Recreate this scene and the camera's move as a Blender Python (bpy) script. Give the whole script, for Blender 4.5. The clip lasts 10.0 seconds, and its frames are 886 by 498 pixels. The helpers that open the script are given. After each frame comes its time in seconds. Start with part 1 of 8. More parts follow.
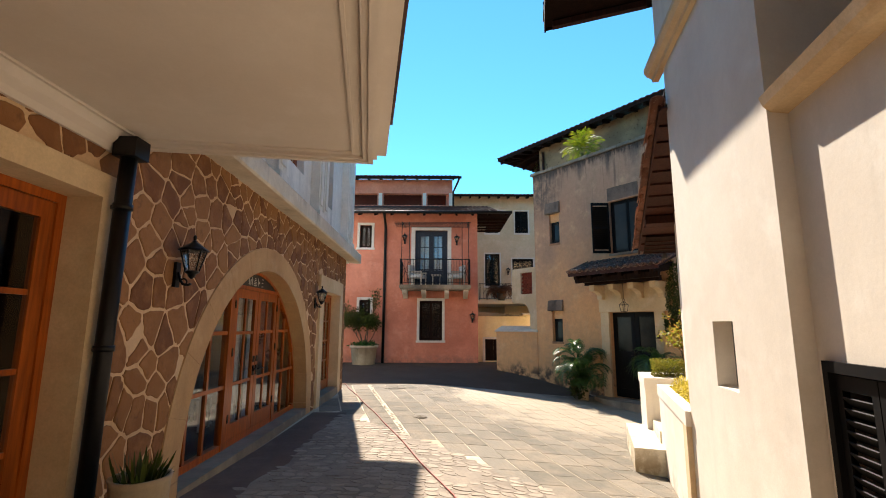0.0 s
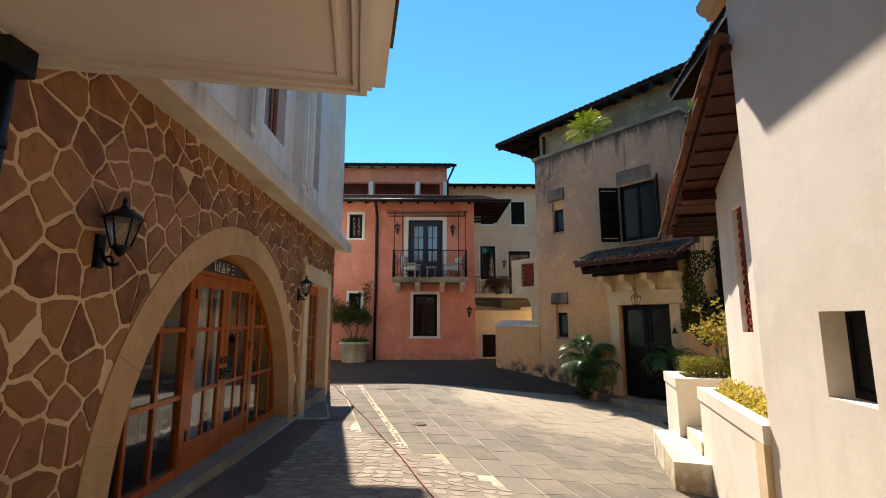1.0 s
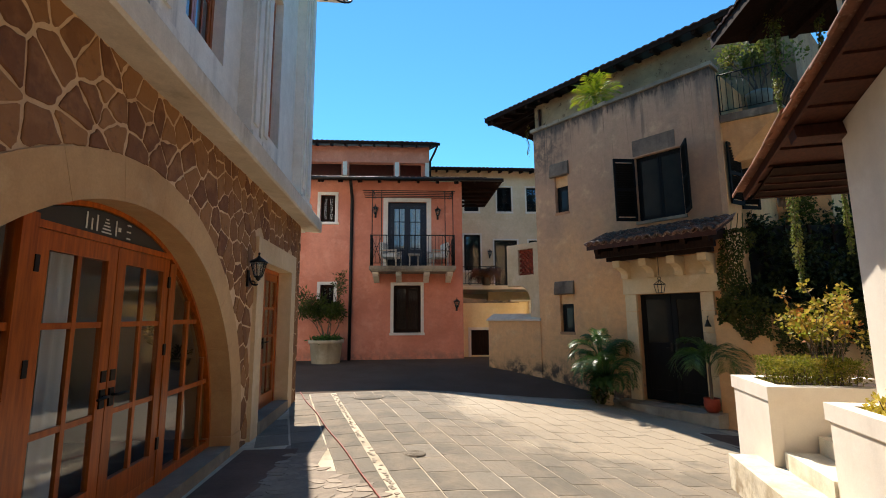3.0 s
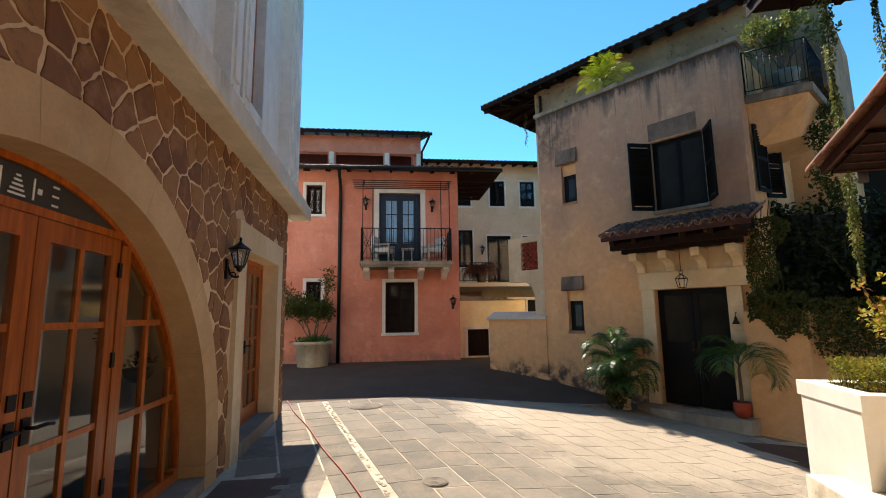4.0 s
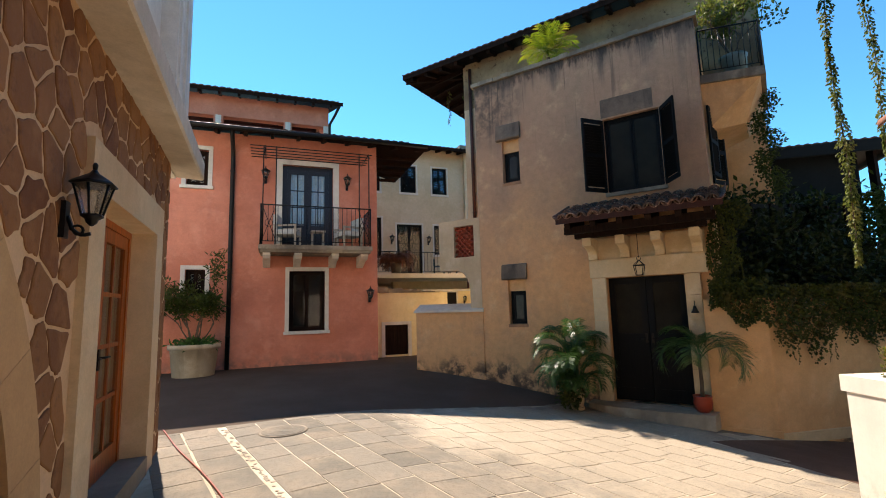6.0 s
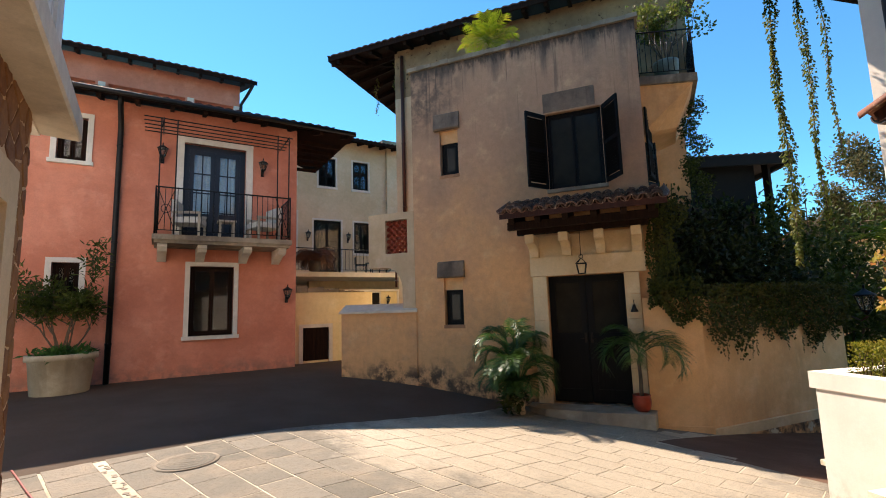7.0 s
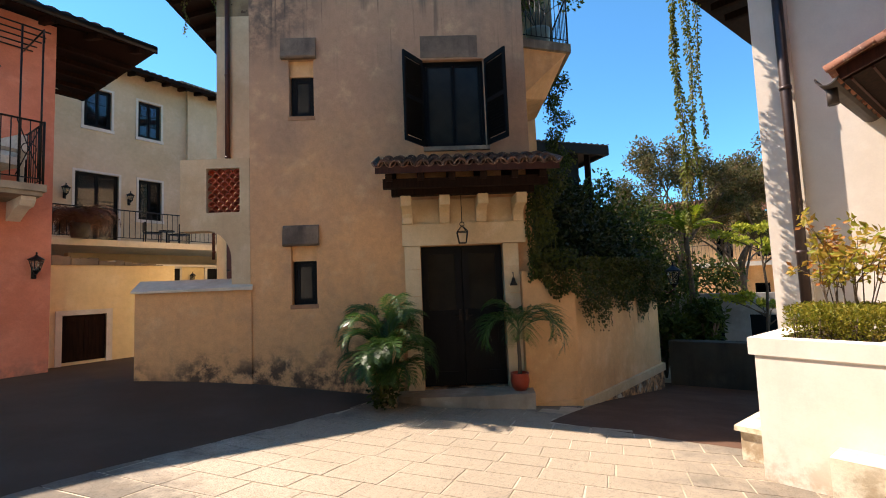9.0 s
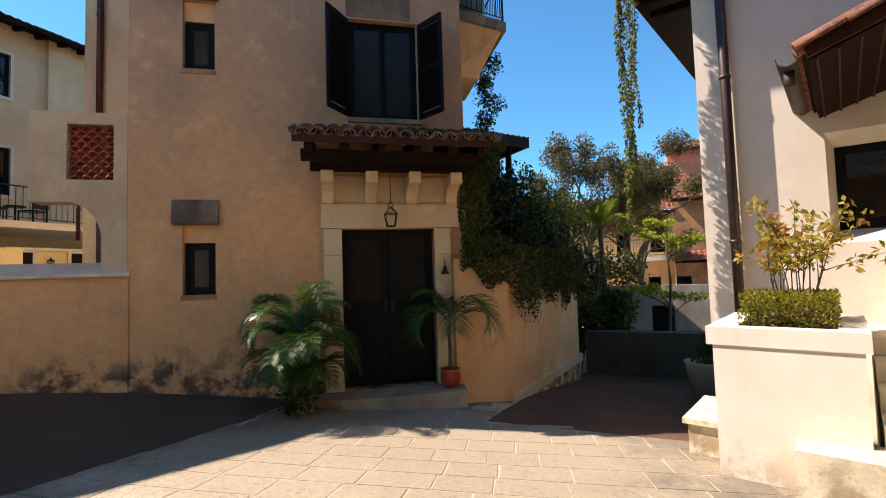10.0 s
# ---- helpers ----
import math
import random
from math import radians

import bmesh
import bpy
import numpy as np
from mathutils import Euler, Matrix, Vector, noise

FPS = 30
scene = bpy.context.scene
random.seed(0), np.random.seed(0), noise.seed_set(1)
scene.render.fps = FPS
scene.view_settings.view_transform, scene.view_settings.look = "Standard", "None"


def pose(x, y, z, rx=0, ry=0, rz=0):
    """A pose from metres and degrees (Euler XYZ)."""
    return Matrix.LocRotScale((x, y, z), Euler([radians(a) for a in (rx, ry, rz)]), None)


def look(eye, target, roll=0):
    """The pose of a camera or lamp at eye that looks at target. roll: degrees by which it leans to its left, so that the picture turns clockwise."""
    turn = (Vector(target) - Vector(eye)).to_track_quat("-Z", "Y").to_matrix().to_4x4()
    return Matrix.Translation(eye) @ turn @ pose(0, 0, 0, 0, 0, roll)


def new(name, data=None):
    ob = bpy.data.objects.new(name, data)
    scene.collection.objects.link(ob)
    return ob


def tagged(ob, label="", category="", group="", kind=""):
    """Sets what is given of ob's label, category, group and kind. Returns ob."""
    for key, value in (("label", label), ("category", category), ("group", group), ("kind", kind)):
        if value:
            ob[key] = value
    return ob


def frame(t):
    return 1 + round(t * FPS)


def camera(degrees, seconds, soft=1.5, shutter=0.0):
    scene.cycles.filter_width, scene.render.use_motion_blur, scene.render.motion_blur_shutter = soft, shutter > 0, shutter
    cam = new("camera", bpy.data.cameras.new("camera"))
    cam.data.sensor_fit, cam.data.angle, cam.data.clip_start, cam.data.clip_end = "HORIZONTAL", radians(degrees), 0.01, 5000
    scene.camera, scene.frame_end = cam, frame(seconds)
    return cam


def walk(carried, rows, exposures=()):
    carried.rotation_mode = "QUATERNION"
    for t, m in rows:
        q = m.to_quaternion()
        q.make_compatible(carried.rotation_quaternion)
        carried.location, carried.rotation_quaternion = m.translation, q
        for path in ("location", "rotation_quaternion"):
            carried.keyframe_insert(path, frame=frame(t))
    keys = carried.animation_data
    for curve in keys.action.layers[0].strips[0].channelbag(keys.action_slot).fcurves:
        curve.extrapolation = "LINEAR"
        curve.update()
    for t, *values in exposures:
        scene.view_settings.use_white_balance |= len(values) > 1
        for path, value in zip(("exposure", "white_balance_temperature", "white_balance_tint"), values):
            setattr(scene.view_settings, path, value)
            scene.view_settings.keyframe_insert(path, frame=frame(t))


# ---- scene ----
cam = camera(87.7, 10.0, soft=1.0)
METRES, EYE, TILT, LEAN, TURN = 9.804, 1.5, 0.0, -0.7, 0.0
ROWS = [
    (0.0, 0.0, 0.0, 0.0, 0.07, 9.35, 0.45),
    (0.5, -0.0085, 0.0558, -0.0009, -0.54, 9.08, 0.58),
    (1.0, -0.0189, 0.1077, -0.0014, -1.12, 8.76, 0.7),
    (1.5, -0.0219, 0.1594, -0.0034, -1.84, 8.55, 0.72),
    (2.0, -0.0298, 0.2111, -0.006, -2.62, 8.47, 0.75),
    (2.5, -0.0402, 0.2622, -0.0065, -3.48, 8.31, 0.93),
    (4.0, -0.0854, 0.4175, -0.0075, -6.49, 8.05, 1.53),
    (4.5, -0.1072, 0.4649, -0.0079, -7.92, 7.94, 1.57),
    (5.0, -0.1189, 0.5118, -0.0112, -10.06, 7.88, 1.76),
    (5.5, -0.1342, 0.5614, -0.0104, -14.9, 7.43, 2.02),
    (7.0, -0.1585, 0.7023, -0.0148, -31.42, 6.96, 2.37),
    (7.5, -0.1614, 0.7501, -0.0163, -37.33, 6.91, 2.34),
    (8.0, -0.1603, 0.7994, -0.019, -43.61, 6.3, 2.45),
    (8.5, -0.1518, 0.8452, -0.0225, -49.33, 5.23, 2.63),
    (9.0, -0.1377, 0.8921, -0.0256, -55.49, 3.81, 2.66),
    (9.5, -0.1216, 0.9303, -0.03, -61.45, 2.92, 2.33),
    (10.0, -0.0899, 0.9561, -0.0337, -66.86, 2.57, 2.09),
]
walk(cam, [(t, pose(0, 0, EYE, TILT, LEAN, TURN) @ pose(METRES * x, METRES * y, METRES * z, 90 + pitch, roll, yaw)) for t, x, y, z, yaw, pitch, roll in ROWS],
     exposures=[(0.0, 1.24, 7200, 12), (1.0, 0.92, 7200, 12), (2.5, 0.82, 7200, 12), (4.5, 1.10, 7300, 14), (7.5, 1.12, 7500, 17), (8.8, 1.15, 7600, 19), (10.0, 0.94, 7600, 19)])

# ---- daylight: a clear sky, and the sun high to the left behind the pink house ----
SUN = Vector((-0.187, 0.80, 1.0)).normalized()
world = bpy.data.worlds.new("sky")
scene.world = world
world.use_nodes = True
wn = world.node_tree.nodes
wn.clear()
sky = wn.new("ShaderNodeTexSky")
sky.sky_type, sky.sun_disc = "NISHITA", False
sky.sun_elevation, sky.sun_rotation = math.asin(SUN.z), math.atan2(SUN.x, SUN.y)
sky.air_density, sky.dust_density, sky.ozone_density = 1.0, 0.0, 5.0
wback, wout = wn.new("ShaderNodeBackground"), wn.new("ShaderNodeOutputWorld")
wback.inputs["Strength"].default_value = 0.115
wtint = wn.new("ShaderNodeMix")
wtint.data_type, wtint.blend_type = "RGBA", "MULTIPLY"
wtint.inputs[0].default_value, wtint.inputs[7].default_value = 1.0, (0.40, 1.0, 1.20, 1.0)
world.node_tree.links.new(sky.outputs[0], wtint.inputs[6])
world.node_tree.links.new(wtint.outputs[2], wback.inputs[0])
world.node_tree.links.new(wback.outputs[0], wout.inputs[0])
sun_data = bpy.data.lights.new("sun", "SUN")
sun_data.energy, sun_data.angle, sun_data.color = 5.0, radians(0.55), (1.0, 0.955, 0.90)
sun = new("sun", sun_data)
sun.matrix_world = look(SUN * 60, (0, 0, 0))

# ---- building helpers ----
def smooth(a, b, v):
    v = min(1.0, max(0.0, (v - a) / (b - a)))
    return v * v * (3 - 2 * v)


def ground_z(x, y):
    """The plaza dips in front of the beige house and falls away to the lane beside it."""
    dip = -0.12 * smooth(2, 7, y) * (1 - smooth(12, 18, y))
    u = x + 0.3
    run = 0.0 if u < -0.8 else min((u + 0.8) ** 2 / 3.2 if u < 0.8 else u, 10.8)
    run -= 0.8 * smooth(3.0, 5.6, run)
    return dip - 0.125 * run * smooth(0, 4, y) * (1 - smooth(12.5, 19, y))


def facade(ox, oy, rx, ry, z=0.0):
    """A frame on a wall: x to the viewer's right along it, y into it, z up."""
    n = math.hypot(rx, ry)
    rx, ry = rx / n, ry / n
    return Matrix(((rx, -ry, 0, ox), (ry, rx, 0, oy), (0, 0, 1, z), (0, 0, 0, 1)))


def at(x=0.0, y=0.0, z=0.0, rz=0.0):
    return pose(x, y, z, 0, 0, rz)


def link_mesh(name, bm, mat):
    me = bpy.data.meshes.new(name)
    bm.to_mesh(me)
    bm.free()
    for m in mat if isinstance(mat, (list, tuple)) else (mat,):
        me.materials.append(m)
    return me


def thing(name, m, label, category, group="", kind=""):
    """An Empty that holds the parts of one thing."""
    ob = new(name)
    ob.empty_display_size = 0.1
    ob.matrix_world = m
    return tagged(ob, label, category, group, kind)


def part(name, bm, mat, parent, label="", m=None):
    ob = new(name, link_mesh(name, bm, mat))
    ob.parent = parent
    if m is not None:
        ob.matrix_basis = m
    if label:
        ob["label"] = label
    return ob


def twin(ob, parent, m):
    """Another part on the same mesh."""
    o = new(ob.name.split(".")[0], ob.data)
    o.parent = parent
    o.matrix_basis = m
    return o


def solid(name, bm, mat, label, category, m=None, group="", kind=""):
    """A thing of one mesh."""
    ob = new(name, link_mesh(name, bm, mat))
    if m is not None:
        ob.matrix_world = m
    return tagged(ob, label, category, group, kind)


def setting(name, bm, mat, label, category, m=None):
    return solid(name, bm, mat, label, category, m, kind="structure")


def box(bm, x0, x1, y0, y1, z0, z1, mi=0, m=None):
    vs = [bm.verts.new((x, y, z)) for z in (z0, z1) for y in (y0, y1) for x in (x0, x1)]
    if m is not None:
        for v in vs:
            v.co = m @ v.co
    for f in ((0, 2, 3, 1), (4, 5, 7, 6), (0, 1, 5, 4), (2, 6, 7, 3), (0, 4, 6, 2), (1, 3, 7, 5)):
        bm.faces.new([vs[i] for i in f]).material_index = mi
    return vs


def boxes(*rows, bevel=0.0, m=None):
    bm = bmesh.new()
    for r in rows:
        box(bm, *r, m=m)
    if bevel:
        soften(bm, bevel)
    return bm


def soften(bm, w, segments=1):
    es = [e for e in bm.edges if len(e.link_faces) == 2 and e.calc_face_angle(0) > 0.5]
    bmesh.ops.bevel(bm, geom=es, offset=w, segments=segments, affect="EDGES", clamp_overlap=True)


def prism(bm, pts, z0, z1, mi=0, z1s=None):
    """An upright prism over a polygon (anticlockwise); z1s gives each corner its own top."""
    lo = [bm.verts.new((x, y, z0)) for x, y in pts]
    hi = [bm.verts.new((x, y, z1s[i] if z1s else z1)) for i, (x, y) in enumerate(pts)]
    n = len(pts)
    bm.faces.new(lo[::-1]).material_index = mi
    bm.faces.new(hi).material_index = mi
    for i in range(n):
        bm.faces.new((lo[i], lo[(i + 1) % n], hi[(i + 1) % n], hi[i])).material_index = mi


def extrude_profile(bm, pts, axis_pts, mi=0):
    """Sweep a closed (y, z) profile straight along x between two values."""
    x0, x1 = axis_pts
    a = [bm.verts.new((x0, y, z)) for y, z in pts]
    b = [bm.verts.new((x1, y, z)) for y, z in pts]
    n = len(pts)
    bm.faces.new(a).material_index = mi
    bm.faces.new(b[::-1]).material_index = mi
    for i in range(n):
        bm.faces.new((a[(i + 1) % n], a[i], b[i], b[(i + 1) % n])).material_index = mi


def tube(bm, path, r, sides=8, mi=0, close=True):
    """A round bar along a list of points."""
    rings, ref = [], None
    path = [Vector(p) for p in path]
    for i, p in enumerate(path):
        d = (path[min(i + 1, len(path) - 1)] - path[max(i - 1, 0)]).normalized()
        ref = d.orthogonal().normalized() if ref is None else (ref - d * ref.dot(d)).normalized()
        side = d.cross(ref)
        rad = r[i] if isinstance(r, (list, tuple)) else r
        rings.append([bm.verts.new(p + rad * (math.cos(a) * ref + math.sin(a) * side)) for a in (2 * math.pi * k / sides for k in range(sides))])
    for a, b in zip(rings, rings[1:]):
        for k in range(sides):
            f = bm.faces.new((a[k], a[(k + 1) % sides], b[(k + 1) % sides], b[k]))
            f.smooth, f.material_index = True, mi
    if close:
        bm.faces.new(rings[0][::-1]).material_index = mi
        bm.faces.new(rings[-1]).material_index = mi


def lathe(bm, prof, sides=24, mi=0, c=(0, 0, 0)):
    """Turn a profile of (radius, z) round the z axis."""
    rings = []
    for r, z in prof:
        rings.append([bm.verts.new((c[0] + r * math.cos(2 * math.pi * k / sides), c[1] + r * math.sin(2 * math.pi * k / sides), c[2] + z)) for k in range(sides)])
    for a, b in zip(rings, rings[1:]):
        for k in range(sides):
            f = bm.faces.new((a[k], a[(k + 1) % sides], b[(k + 1) % sides], b[k]))
            f.smooth, f.material_index = True, mi
    bm.faces.new(rings[0][::-1]).material_index = mi
    bm.faces.new(rings[-1]).material_index = mi


def pierced(x0, x1, z0, z1, depth, holes=(), mi=0):
    """A wall slab in a facade's frame with rectangular openings (xa, xb, za, zb) cut through."""
    bm = bmesh.new()
    xs = sorted({x0, x1, *[v for h in holes for v in h[:2] if x0 < v < x1]})
    zs = sorted({z0, z1, *[v for h in holes for v in h[2:] if z0 < v < z1]})

    def gap(i, k):
        if not (0 <= i < len(xs) - 1 and 0 <= k < len(zs) - 1):
            return True
        cx, cz = (xs[i] + xs[i + 1]) / 2, (zs[k] + zs[k + 1]) / 2
        return any(h[0] < cx < h[1] and h[2] < cz < h[3] for h in holes)

    cache = {}

    def v(x, y, z):
        if (x, y, z) not in cache:
            cache[(x, y, z)] = bm.verts.new((x, y, z))
        return cache[(x, y, z)]

    for i in range(len(xs) - 1):
        for k in range(len(zs) - 1):
            if gap(i, k):
                continue
            a, b, c, d = xs[i], xs[i + 1], zs[k], zs[k + 1]
            quads = [((a, 0, c), (b, 0, c), (b, 0, d), (a, 0, d)), ((b, depth, c), (a, depth, c), (a, depth, d), (b, depth, d))]
            if gap(i - 1, k):
                quads.append(((a, depth, c), (a, 0, c), (a, 0, d), (a, depth, d)))
            if gap(i + 1, k):
                quads.append(((b, 0, c), (b, depth, c), (b, depth, d), (b, 0, d)))
            if gap(i, k - 1):
                quads.append(((a, depth, c), (b, depth, c), (b, 0, c), (a, 0, c)))
            if gap(i, k + 1):
                quads.append(((a, 0, d), (b, 0, d), (b, depth, d), (a, depth, d)))
            for q in quads:
                bm.faces.new([v(*p) for p in q]).material_index = mi
    return bm


# ---- materials ----
def rgb(h):
    """Linear colour from an sRGB hex string."""
    c = [int(h[i:i + 2], 16) / 255 for i in (0, 2, 4)]
    return tuple(v / 12.92 if v <= 0.04045 else ((v + 0.055) / 1.055) ** 2.4 for v in c) + (1.0,)


class Nodes:
    """Short hand for a node material with a Principled shader."""

    def __init__(self, name, rough=0.8, metal=0.0):
        self.mat = bpy.data.materials.new(name)
        self.mat.use_nodes = True
        self.t = self.mat.node_tree
        self.bsdf = self.t.nodes["Principled BSDF"]
        self.bsdf.inputs["Roughness"].default_value = rough
        self.bsdf.inputs["Metallic"].default_value = metal
        self.pos = self.t.nodes.new("ShaderNodeNewGeometry").outputs["Position"]

    def link(self, a, b):
        self.t.links.new(a, b)

    def noise(self, scale, detail=4.0, rough=0.55, stretch=None, src=None):
        n = self.t.nodes.new("ShaderNodeTexNoise")
        n.inputs["Scale"].default_value, n.inputs["Detail"].default_value, n.inputs["Roughness"].default_value = scale, detail, rough
        src = src or self.pos
        if stretch:
            mp = self.t.nodes.new("ShaderNodeMapping")
            mp.inputs["Scale"].default_value = stretch
            self.link(src, mp.inputs[0])
            src = mp.outputs[0]
        self.link(src, n.inputs["Vector"])
        return n.outputs["Fac"]

    def ramp(self, src, lo, hi, a=0.0, b=1.0):
        n = self.t.nodes.new("ShaderNodeMapRange")
        n.interpolation_type = "SMOOTHSTEP"
        self.link(src, n.inputs[0])
        for i, v in zip((1, 2, 3, 4), (lo, hi, a, b)):
            n.inputs[i].default_value = v
        return n.outputs[0]

    def math(self, op, a, b):
        n = self.t.nodes.new("ShaderNodeMath")
        n.operation = op
        for i, v in enumerate((a, b)):
            if isinstance(v, (int, float)):
                n.inputs[i].default_value = v
            else:
                self.link(v, n.inputs[i])
        return n.outputs[0]

    def mix(self, fac, a, b):
        n = self.t.nodes.new("ShaderNodeMix")
        n.data_type = "RGBA"
        for i, v in ((0, fac), (6, a), (7, b)):
            if isinstance(v, (int, float)):
                n.inputs[i].default_value = v
            elif isinstance(v, tuple):
                n.inputs[i].default_value = v
            else:
                self.link(v, n.inputs[i])
        return n.outputs[2]

    def scaled(self, col, fac):
        n = self.t.nodes.new("ShaderNodeVectorMath")
        n.operation = "SCALE"
        if isinstance(col, tuple):
            n.inputs[0].default_value = col[:3]
        else:
            self.link(col, n.inputs[0])
        self.link(fac, n.inputs[3])
        return n.outputs[0]

    def height(self):
        n = self.t.nodes.new("ShaderNodeSeparateXYZ")
        self.link(self.pos, n.inputs[0])
        return n.outputs

    def random(self):
        return self.t.nodes.new("ShaderNodeObjectInfo").outputs["Random"]

    def island(self):
        return self.t.nodes.new("ShaderNodeNewGeometry").outputs["Random Per Island"]

    def color(self, src):
        if isinstance(src, tuple):
            self.bsdf.inputs["Base Color"].default_value = src
        else:
            self.link(src, self.bsdf.inputs["Base Color"])

    def bump(self, src, strength=0.3, dist=0.01):
        n = self.t.nodes.new("ShaderNodeBump")
        n.inputs["Strength"].default_value, n.inputs["Distance"].default_value = strength, dist
        self.link(src, n.inputs["Height"])
        self.link(n.outputs[0], self.bsdf.inputs["Normal"])

    def rough(self, src):
        self.link(src, self.bsdf.inputs["Roughness"])


def plaster(name, base, dark, light, streak=0.0, streak_col=(0.08, 0.075, 0.07, 1), top=None, foot=None, foot_col=(0.05, 0.045, 0.04, 1), grain=1.0):
    """Painted render: blotches, fine grain, and run-off streaks; top and foot name the heights where stains set in."""
    n = Nodes(name, 0.9)
    big = n.ramp(n.noise(0.7, 5, 0.6), 0.35, 0.68)
    c = n.mix(big, dark, base)
    c = n.mix(n.ramp(n.noise(2.3, 6, 0.65), 0.5, 0.75, 0, 0.55), c, light)
    if streak:
        s = n.ramp(n.noise(2.0, 6, 0.6, (1.6, 1.6, 0.10)), 0.46, 0.72)
        s = n.math("MULTIPLY", s, n.ramp(n.noise(0.55, 4, 0.6), 0.38, 0.62))
        if top:
            s = n.math("MULTIPLY", s, n.ramp(n.height()[2], top[0], top[1], 0.25, 1.0))
        c = n.mix(n.math("MULTIPLY", s, streak), c, streak_col)
    if foot:
        f = n.ramp(n.height()[2], foot[0], foot[1], 1.0, 0.0)
        f = n.math("MULTIPLY", f, n.ramp(n.noise(3.2, 8, 0.7), 0.42, 0.6))
        c = n.mix(n.math("MULTIPLY", f, 0.85), c, foot_col)
    c = n.scaled(c, n.math("ADD", n.ramp(n.noise(55, 5, 0.75), 0.3, 0.7, -0.06 * grain, 0.06 * grain), n.ramp(n.noise(9, 6, 0.7), 0.3, 0.7, 1 - 0.05 * grain, 1 + 0.05 * grain)))
    n.color(c)
    n.bump(n.math("ADD", n.noise(26, 6, 0.7), n.math("MULTIPLY", n.noise(3, 3), 0.8)), 0.40 * grain, 0.007)
    return n.mat


def painted(name, col, rough=0.5, metal=0.0, vary=0.25, bump=0.1, scale=8):
    n = Nodes(name, rough, metal)
    n.color(n.scaled(col, n.ramp(n.noise(scale, 5, 0.65), 0.25, 0.75, 1 - vary, 1 + vary)))
    n.bump(n.noise(scale * 6, 4), bump, 0.003)
    return n.mat


def timber(name, a, b, rough=0.5, stretch=(14, 14, 1.2), gloss=0.5):
    n = Nodes(name, rough)
    n.bsdf.inputs["Specular IOR Level"].default_value = gloss
    g = n.noise(2.2, 6, 0.6, stretch)
    n.color(n.scaled(n.mix(n.ramp(g, 0.3, 0.7), a, b), n.ramp(n.random(), 0, 1, 0.88, 1.12)))
    n.bump(g, 0.2, 0.003)
    return n.mat


MAT = {}
MAT["pink"] = plaster("pink_plaster", rgb("d68a70"), rgb("c2745a"), rgb("e19d84"), 0.25, rgb("a96a5c"), foot=(-0.1, 0.45), foot_col=rgb("8a6a5c"))


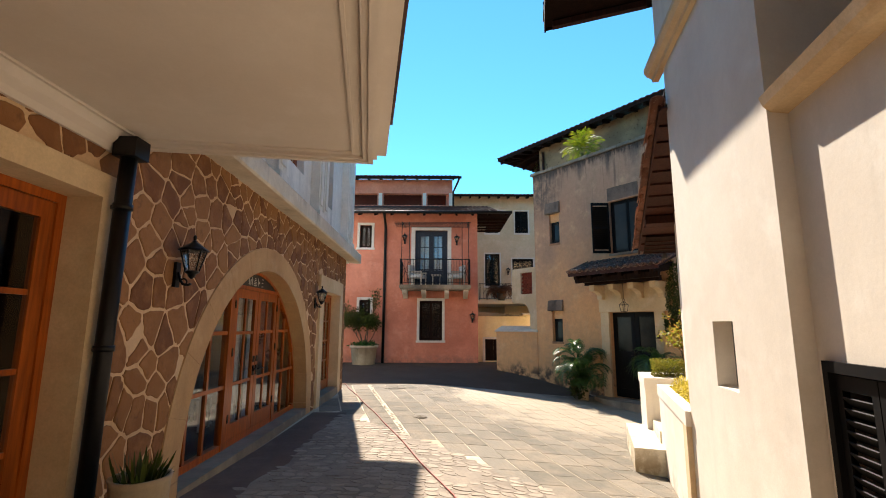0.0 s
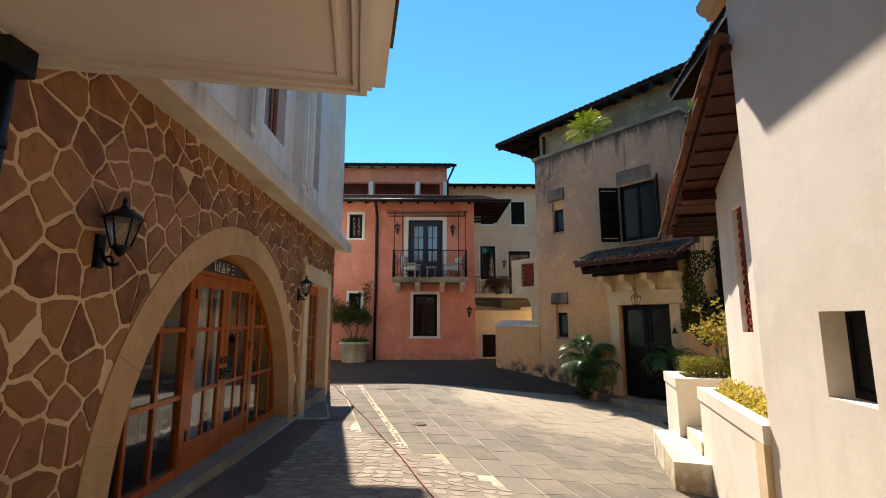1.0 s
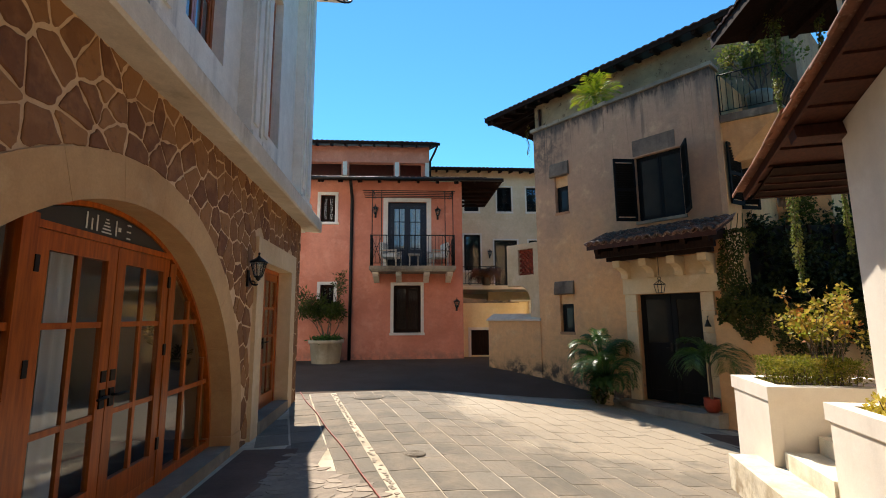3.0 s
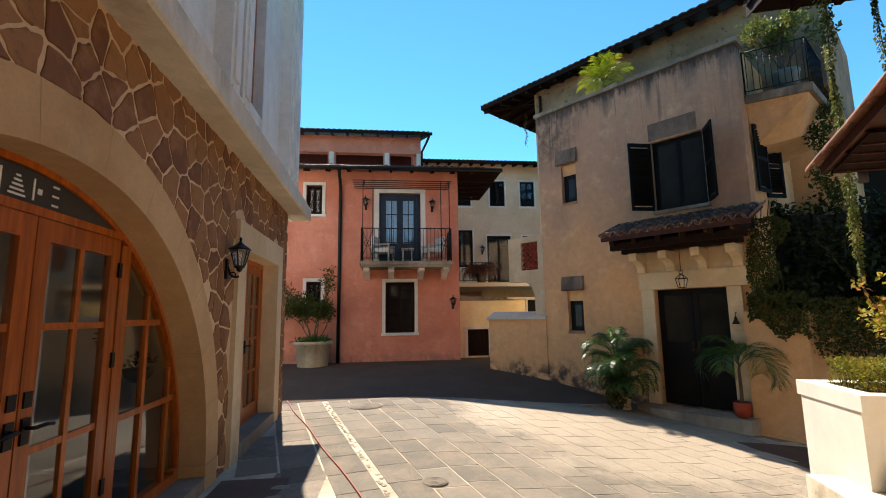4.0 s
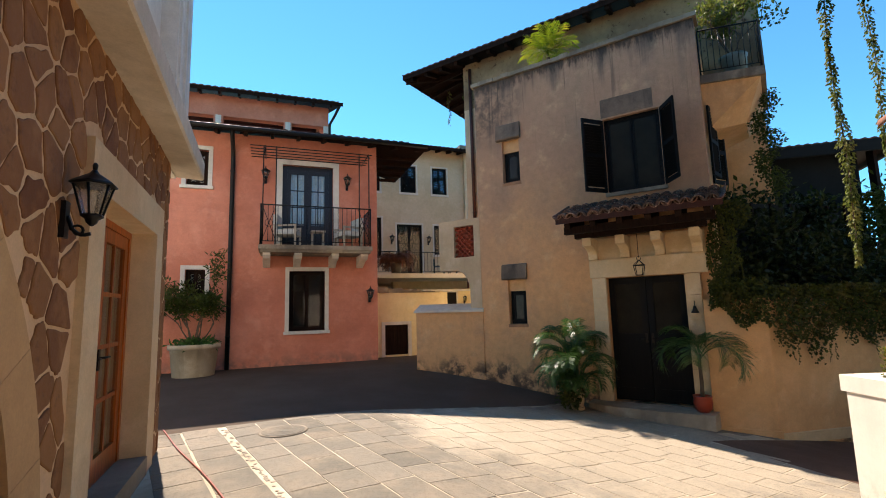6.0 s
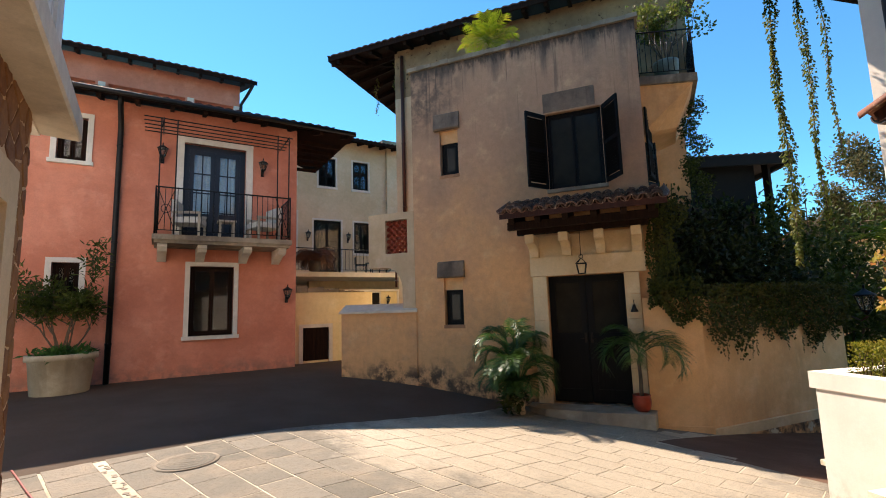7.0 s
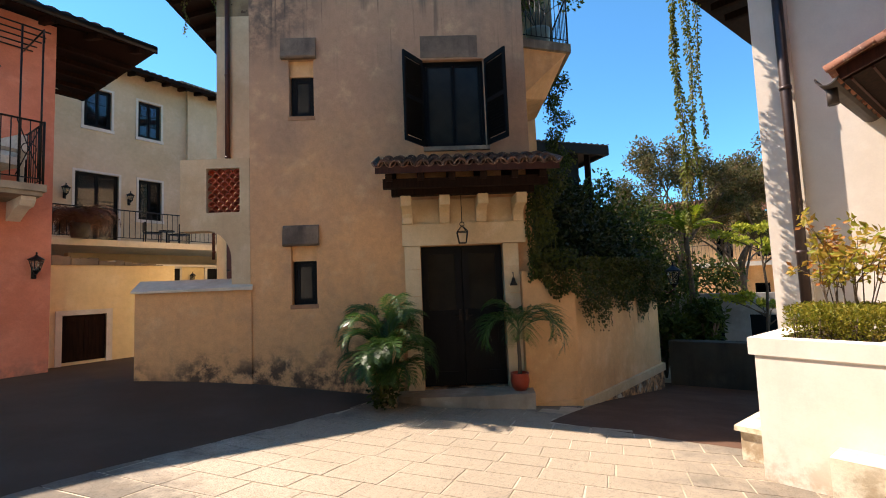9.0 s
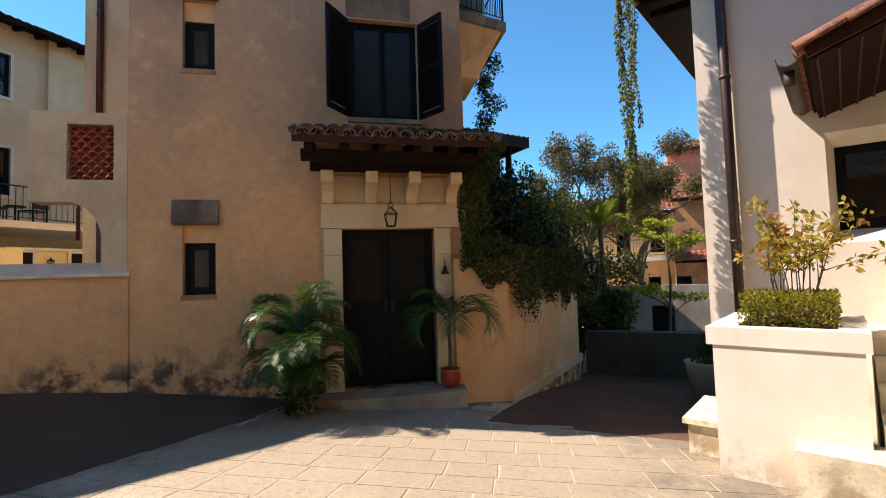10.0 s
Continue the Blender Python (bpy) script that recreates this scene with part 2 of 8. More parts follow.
def weathered_beige():
    """Beige render, ochre low down and grey-pink higher up, with black run-off below the coping and mould at its foot.
    """
    n = Nodes("weathered_beige_plaster", 0.92)
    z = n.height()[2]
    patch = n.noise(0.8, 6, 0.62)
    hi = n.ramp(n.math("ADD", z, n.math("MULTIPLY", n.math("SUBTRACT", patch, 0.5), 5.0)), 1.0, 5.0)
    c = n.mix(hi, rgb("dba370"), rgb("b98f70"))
    c = n.mix(n.ramp(n.noise(1.7, 7, 0.68), 0.48, 0.74, 0, 0.45), c, rgb("ab8a6a"))
    c = n.mix(n.ramp(n.noise(2.6, 6, 0.65), 0.52, 0.74, 0, 0.45), c, rgb("e4ba8e"))
    run = n.ramp(n.noise(1.1, 5, 0.55, (1.9, 1.9, 0.07)), 0.50, 0.74)
    c = n.mix(n.math("MULTIPLY", n.math("MULTIPLY", run, n.ramp(patch, 0.38, 0.62)), n.ramp(z, 0.8, 6.2, 0.10, 0.55)), c, rgb("75665a"))
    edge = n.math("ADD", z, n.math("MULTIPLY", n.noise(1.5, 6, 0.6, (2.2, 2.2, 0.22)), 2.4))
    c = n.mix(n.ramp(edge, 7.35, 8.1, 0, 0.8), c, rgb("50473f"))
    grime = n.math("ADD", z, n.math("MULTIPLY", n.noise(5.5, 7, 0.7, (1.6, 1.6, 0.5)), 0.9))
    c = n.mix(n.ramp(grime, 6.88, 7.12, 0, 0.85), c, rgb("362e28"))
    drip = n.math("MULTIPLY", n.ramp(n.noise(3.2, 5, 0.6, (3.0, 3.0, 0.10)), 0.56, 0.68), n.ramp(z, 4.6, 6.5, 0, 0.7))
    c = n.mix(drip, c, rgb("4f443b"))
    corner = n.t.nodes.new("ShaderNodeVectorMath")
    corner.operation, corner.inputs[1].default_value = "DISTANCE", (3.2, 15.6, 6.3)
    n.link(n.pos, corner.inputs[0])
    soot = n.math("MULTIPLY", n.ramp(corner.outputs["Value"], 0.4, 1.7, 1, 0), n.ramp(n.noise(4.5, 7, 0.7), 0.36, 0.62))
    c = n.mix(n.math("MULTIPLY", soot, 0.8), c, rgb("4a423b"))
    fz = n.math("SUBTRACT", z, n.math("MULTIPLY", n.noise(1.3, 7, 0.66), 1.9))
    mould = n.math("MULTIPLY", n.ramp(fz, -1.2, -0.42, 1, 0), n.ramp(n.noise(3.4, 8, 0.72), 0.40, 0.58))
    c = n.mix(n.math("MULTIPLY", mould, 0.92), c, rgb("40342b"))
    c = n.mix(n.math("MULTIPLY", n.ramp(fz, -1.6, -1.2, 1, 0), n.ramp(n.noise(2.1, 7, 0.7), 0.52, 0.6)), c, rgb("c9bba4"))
    c = n.scaled(c, n.math("ADD", n.ramp(n.noise(55, 5, 0.75), 0.3, 0.7, -0.08, 0.08), n.ramp(n.noise(9, 6, 0.7), 0.3, 0.7, 0.93, 1.07)))
    n.color(c)
    n.bump(n.math("ADD", n.noise(26, 6, 0.7), n.math("MULTIPLY", n.noise(3, 3), 0.8)), 0.5, 0.008)
    return n.mat


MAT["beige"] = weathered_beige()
MAT["ochre"] = plaster("ochre_plaster", rgb("e3b584"), rgb("d2a06e"), rgb("ebc496"), 0.25, rgb("8f6f4c"))
MAT["yellow"] = plaster("pale_yellow_plaster", rgb("ecd7a8"), rgb("e2c996"), rgb("f0dfba"), 0.15, rgb("9f8a64"))
MAT["white"] = plaster("white_plaster", rgb("e4dacb"), rgb("d8ccbc"), rgb("eae2d5"), 0.18, rgb("a89f92"), foot=(-0.75, -0.05), foot_col=rgb("a08c70"), grain=0.4)
MAT["grey_white"] = plaster("grey_white_plaster", rgb("ebe2d5"), rgb("ddd2c3"), rgb("f0e9de"), 0.6, rgb("6f675e"), top=(2.0, 3.4))
MAT["soffit"] = plaster("cream_painted_board", rgb("d9cdc0"), rgb("d2c5b7"), rgb("dfd5ca"), grain=0.25)
MAT["trim"] = plaster("limestone_trim", rgb("d9c09a"), rgb("c9ab84"), rgb("e4d0ae"), 0.2, rgb("8a7458"))
MAT["white_trim"] = plaster("white_painted_trim", rgb("ddd5c8"), rgb("cfc6b8"), rgb("e6e0d5"), 0.25, rgb("857c70"))
MAT["tan_south"] = plaster("plain_tan_plaster", rgb("b59a7c"), rgb("a58a6c"), rgb("c2a88a"))
MAT["iron"] = painted("black_iron", (0.012, 0.011, 0.011, 1), 0.45, 0.6)
MAT["dark_wood"] = timber("dark_stained_wood", rgb("1d130f"), rgb("2b1c15"), 0.7, gloss=0.06)
MAT["black_wood"] = timber("black_painted_wood", (0.004, 0.0035, 0.0035, 1), (0.007, 0.006, 0.0055, 1), 0.6, gloss=0.15)
MAT["orange_wood"] = timber("varnished_orange_wood", rgb("8b3f10"), rgb("b65b1c"), 0.32)
MAT["tile"] = painted("weathered_clay_tile", rgb("4a3028"), 0.85, 0, 0.55, 0.5, 5)
# near-black put in for the gloom of rooms and deep recesses
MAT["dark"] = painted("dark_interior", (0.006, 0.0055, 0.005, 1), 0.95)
MAT["mortar"] = plaster("pale_mortar", rgb("dab890"), rgb("c6a07a"), rgb("e4c8a6"))


def glass_material():
    n = Nodes("window_glass", 0.03)
    n.color((0.9, 0.94, 0.95, 1))
    n.bsdf.inputs["Transmission Weight"].default_value = 1.0
    n.bsdf.inputs["IOR"].default_value = 1.45
    return n.mat


MAT["glass"] = glass_material()


def ground_material():
    n = Nodes("stone_ground", 0.9)
    c = n.mix(n.ramp(n.noise(1.2, 6, 0.6), 0.3, 0.7), rgb("a3967f"), rgb("c9bca6"))
    c = n.mix(n.ramp(n.noise(9, 6, 0.7), 0.48, 0.75, 0, 0.55), c, rgb("85796a"))
    n.color(c)
    n.bump(n.noise(30, 6, 0.7), 0.5, 0.01)
    n.bsdf.inputs["Specular IOR Level"].default_value = 0.15
    return n.mat


MAT["ground"] = ground_material()

# ---- kinds of things that come more than once ----
def window_unit(parent, x0, x1, z0, z1, y, mat, cols=2, rows=3, leaves=2, frame=0.06, bar=0.022, curtain=None, name="window_frame", glass="glass", st=0.045):
    """A glazed casement in an opening: frame, leaves with glazing bars, and panes; callers set near-black sheets behind
    for gloom.
    """
    d = 0.05
    part(name, boxes((x0, x0 + frame, y, y + d, z0, z1), (x1 - frame, x1, y, y + d, z0, z1),
                     (x0 + frame, x1 - frame, y, y + d, z1 - frame, z1), (x0 + frame, x1 - frame, y, y + d, z0, z0 + frame), bevel=0.006), mat, parent)
    w = (x1 - x0 - 2 * frame) / leaves
    for k in range(leaves):
        a, b = x0 + frame + k * w, x0 + frame + (k + 1) * w
        rows_b = [(a + 0.003, a + st, y + 0.008, y + d - 0.01, z0 + frame, z1 - frame), (b - st, b - 0.003, y + 0.008, y + d - 0.01, z0 + frame, z1 - frame),
                  (a + st, b - st, y + 0.008, y + d - 0.01, z0 + frame, z0 + frame + st * 1.3), (a + st, b - st, y + 0.008, y + d - 0.01, z1 - frame - st, z1 - frame)]
        lo, hi = z0 + frame + st * 1.3, z1 - frame - st
        for c in range(1, cols):
            xc = a + st + (b - a - 2 * st) * c / cols
            rows_b.append((xc - bar / 2, xc + bar / 2, y + 0.012, y + d - 0.014, lo, hi))
        for r in range(1, rows):
            zc = lo + (hi - lo) * r / rows
            rows_b.append((a + st, b - st, y + 0.013, y + d - 0.015, zc - bar / 2, zc + bar / 2))
        leaf = part("casement", boxes(*rows_b), mat, parent)
        pane = part("pane", boxes((a + st * 0.8, b - st * 0.8, y + 0.022, y + 0.028, lo - 0.01, hi + 0.01)), MAT[glass], leaf)
        pane.visible_shadow = False
        if curtain:
            part("curtain", drape(a + 0.02, b - 0.02, y + 0.12, z0 + 0.05, z1 - 0.05), curtain, parent)


def drape(x0, x1, y, z0, z1, folds=None):
    """A hanging cloth with soft folds and a little thickness."""
    bm = bmesh.new()
    n = max(10, int((x1 - x0) / 0.02))
    folds = folds or (x1 - x0) / 0.11
    cols = []
    for i in range(n + 1):
        u = i / n
        dy = 0.022 * math.sin(2 * math.pi * folds * u) + 0.008 * math.sin(17.3 * u + x0 * 5)
        cols.append([bm.verts.new((x0 + (x1 - x0) * u, y + dy * (0.6 + 0.4 * k), z1 + (z0 - z1) * k)) for k in (0, 0.5, 1)])
    for a, b in zip(cols, cols[1:]):
        for k in range(2):
            bm.faces.new((a[k], a[k + 1], b[k + 1], b[k])).smooth = True
    return bm


def trim_frame(parent, x0, x1, z0, z1, w, mat, sill=True, proud=0.03, name="surround"):
    """A raised surround round an opening, with a sill."""
    rows = [(x0 - w, x0, -proud, 0.06, z0 - (0 if sill else 0.0), z1 + w), (x1, x1 + w, -proud, 0.06, z0, z1 + w), (x0, x1, -proud, 0.06, z1, z1 + w)]
    part(name, boxes(*rows, bevel=0.008), mat, parent)
    if sill:
        part("sill", boxes((x0 - w - 0.03, x1 + w + 0.03, -proud - 0.05, 0.10, z0 - w * 0.8, z0), bevel=0.012), mat, parent)


def railing(parent, pts, z0, h, gap=0.11, mat=None):
    """Iron railing along plan points: rails, and each baluster a part."""
    mat = mat or MAT["iron"]
    up, low = z0 + h, z0 + 0.09
    for (ax, ay), (bx, by) in zip(pts, pts[1:]):
        for z, r in ((up, 0.016), (low, 0.010)):
            bm = bmesh.new()
            tube(bm, [(ax, ay, z), (bx, by, z)], r, 6)
            part("rail", bm, mat, parent)
        length = math.hypot(bx - ax, by - ay)
        n = max(1, int(round(length / gap)))
        bm = bmesh.new()
        tube(bm, [(0, 0, low), (0, 0, up)], 0.0075, 6)
        first = None
        for i in range(n):
            u = (i + 0.5) / n
            m = at(ax + (bx - ax) * u, ay + (by - ay) * u)
            first = twin(first, parent, m) if first else part("baluster", bm, mat, parent, m=m)
    bm = bmesh.new()
    tube(bm, [(0, 0, z0), (0, 0, up + 0.02)], 0.016, 8)
    first = None
    for x, y in pts:
        first = twin(first, parent, at(x, y)) if first else part("post", bm, mat, parent, m=at(x, y))


def lantern_body(parent, s=1.0, z=0.0, y=0.0):
    """A six-sided iron lantern: cap, cage, glass, foot."""
    bm = bmesh.new()
    n = 6
    lathe(bm, [(0.012 * s, 0.18 * s), (0.018 * s, 0.17 * s), (0.03 * s, 0.155 * s), (0.115 * s, 0.10 * s), (0.13 * s, 0.085 * s), (0.12 * s, 0.078 * s)], n, c=(0, y, z))
    lathe(bm, [(0.008 * s, 0.225 * s), (0.016 * s, 0.21 * s), (0.012 * s, 0.18 * s)], 8, c=(0, y, z))
    part("cap", bm, MAT["iron"], parent)
    bm = bmesh.new()
    tube(bm, [(0.105 * s, 0, 0.082 * s), (0.055 * s, 0, -0.10 * s)], 0.007 * s, 5)
    bar = part("cage_bar", bm, MAT["iron"], parent, m=at(0, y, z))
    for k in range(1, n):
        twin(bar, parent, at(0, y, z, 360 * k / n))
    bm = bmesh.new()
    lathe(bm, [(0.060 * s, -0.10 * s), (0.062 * s, -0.112 * s), (0.035 * s, -0.13 * s), (0.03 * s, -0.15 * s), (0.008 * s, -0.17 * s)], n, c=(0, y, z))
    part("foot", bm, MAT["iron"], parent)
    bm = bmesh.new()
    lathe(bm, [(0.050 * s, -0.095 * s), (0.096 * s, 0.08 * s)], n, c=(0, y, z))
    for f in bm.faces:
        f.smooth = False
    g = part("glass", bm, MAT["lamp_glass"], parent, "dusty lantern glass")
    g.visible_shadow = False


def wall_lantern(m, s=1.0, label="black iron wall lantern on a scrolled bracket"):
    """A lantern held off the wall by a curled arm; the frame's origin is the middle of its wall plate."""
    t = thing("wall_lantern", m, label, "wall lamp", "wall lanterns")
    part("wall_plate", boxes((-0.035 * s, 0.035 * s, -0.03 * s, 0, -0.13 * s, 0.09 * s), bevel=0.008 * s), MAT["iron"], t)
    bm = bmesh.new()
    pts = [(0, -0.03 * s, 0.0)] + [(0, -(0.03 + 0.12 * u) * s, (-0.04 - 0.05 * math.sin(math.pi * u) - 0.06 * u * u) * s) for u in (0.2, 0.4, 0.6, 0.8, 1.0)]
    tube(bm, pts, 0.012 * s, 6)
    curl = [(0, (-0.085 + 0.035 * math.cos(a) * (1 - a / 14)) * s, (-0.085 + 0.035 * math.sin(a) * (1 - a / 14)) * s) for a in [0.5 * k for k in range(13)]]
    tube(bm, curl, 0.008 * s, 5)
    part("bracket", bm, MAT["iron"], t)
    lantern_body(t, s, 0.115 * s, -0.15 * s)
    return t


def tile_sheet(bm, o, u, v, width, length, pitch=0.2, row=0.35, amp=0.05, thick=0.02):
    """A roof plane of barrel tiles: waves across u, stepped courses up v (from the eave), built as real relief."""
    o, u, v = Vector(o), Vector(u).normalized(), Vector(v).normalized()
    w = u.cross(v).normalized()
    if w.z < 0:
        w = -w
    cols, rows = max(2, int(round(width / pitch))), max(1, int(round(length / row)))
    pw, rl, seg = width / cols, length / rows, 6
    for r in range(rows):
        prev = None
        for i in range(cols * seg + 1):
            ph = i / seg
            h = amp * (0.5 + 0.5 * math.cos(2 * math.pi * ph)) ** 0.7
            jit = 0.012 * math.sin(13.1 * int(ph + 0.5) + 7.7 * r) * (1 if abs(ph - round(ph)) < 0.45 else 0)
            base = o + u * (i * pw / seg)
            lo = base + v * (r * rl + jit - (0.04 if r else 0)) + w * (h + thick)
            hi = base + v * ((r + 1) * rl) + w * (h)
            un = base + v * (r * rl + jit - (0.04 if r else 0)) + w * (h - 0.012)
            cur = [bm.verts.new(p) for p in (un, lo, hi)]
            if prev:
                for k in range(2):
                    f = bm.faces.new((prev[k], cur[k], cur[k + 1], prev[k + 1]))
                    f.smooth = k == 1
            prev = cur


def barrel_tile(length=0.42, r0=0.09, r1=0.075, thick=0.014, seg=7):
    """One half-round clay tile along x, hump up."""
    bm = bmesh.new()
    rings = []
    for x, r in ((0, r0), (length, r1)):
        out = [bm.verts.new((x, r * math.cos(a), r * math.sin(a))) for a in [math.pi * k / seg for k in range(seg + 1)]]
        inn = [bm.verts.new((x, (r - thick) * math.cos(a), (r - thick) * math.sin(a))) for a in [math.pi * k / seg for k in range(seg + 1)]]
        rings.append((out, inn))
    (o0, i0), (o1, i1) = rings
    for k in range(seg):
        bm.faces.new((o0[k], o1[k], o1[k + 1], o0[k + 1])).smooth = True
        bm.faces.new((i0[k + 1], i1[k + 1], i1[k], i0[k])).smooth = True
        bm.faces.new((o0[k + 1], i0[k + 1], i0[k], o0[k]))
        bm.faces.new((o1[k], i1[k], i1[k + 1], o1[k + 1]))
    for k in (0, seg):
        bm.faces.new((o0[k], i0[k], i1[k], o1[k]))
    bmesh.ops.recalc_face_normals(bm, faces=bm.faces)
    return bm


def downpipe(m, path, r, label, mat=None):
    t = thing("downpipe", m, label, "downpipe")
    bm = bmesh.new()
    tube(bm, path, r, 12)
    part("pipe", bm, mat or MAT["iron"], t)
    zs = sorted(p[2] for p in path)
    for k in (0.15, 0.5, 0.85):
        z = zs[0] + (zs[-1] - zs[0]) * k
        hi, lo = next((p, q) for p, q in zip(path, path[1:]) if p[2] >= z >= q[2])
        c = Vector(hi).lerp(Vector(lo), (hi[2] - z) / max(1e-6, hi[2] - lo[2]))
        bm = bmesh.new()
        lathe(bm, [(r * 1.15, -0.02), (r * 1.15, 0.02)], 12, c=(c.x, c.y, z))
        box(bm, c.x - 0.012, c.x + 0.012, c.y, c.y + r + 0.05, z - 0.015, z + 0.015)
        part("bracket", bm, mat or MAT["iron"], t)
    return t


def lamp_glass_material():
    n = Nodes("dusty_lamp_glass", 0.25)
    n.color((0.45, 0.43, 0.38, 1))
    n.bsdf.inputs["Transmission Weight"].default_value = 0.7
    n.bsdf.inputs["Alpha"].default_value = 0.55
    return n.mat


MAT["lamp_glass"] = lamp_glass_material()


def dull_glass_material():
    n = Nodes("dull_old_glass", 0.22)
    n.color(n.scaled((0.016, 0.014, 0.010, 1), n.ramp(n.noise(3, 4), 0.3, 0.7, 0.7, 1.4)))
    n.bsdf.inputs["Specular IOR Level"].default_value = 0.22
    return n.mat


MAT["dull_glass"] = dull_glass_material()
MAT["cloth"] = painted("pale_sheer_cloth", (0.62, 0.62, 0.60, 1), 0.9, 0, 0.1, 0.05, 3)
MAT["cushion"] = painted("grey_white_cushion", (0.55, 0.53, 0.48, 1), 0.95, 0, 0.2, 0.3, 9)


def stone_material(joined=False):
    n = Nodes("brown_fieldstone", 0.85)
    c = n.mix(n.ramp(n.island() if joined else n.random(), 0, 1), rgb("704425"), rgb("99693d"))
    c = n.mix(n.ramp(n.noise(5, 6, 0.65), 0.42, 0.72, 0, 0.7), c, rgb("a07046"))
    c = n.mix(n.ramp(n.noise(13, 6, 0.7), 0.52, 0.75, 0, 0.6), c, rgb("553a28"))
    n.color(c)
    n.bump(n.noise(16, 8, 0.7), 0.7, 0.012)
    return n.mat


MAT["stone"], MAT["stone_far"] = stone_material(), stone_material(True)

# ---- ground ----
def build_ground():
    xs = [-2000, -400, -80, -25, -12] + [-8 + 0.25 * i for i in range(100)] + [19, 25, 40, 80, 400, 2000]
    ys = [-2000, -400, -80, -25, -12] + [-6 + 0.25 * i for i in range(132)] + [29, 36, 60, 100, 400, 2000]
    bm = bmesh.new()
    grid = [[bm.verts.new((x, y, ground_z(x, y) + 0.001)) for x in xs] for y in ys]
    for j in range(len(ys) - 1):
        for i in range(len(xs) - 1):
            bm.faces.new((grid[j][i], grid[j][i + 1], grid[j + 1][i + 1], grid[j + 1][i])).smooth = True
    return setting("ground", bm, MAT["ground"], "sloping plaza of worn grey paving and stone", "ground")


GROUND = build_ground()

# unseen wall added behind the start, to cut light from the southern sky
setting("wall_south", boxes((-8, 8, -5.3, -5.0, -1.0, 7.5)), MAT["tan_south"], "unseen plain tan wall added across the lane", "wall")

F_STONE = facade(-2.306, 0, -0.0235, 1)       # shopfront wall: x is almost the world's y
F_PINK = facade(0, 18.85, 1, 0)
F_WHITE = facade(0, 26.2, 1, 0)
F_BEIGE = facade(3.985, 14.5, 0.588, -0.809)
F_BLOCK = facade(2.50, 4.87, -0.2, -0.98)     # tall white block near the start
F_LATTICE = facade(3.5, 6.87, -0.308, -0.951)
F_STEPS = facade(3.15, 7.0, -0.308, -0.951)
F_PLANTER = facade(3.640, 8.845, -0.303, -0.953)
F_EAST = facade(5.643, 8.777, -0.20, -0.98)

# ---- the stone-fronted shop ----
ARCH_C, ARCH_Z, R_IN, R_OUT = 6.58, 0.10, 2.15, 2.45
SHOP_END = 12.15


def arch_top(x):
    dx = abs(x - ARCH_C)
    return ARCH_Z + math.sqrt(max(0.0, R_IN ** 2 - dx * dx)) if dx < R_IN else None


def build_shop_wall():
    """Mortar-coloured wall with an arched opening, a doorway and the neighbouring doorway cut through."""
    bm = bmesh.new()
    depth, top, foot = 0.35, 3.19, -0.6
    door, door_top = (9.62, 11.32), 2.2
    near, near_top = (0.9, 3.05), 2.36
    xs = [-6.0, near[0], near[1], 3.4, ARCH_C - R_IN]
    xs += [ARCH_C - R_IN * math.cos(math.pi * k / 40) for k in range(1, 40)] + [ARCH_C + R_IN, door[0], door[1], SHOP_END]

    def low(x, x2):
        m = (x + x2) / 2
        if near[0] < m < near[1]:
            return near_top, near_top
        if door[0] < m < door[1]:
            return door_top, door_top
        if abs(m - ARCH_C) < R_IN:
            return arch_top(x) or ARCH_Z, arch_top(x2) or ARCH_Z
        return foot, foot

    for a, b in zip(xs, xs[1:]):
        za, zb = low(a, b)
        for y, flip in ((0, False), (depth, True)):
            q = [bm.verts.new(p) for p in ((a, y, za), (b, y, zb), (b, y, top), (a, y, top))]
            bm.faces.new(q[::-1] if flip else q)
        if za > foot:
            q = [bm.verts.new(p) for p in ((a, 0, za), (a, depth, za), (b, depth, zb), (b, 0, zb))]
            bm.faces.new(q)
    for x, flip in ((-6.0, False), (near[0], True), (near[1], False), (ARCH_C - R_IN, True), (ARCH_C + R_IN, False), (door[0], True), (door[1], False), (SHOP_END, True)):
        hi = {near[0]: near_top, near[1]: near_top, door[0]: door_top, door[1]: door_top}.get(x, top if x in (-6.0, SHOP_END) else ARCH_Z)
        q = [bm.verts.new(p) for p in ((x, 0, foot), (x, depth, foot), (x, depth, hi), (x, 0, hi))]
        bm.faces.new(q if flip else q[::-1])
    bmesh.ops.remove_doubles(bm, verts=bm.verts, dist=0.0005)
    return setting("wall_west", bm, MAT["mortar"], "shop wall of brown fieldstones in pale raised mortar", "wall", F_STONE)


WALL_WEST = build_shop_wall()


MAT["ledge"] = plaster("weathered_ledge", rgb("ddd0bc"), rgb("c4b49d"), rgb("e8dece"), 0.95, rgb("4a443d"), top=(3.1, 3.5))
MAT["arch_stone"] = plaster("smooth_sandstone", rgb("c69f70"), rgb("b58b5e"), rgb("d2b184"), 0.25, rgb("8a6a4c"))
MAT["step_worn"] = plaster("worn_sill_stone", rgb("948672"), rgb("7a6d5c"), rgb("ab9c86"), 0.5, rgb("5a5046"))
# taupe darkened to stand in for the gloom inside the shop
MAT["gloom_wall"] = plaster("dim_taupe_plaster", rgb("211c18"), rgb("1b1613"), rgb("2a241f"))


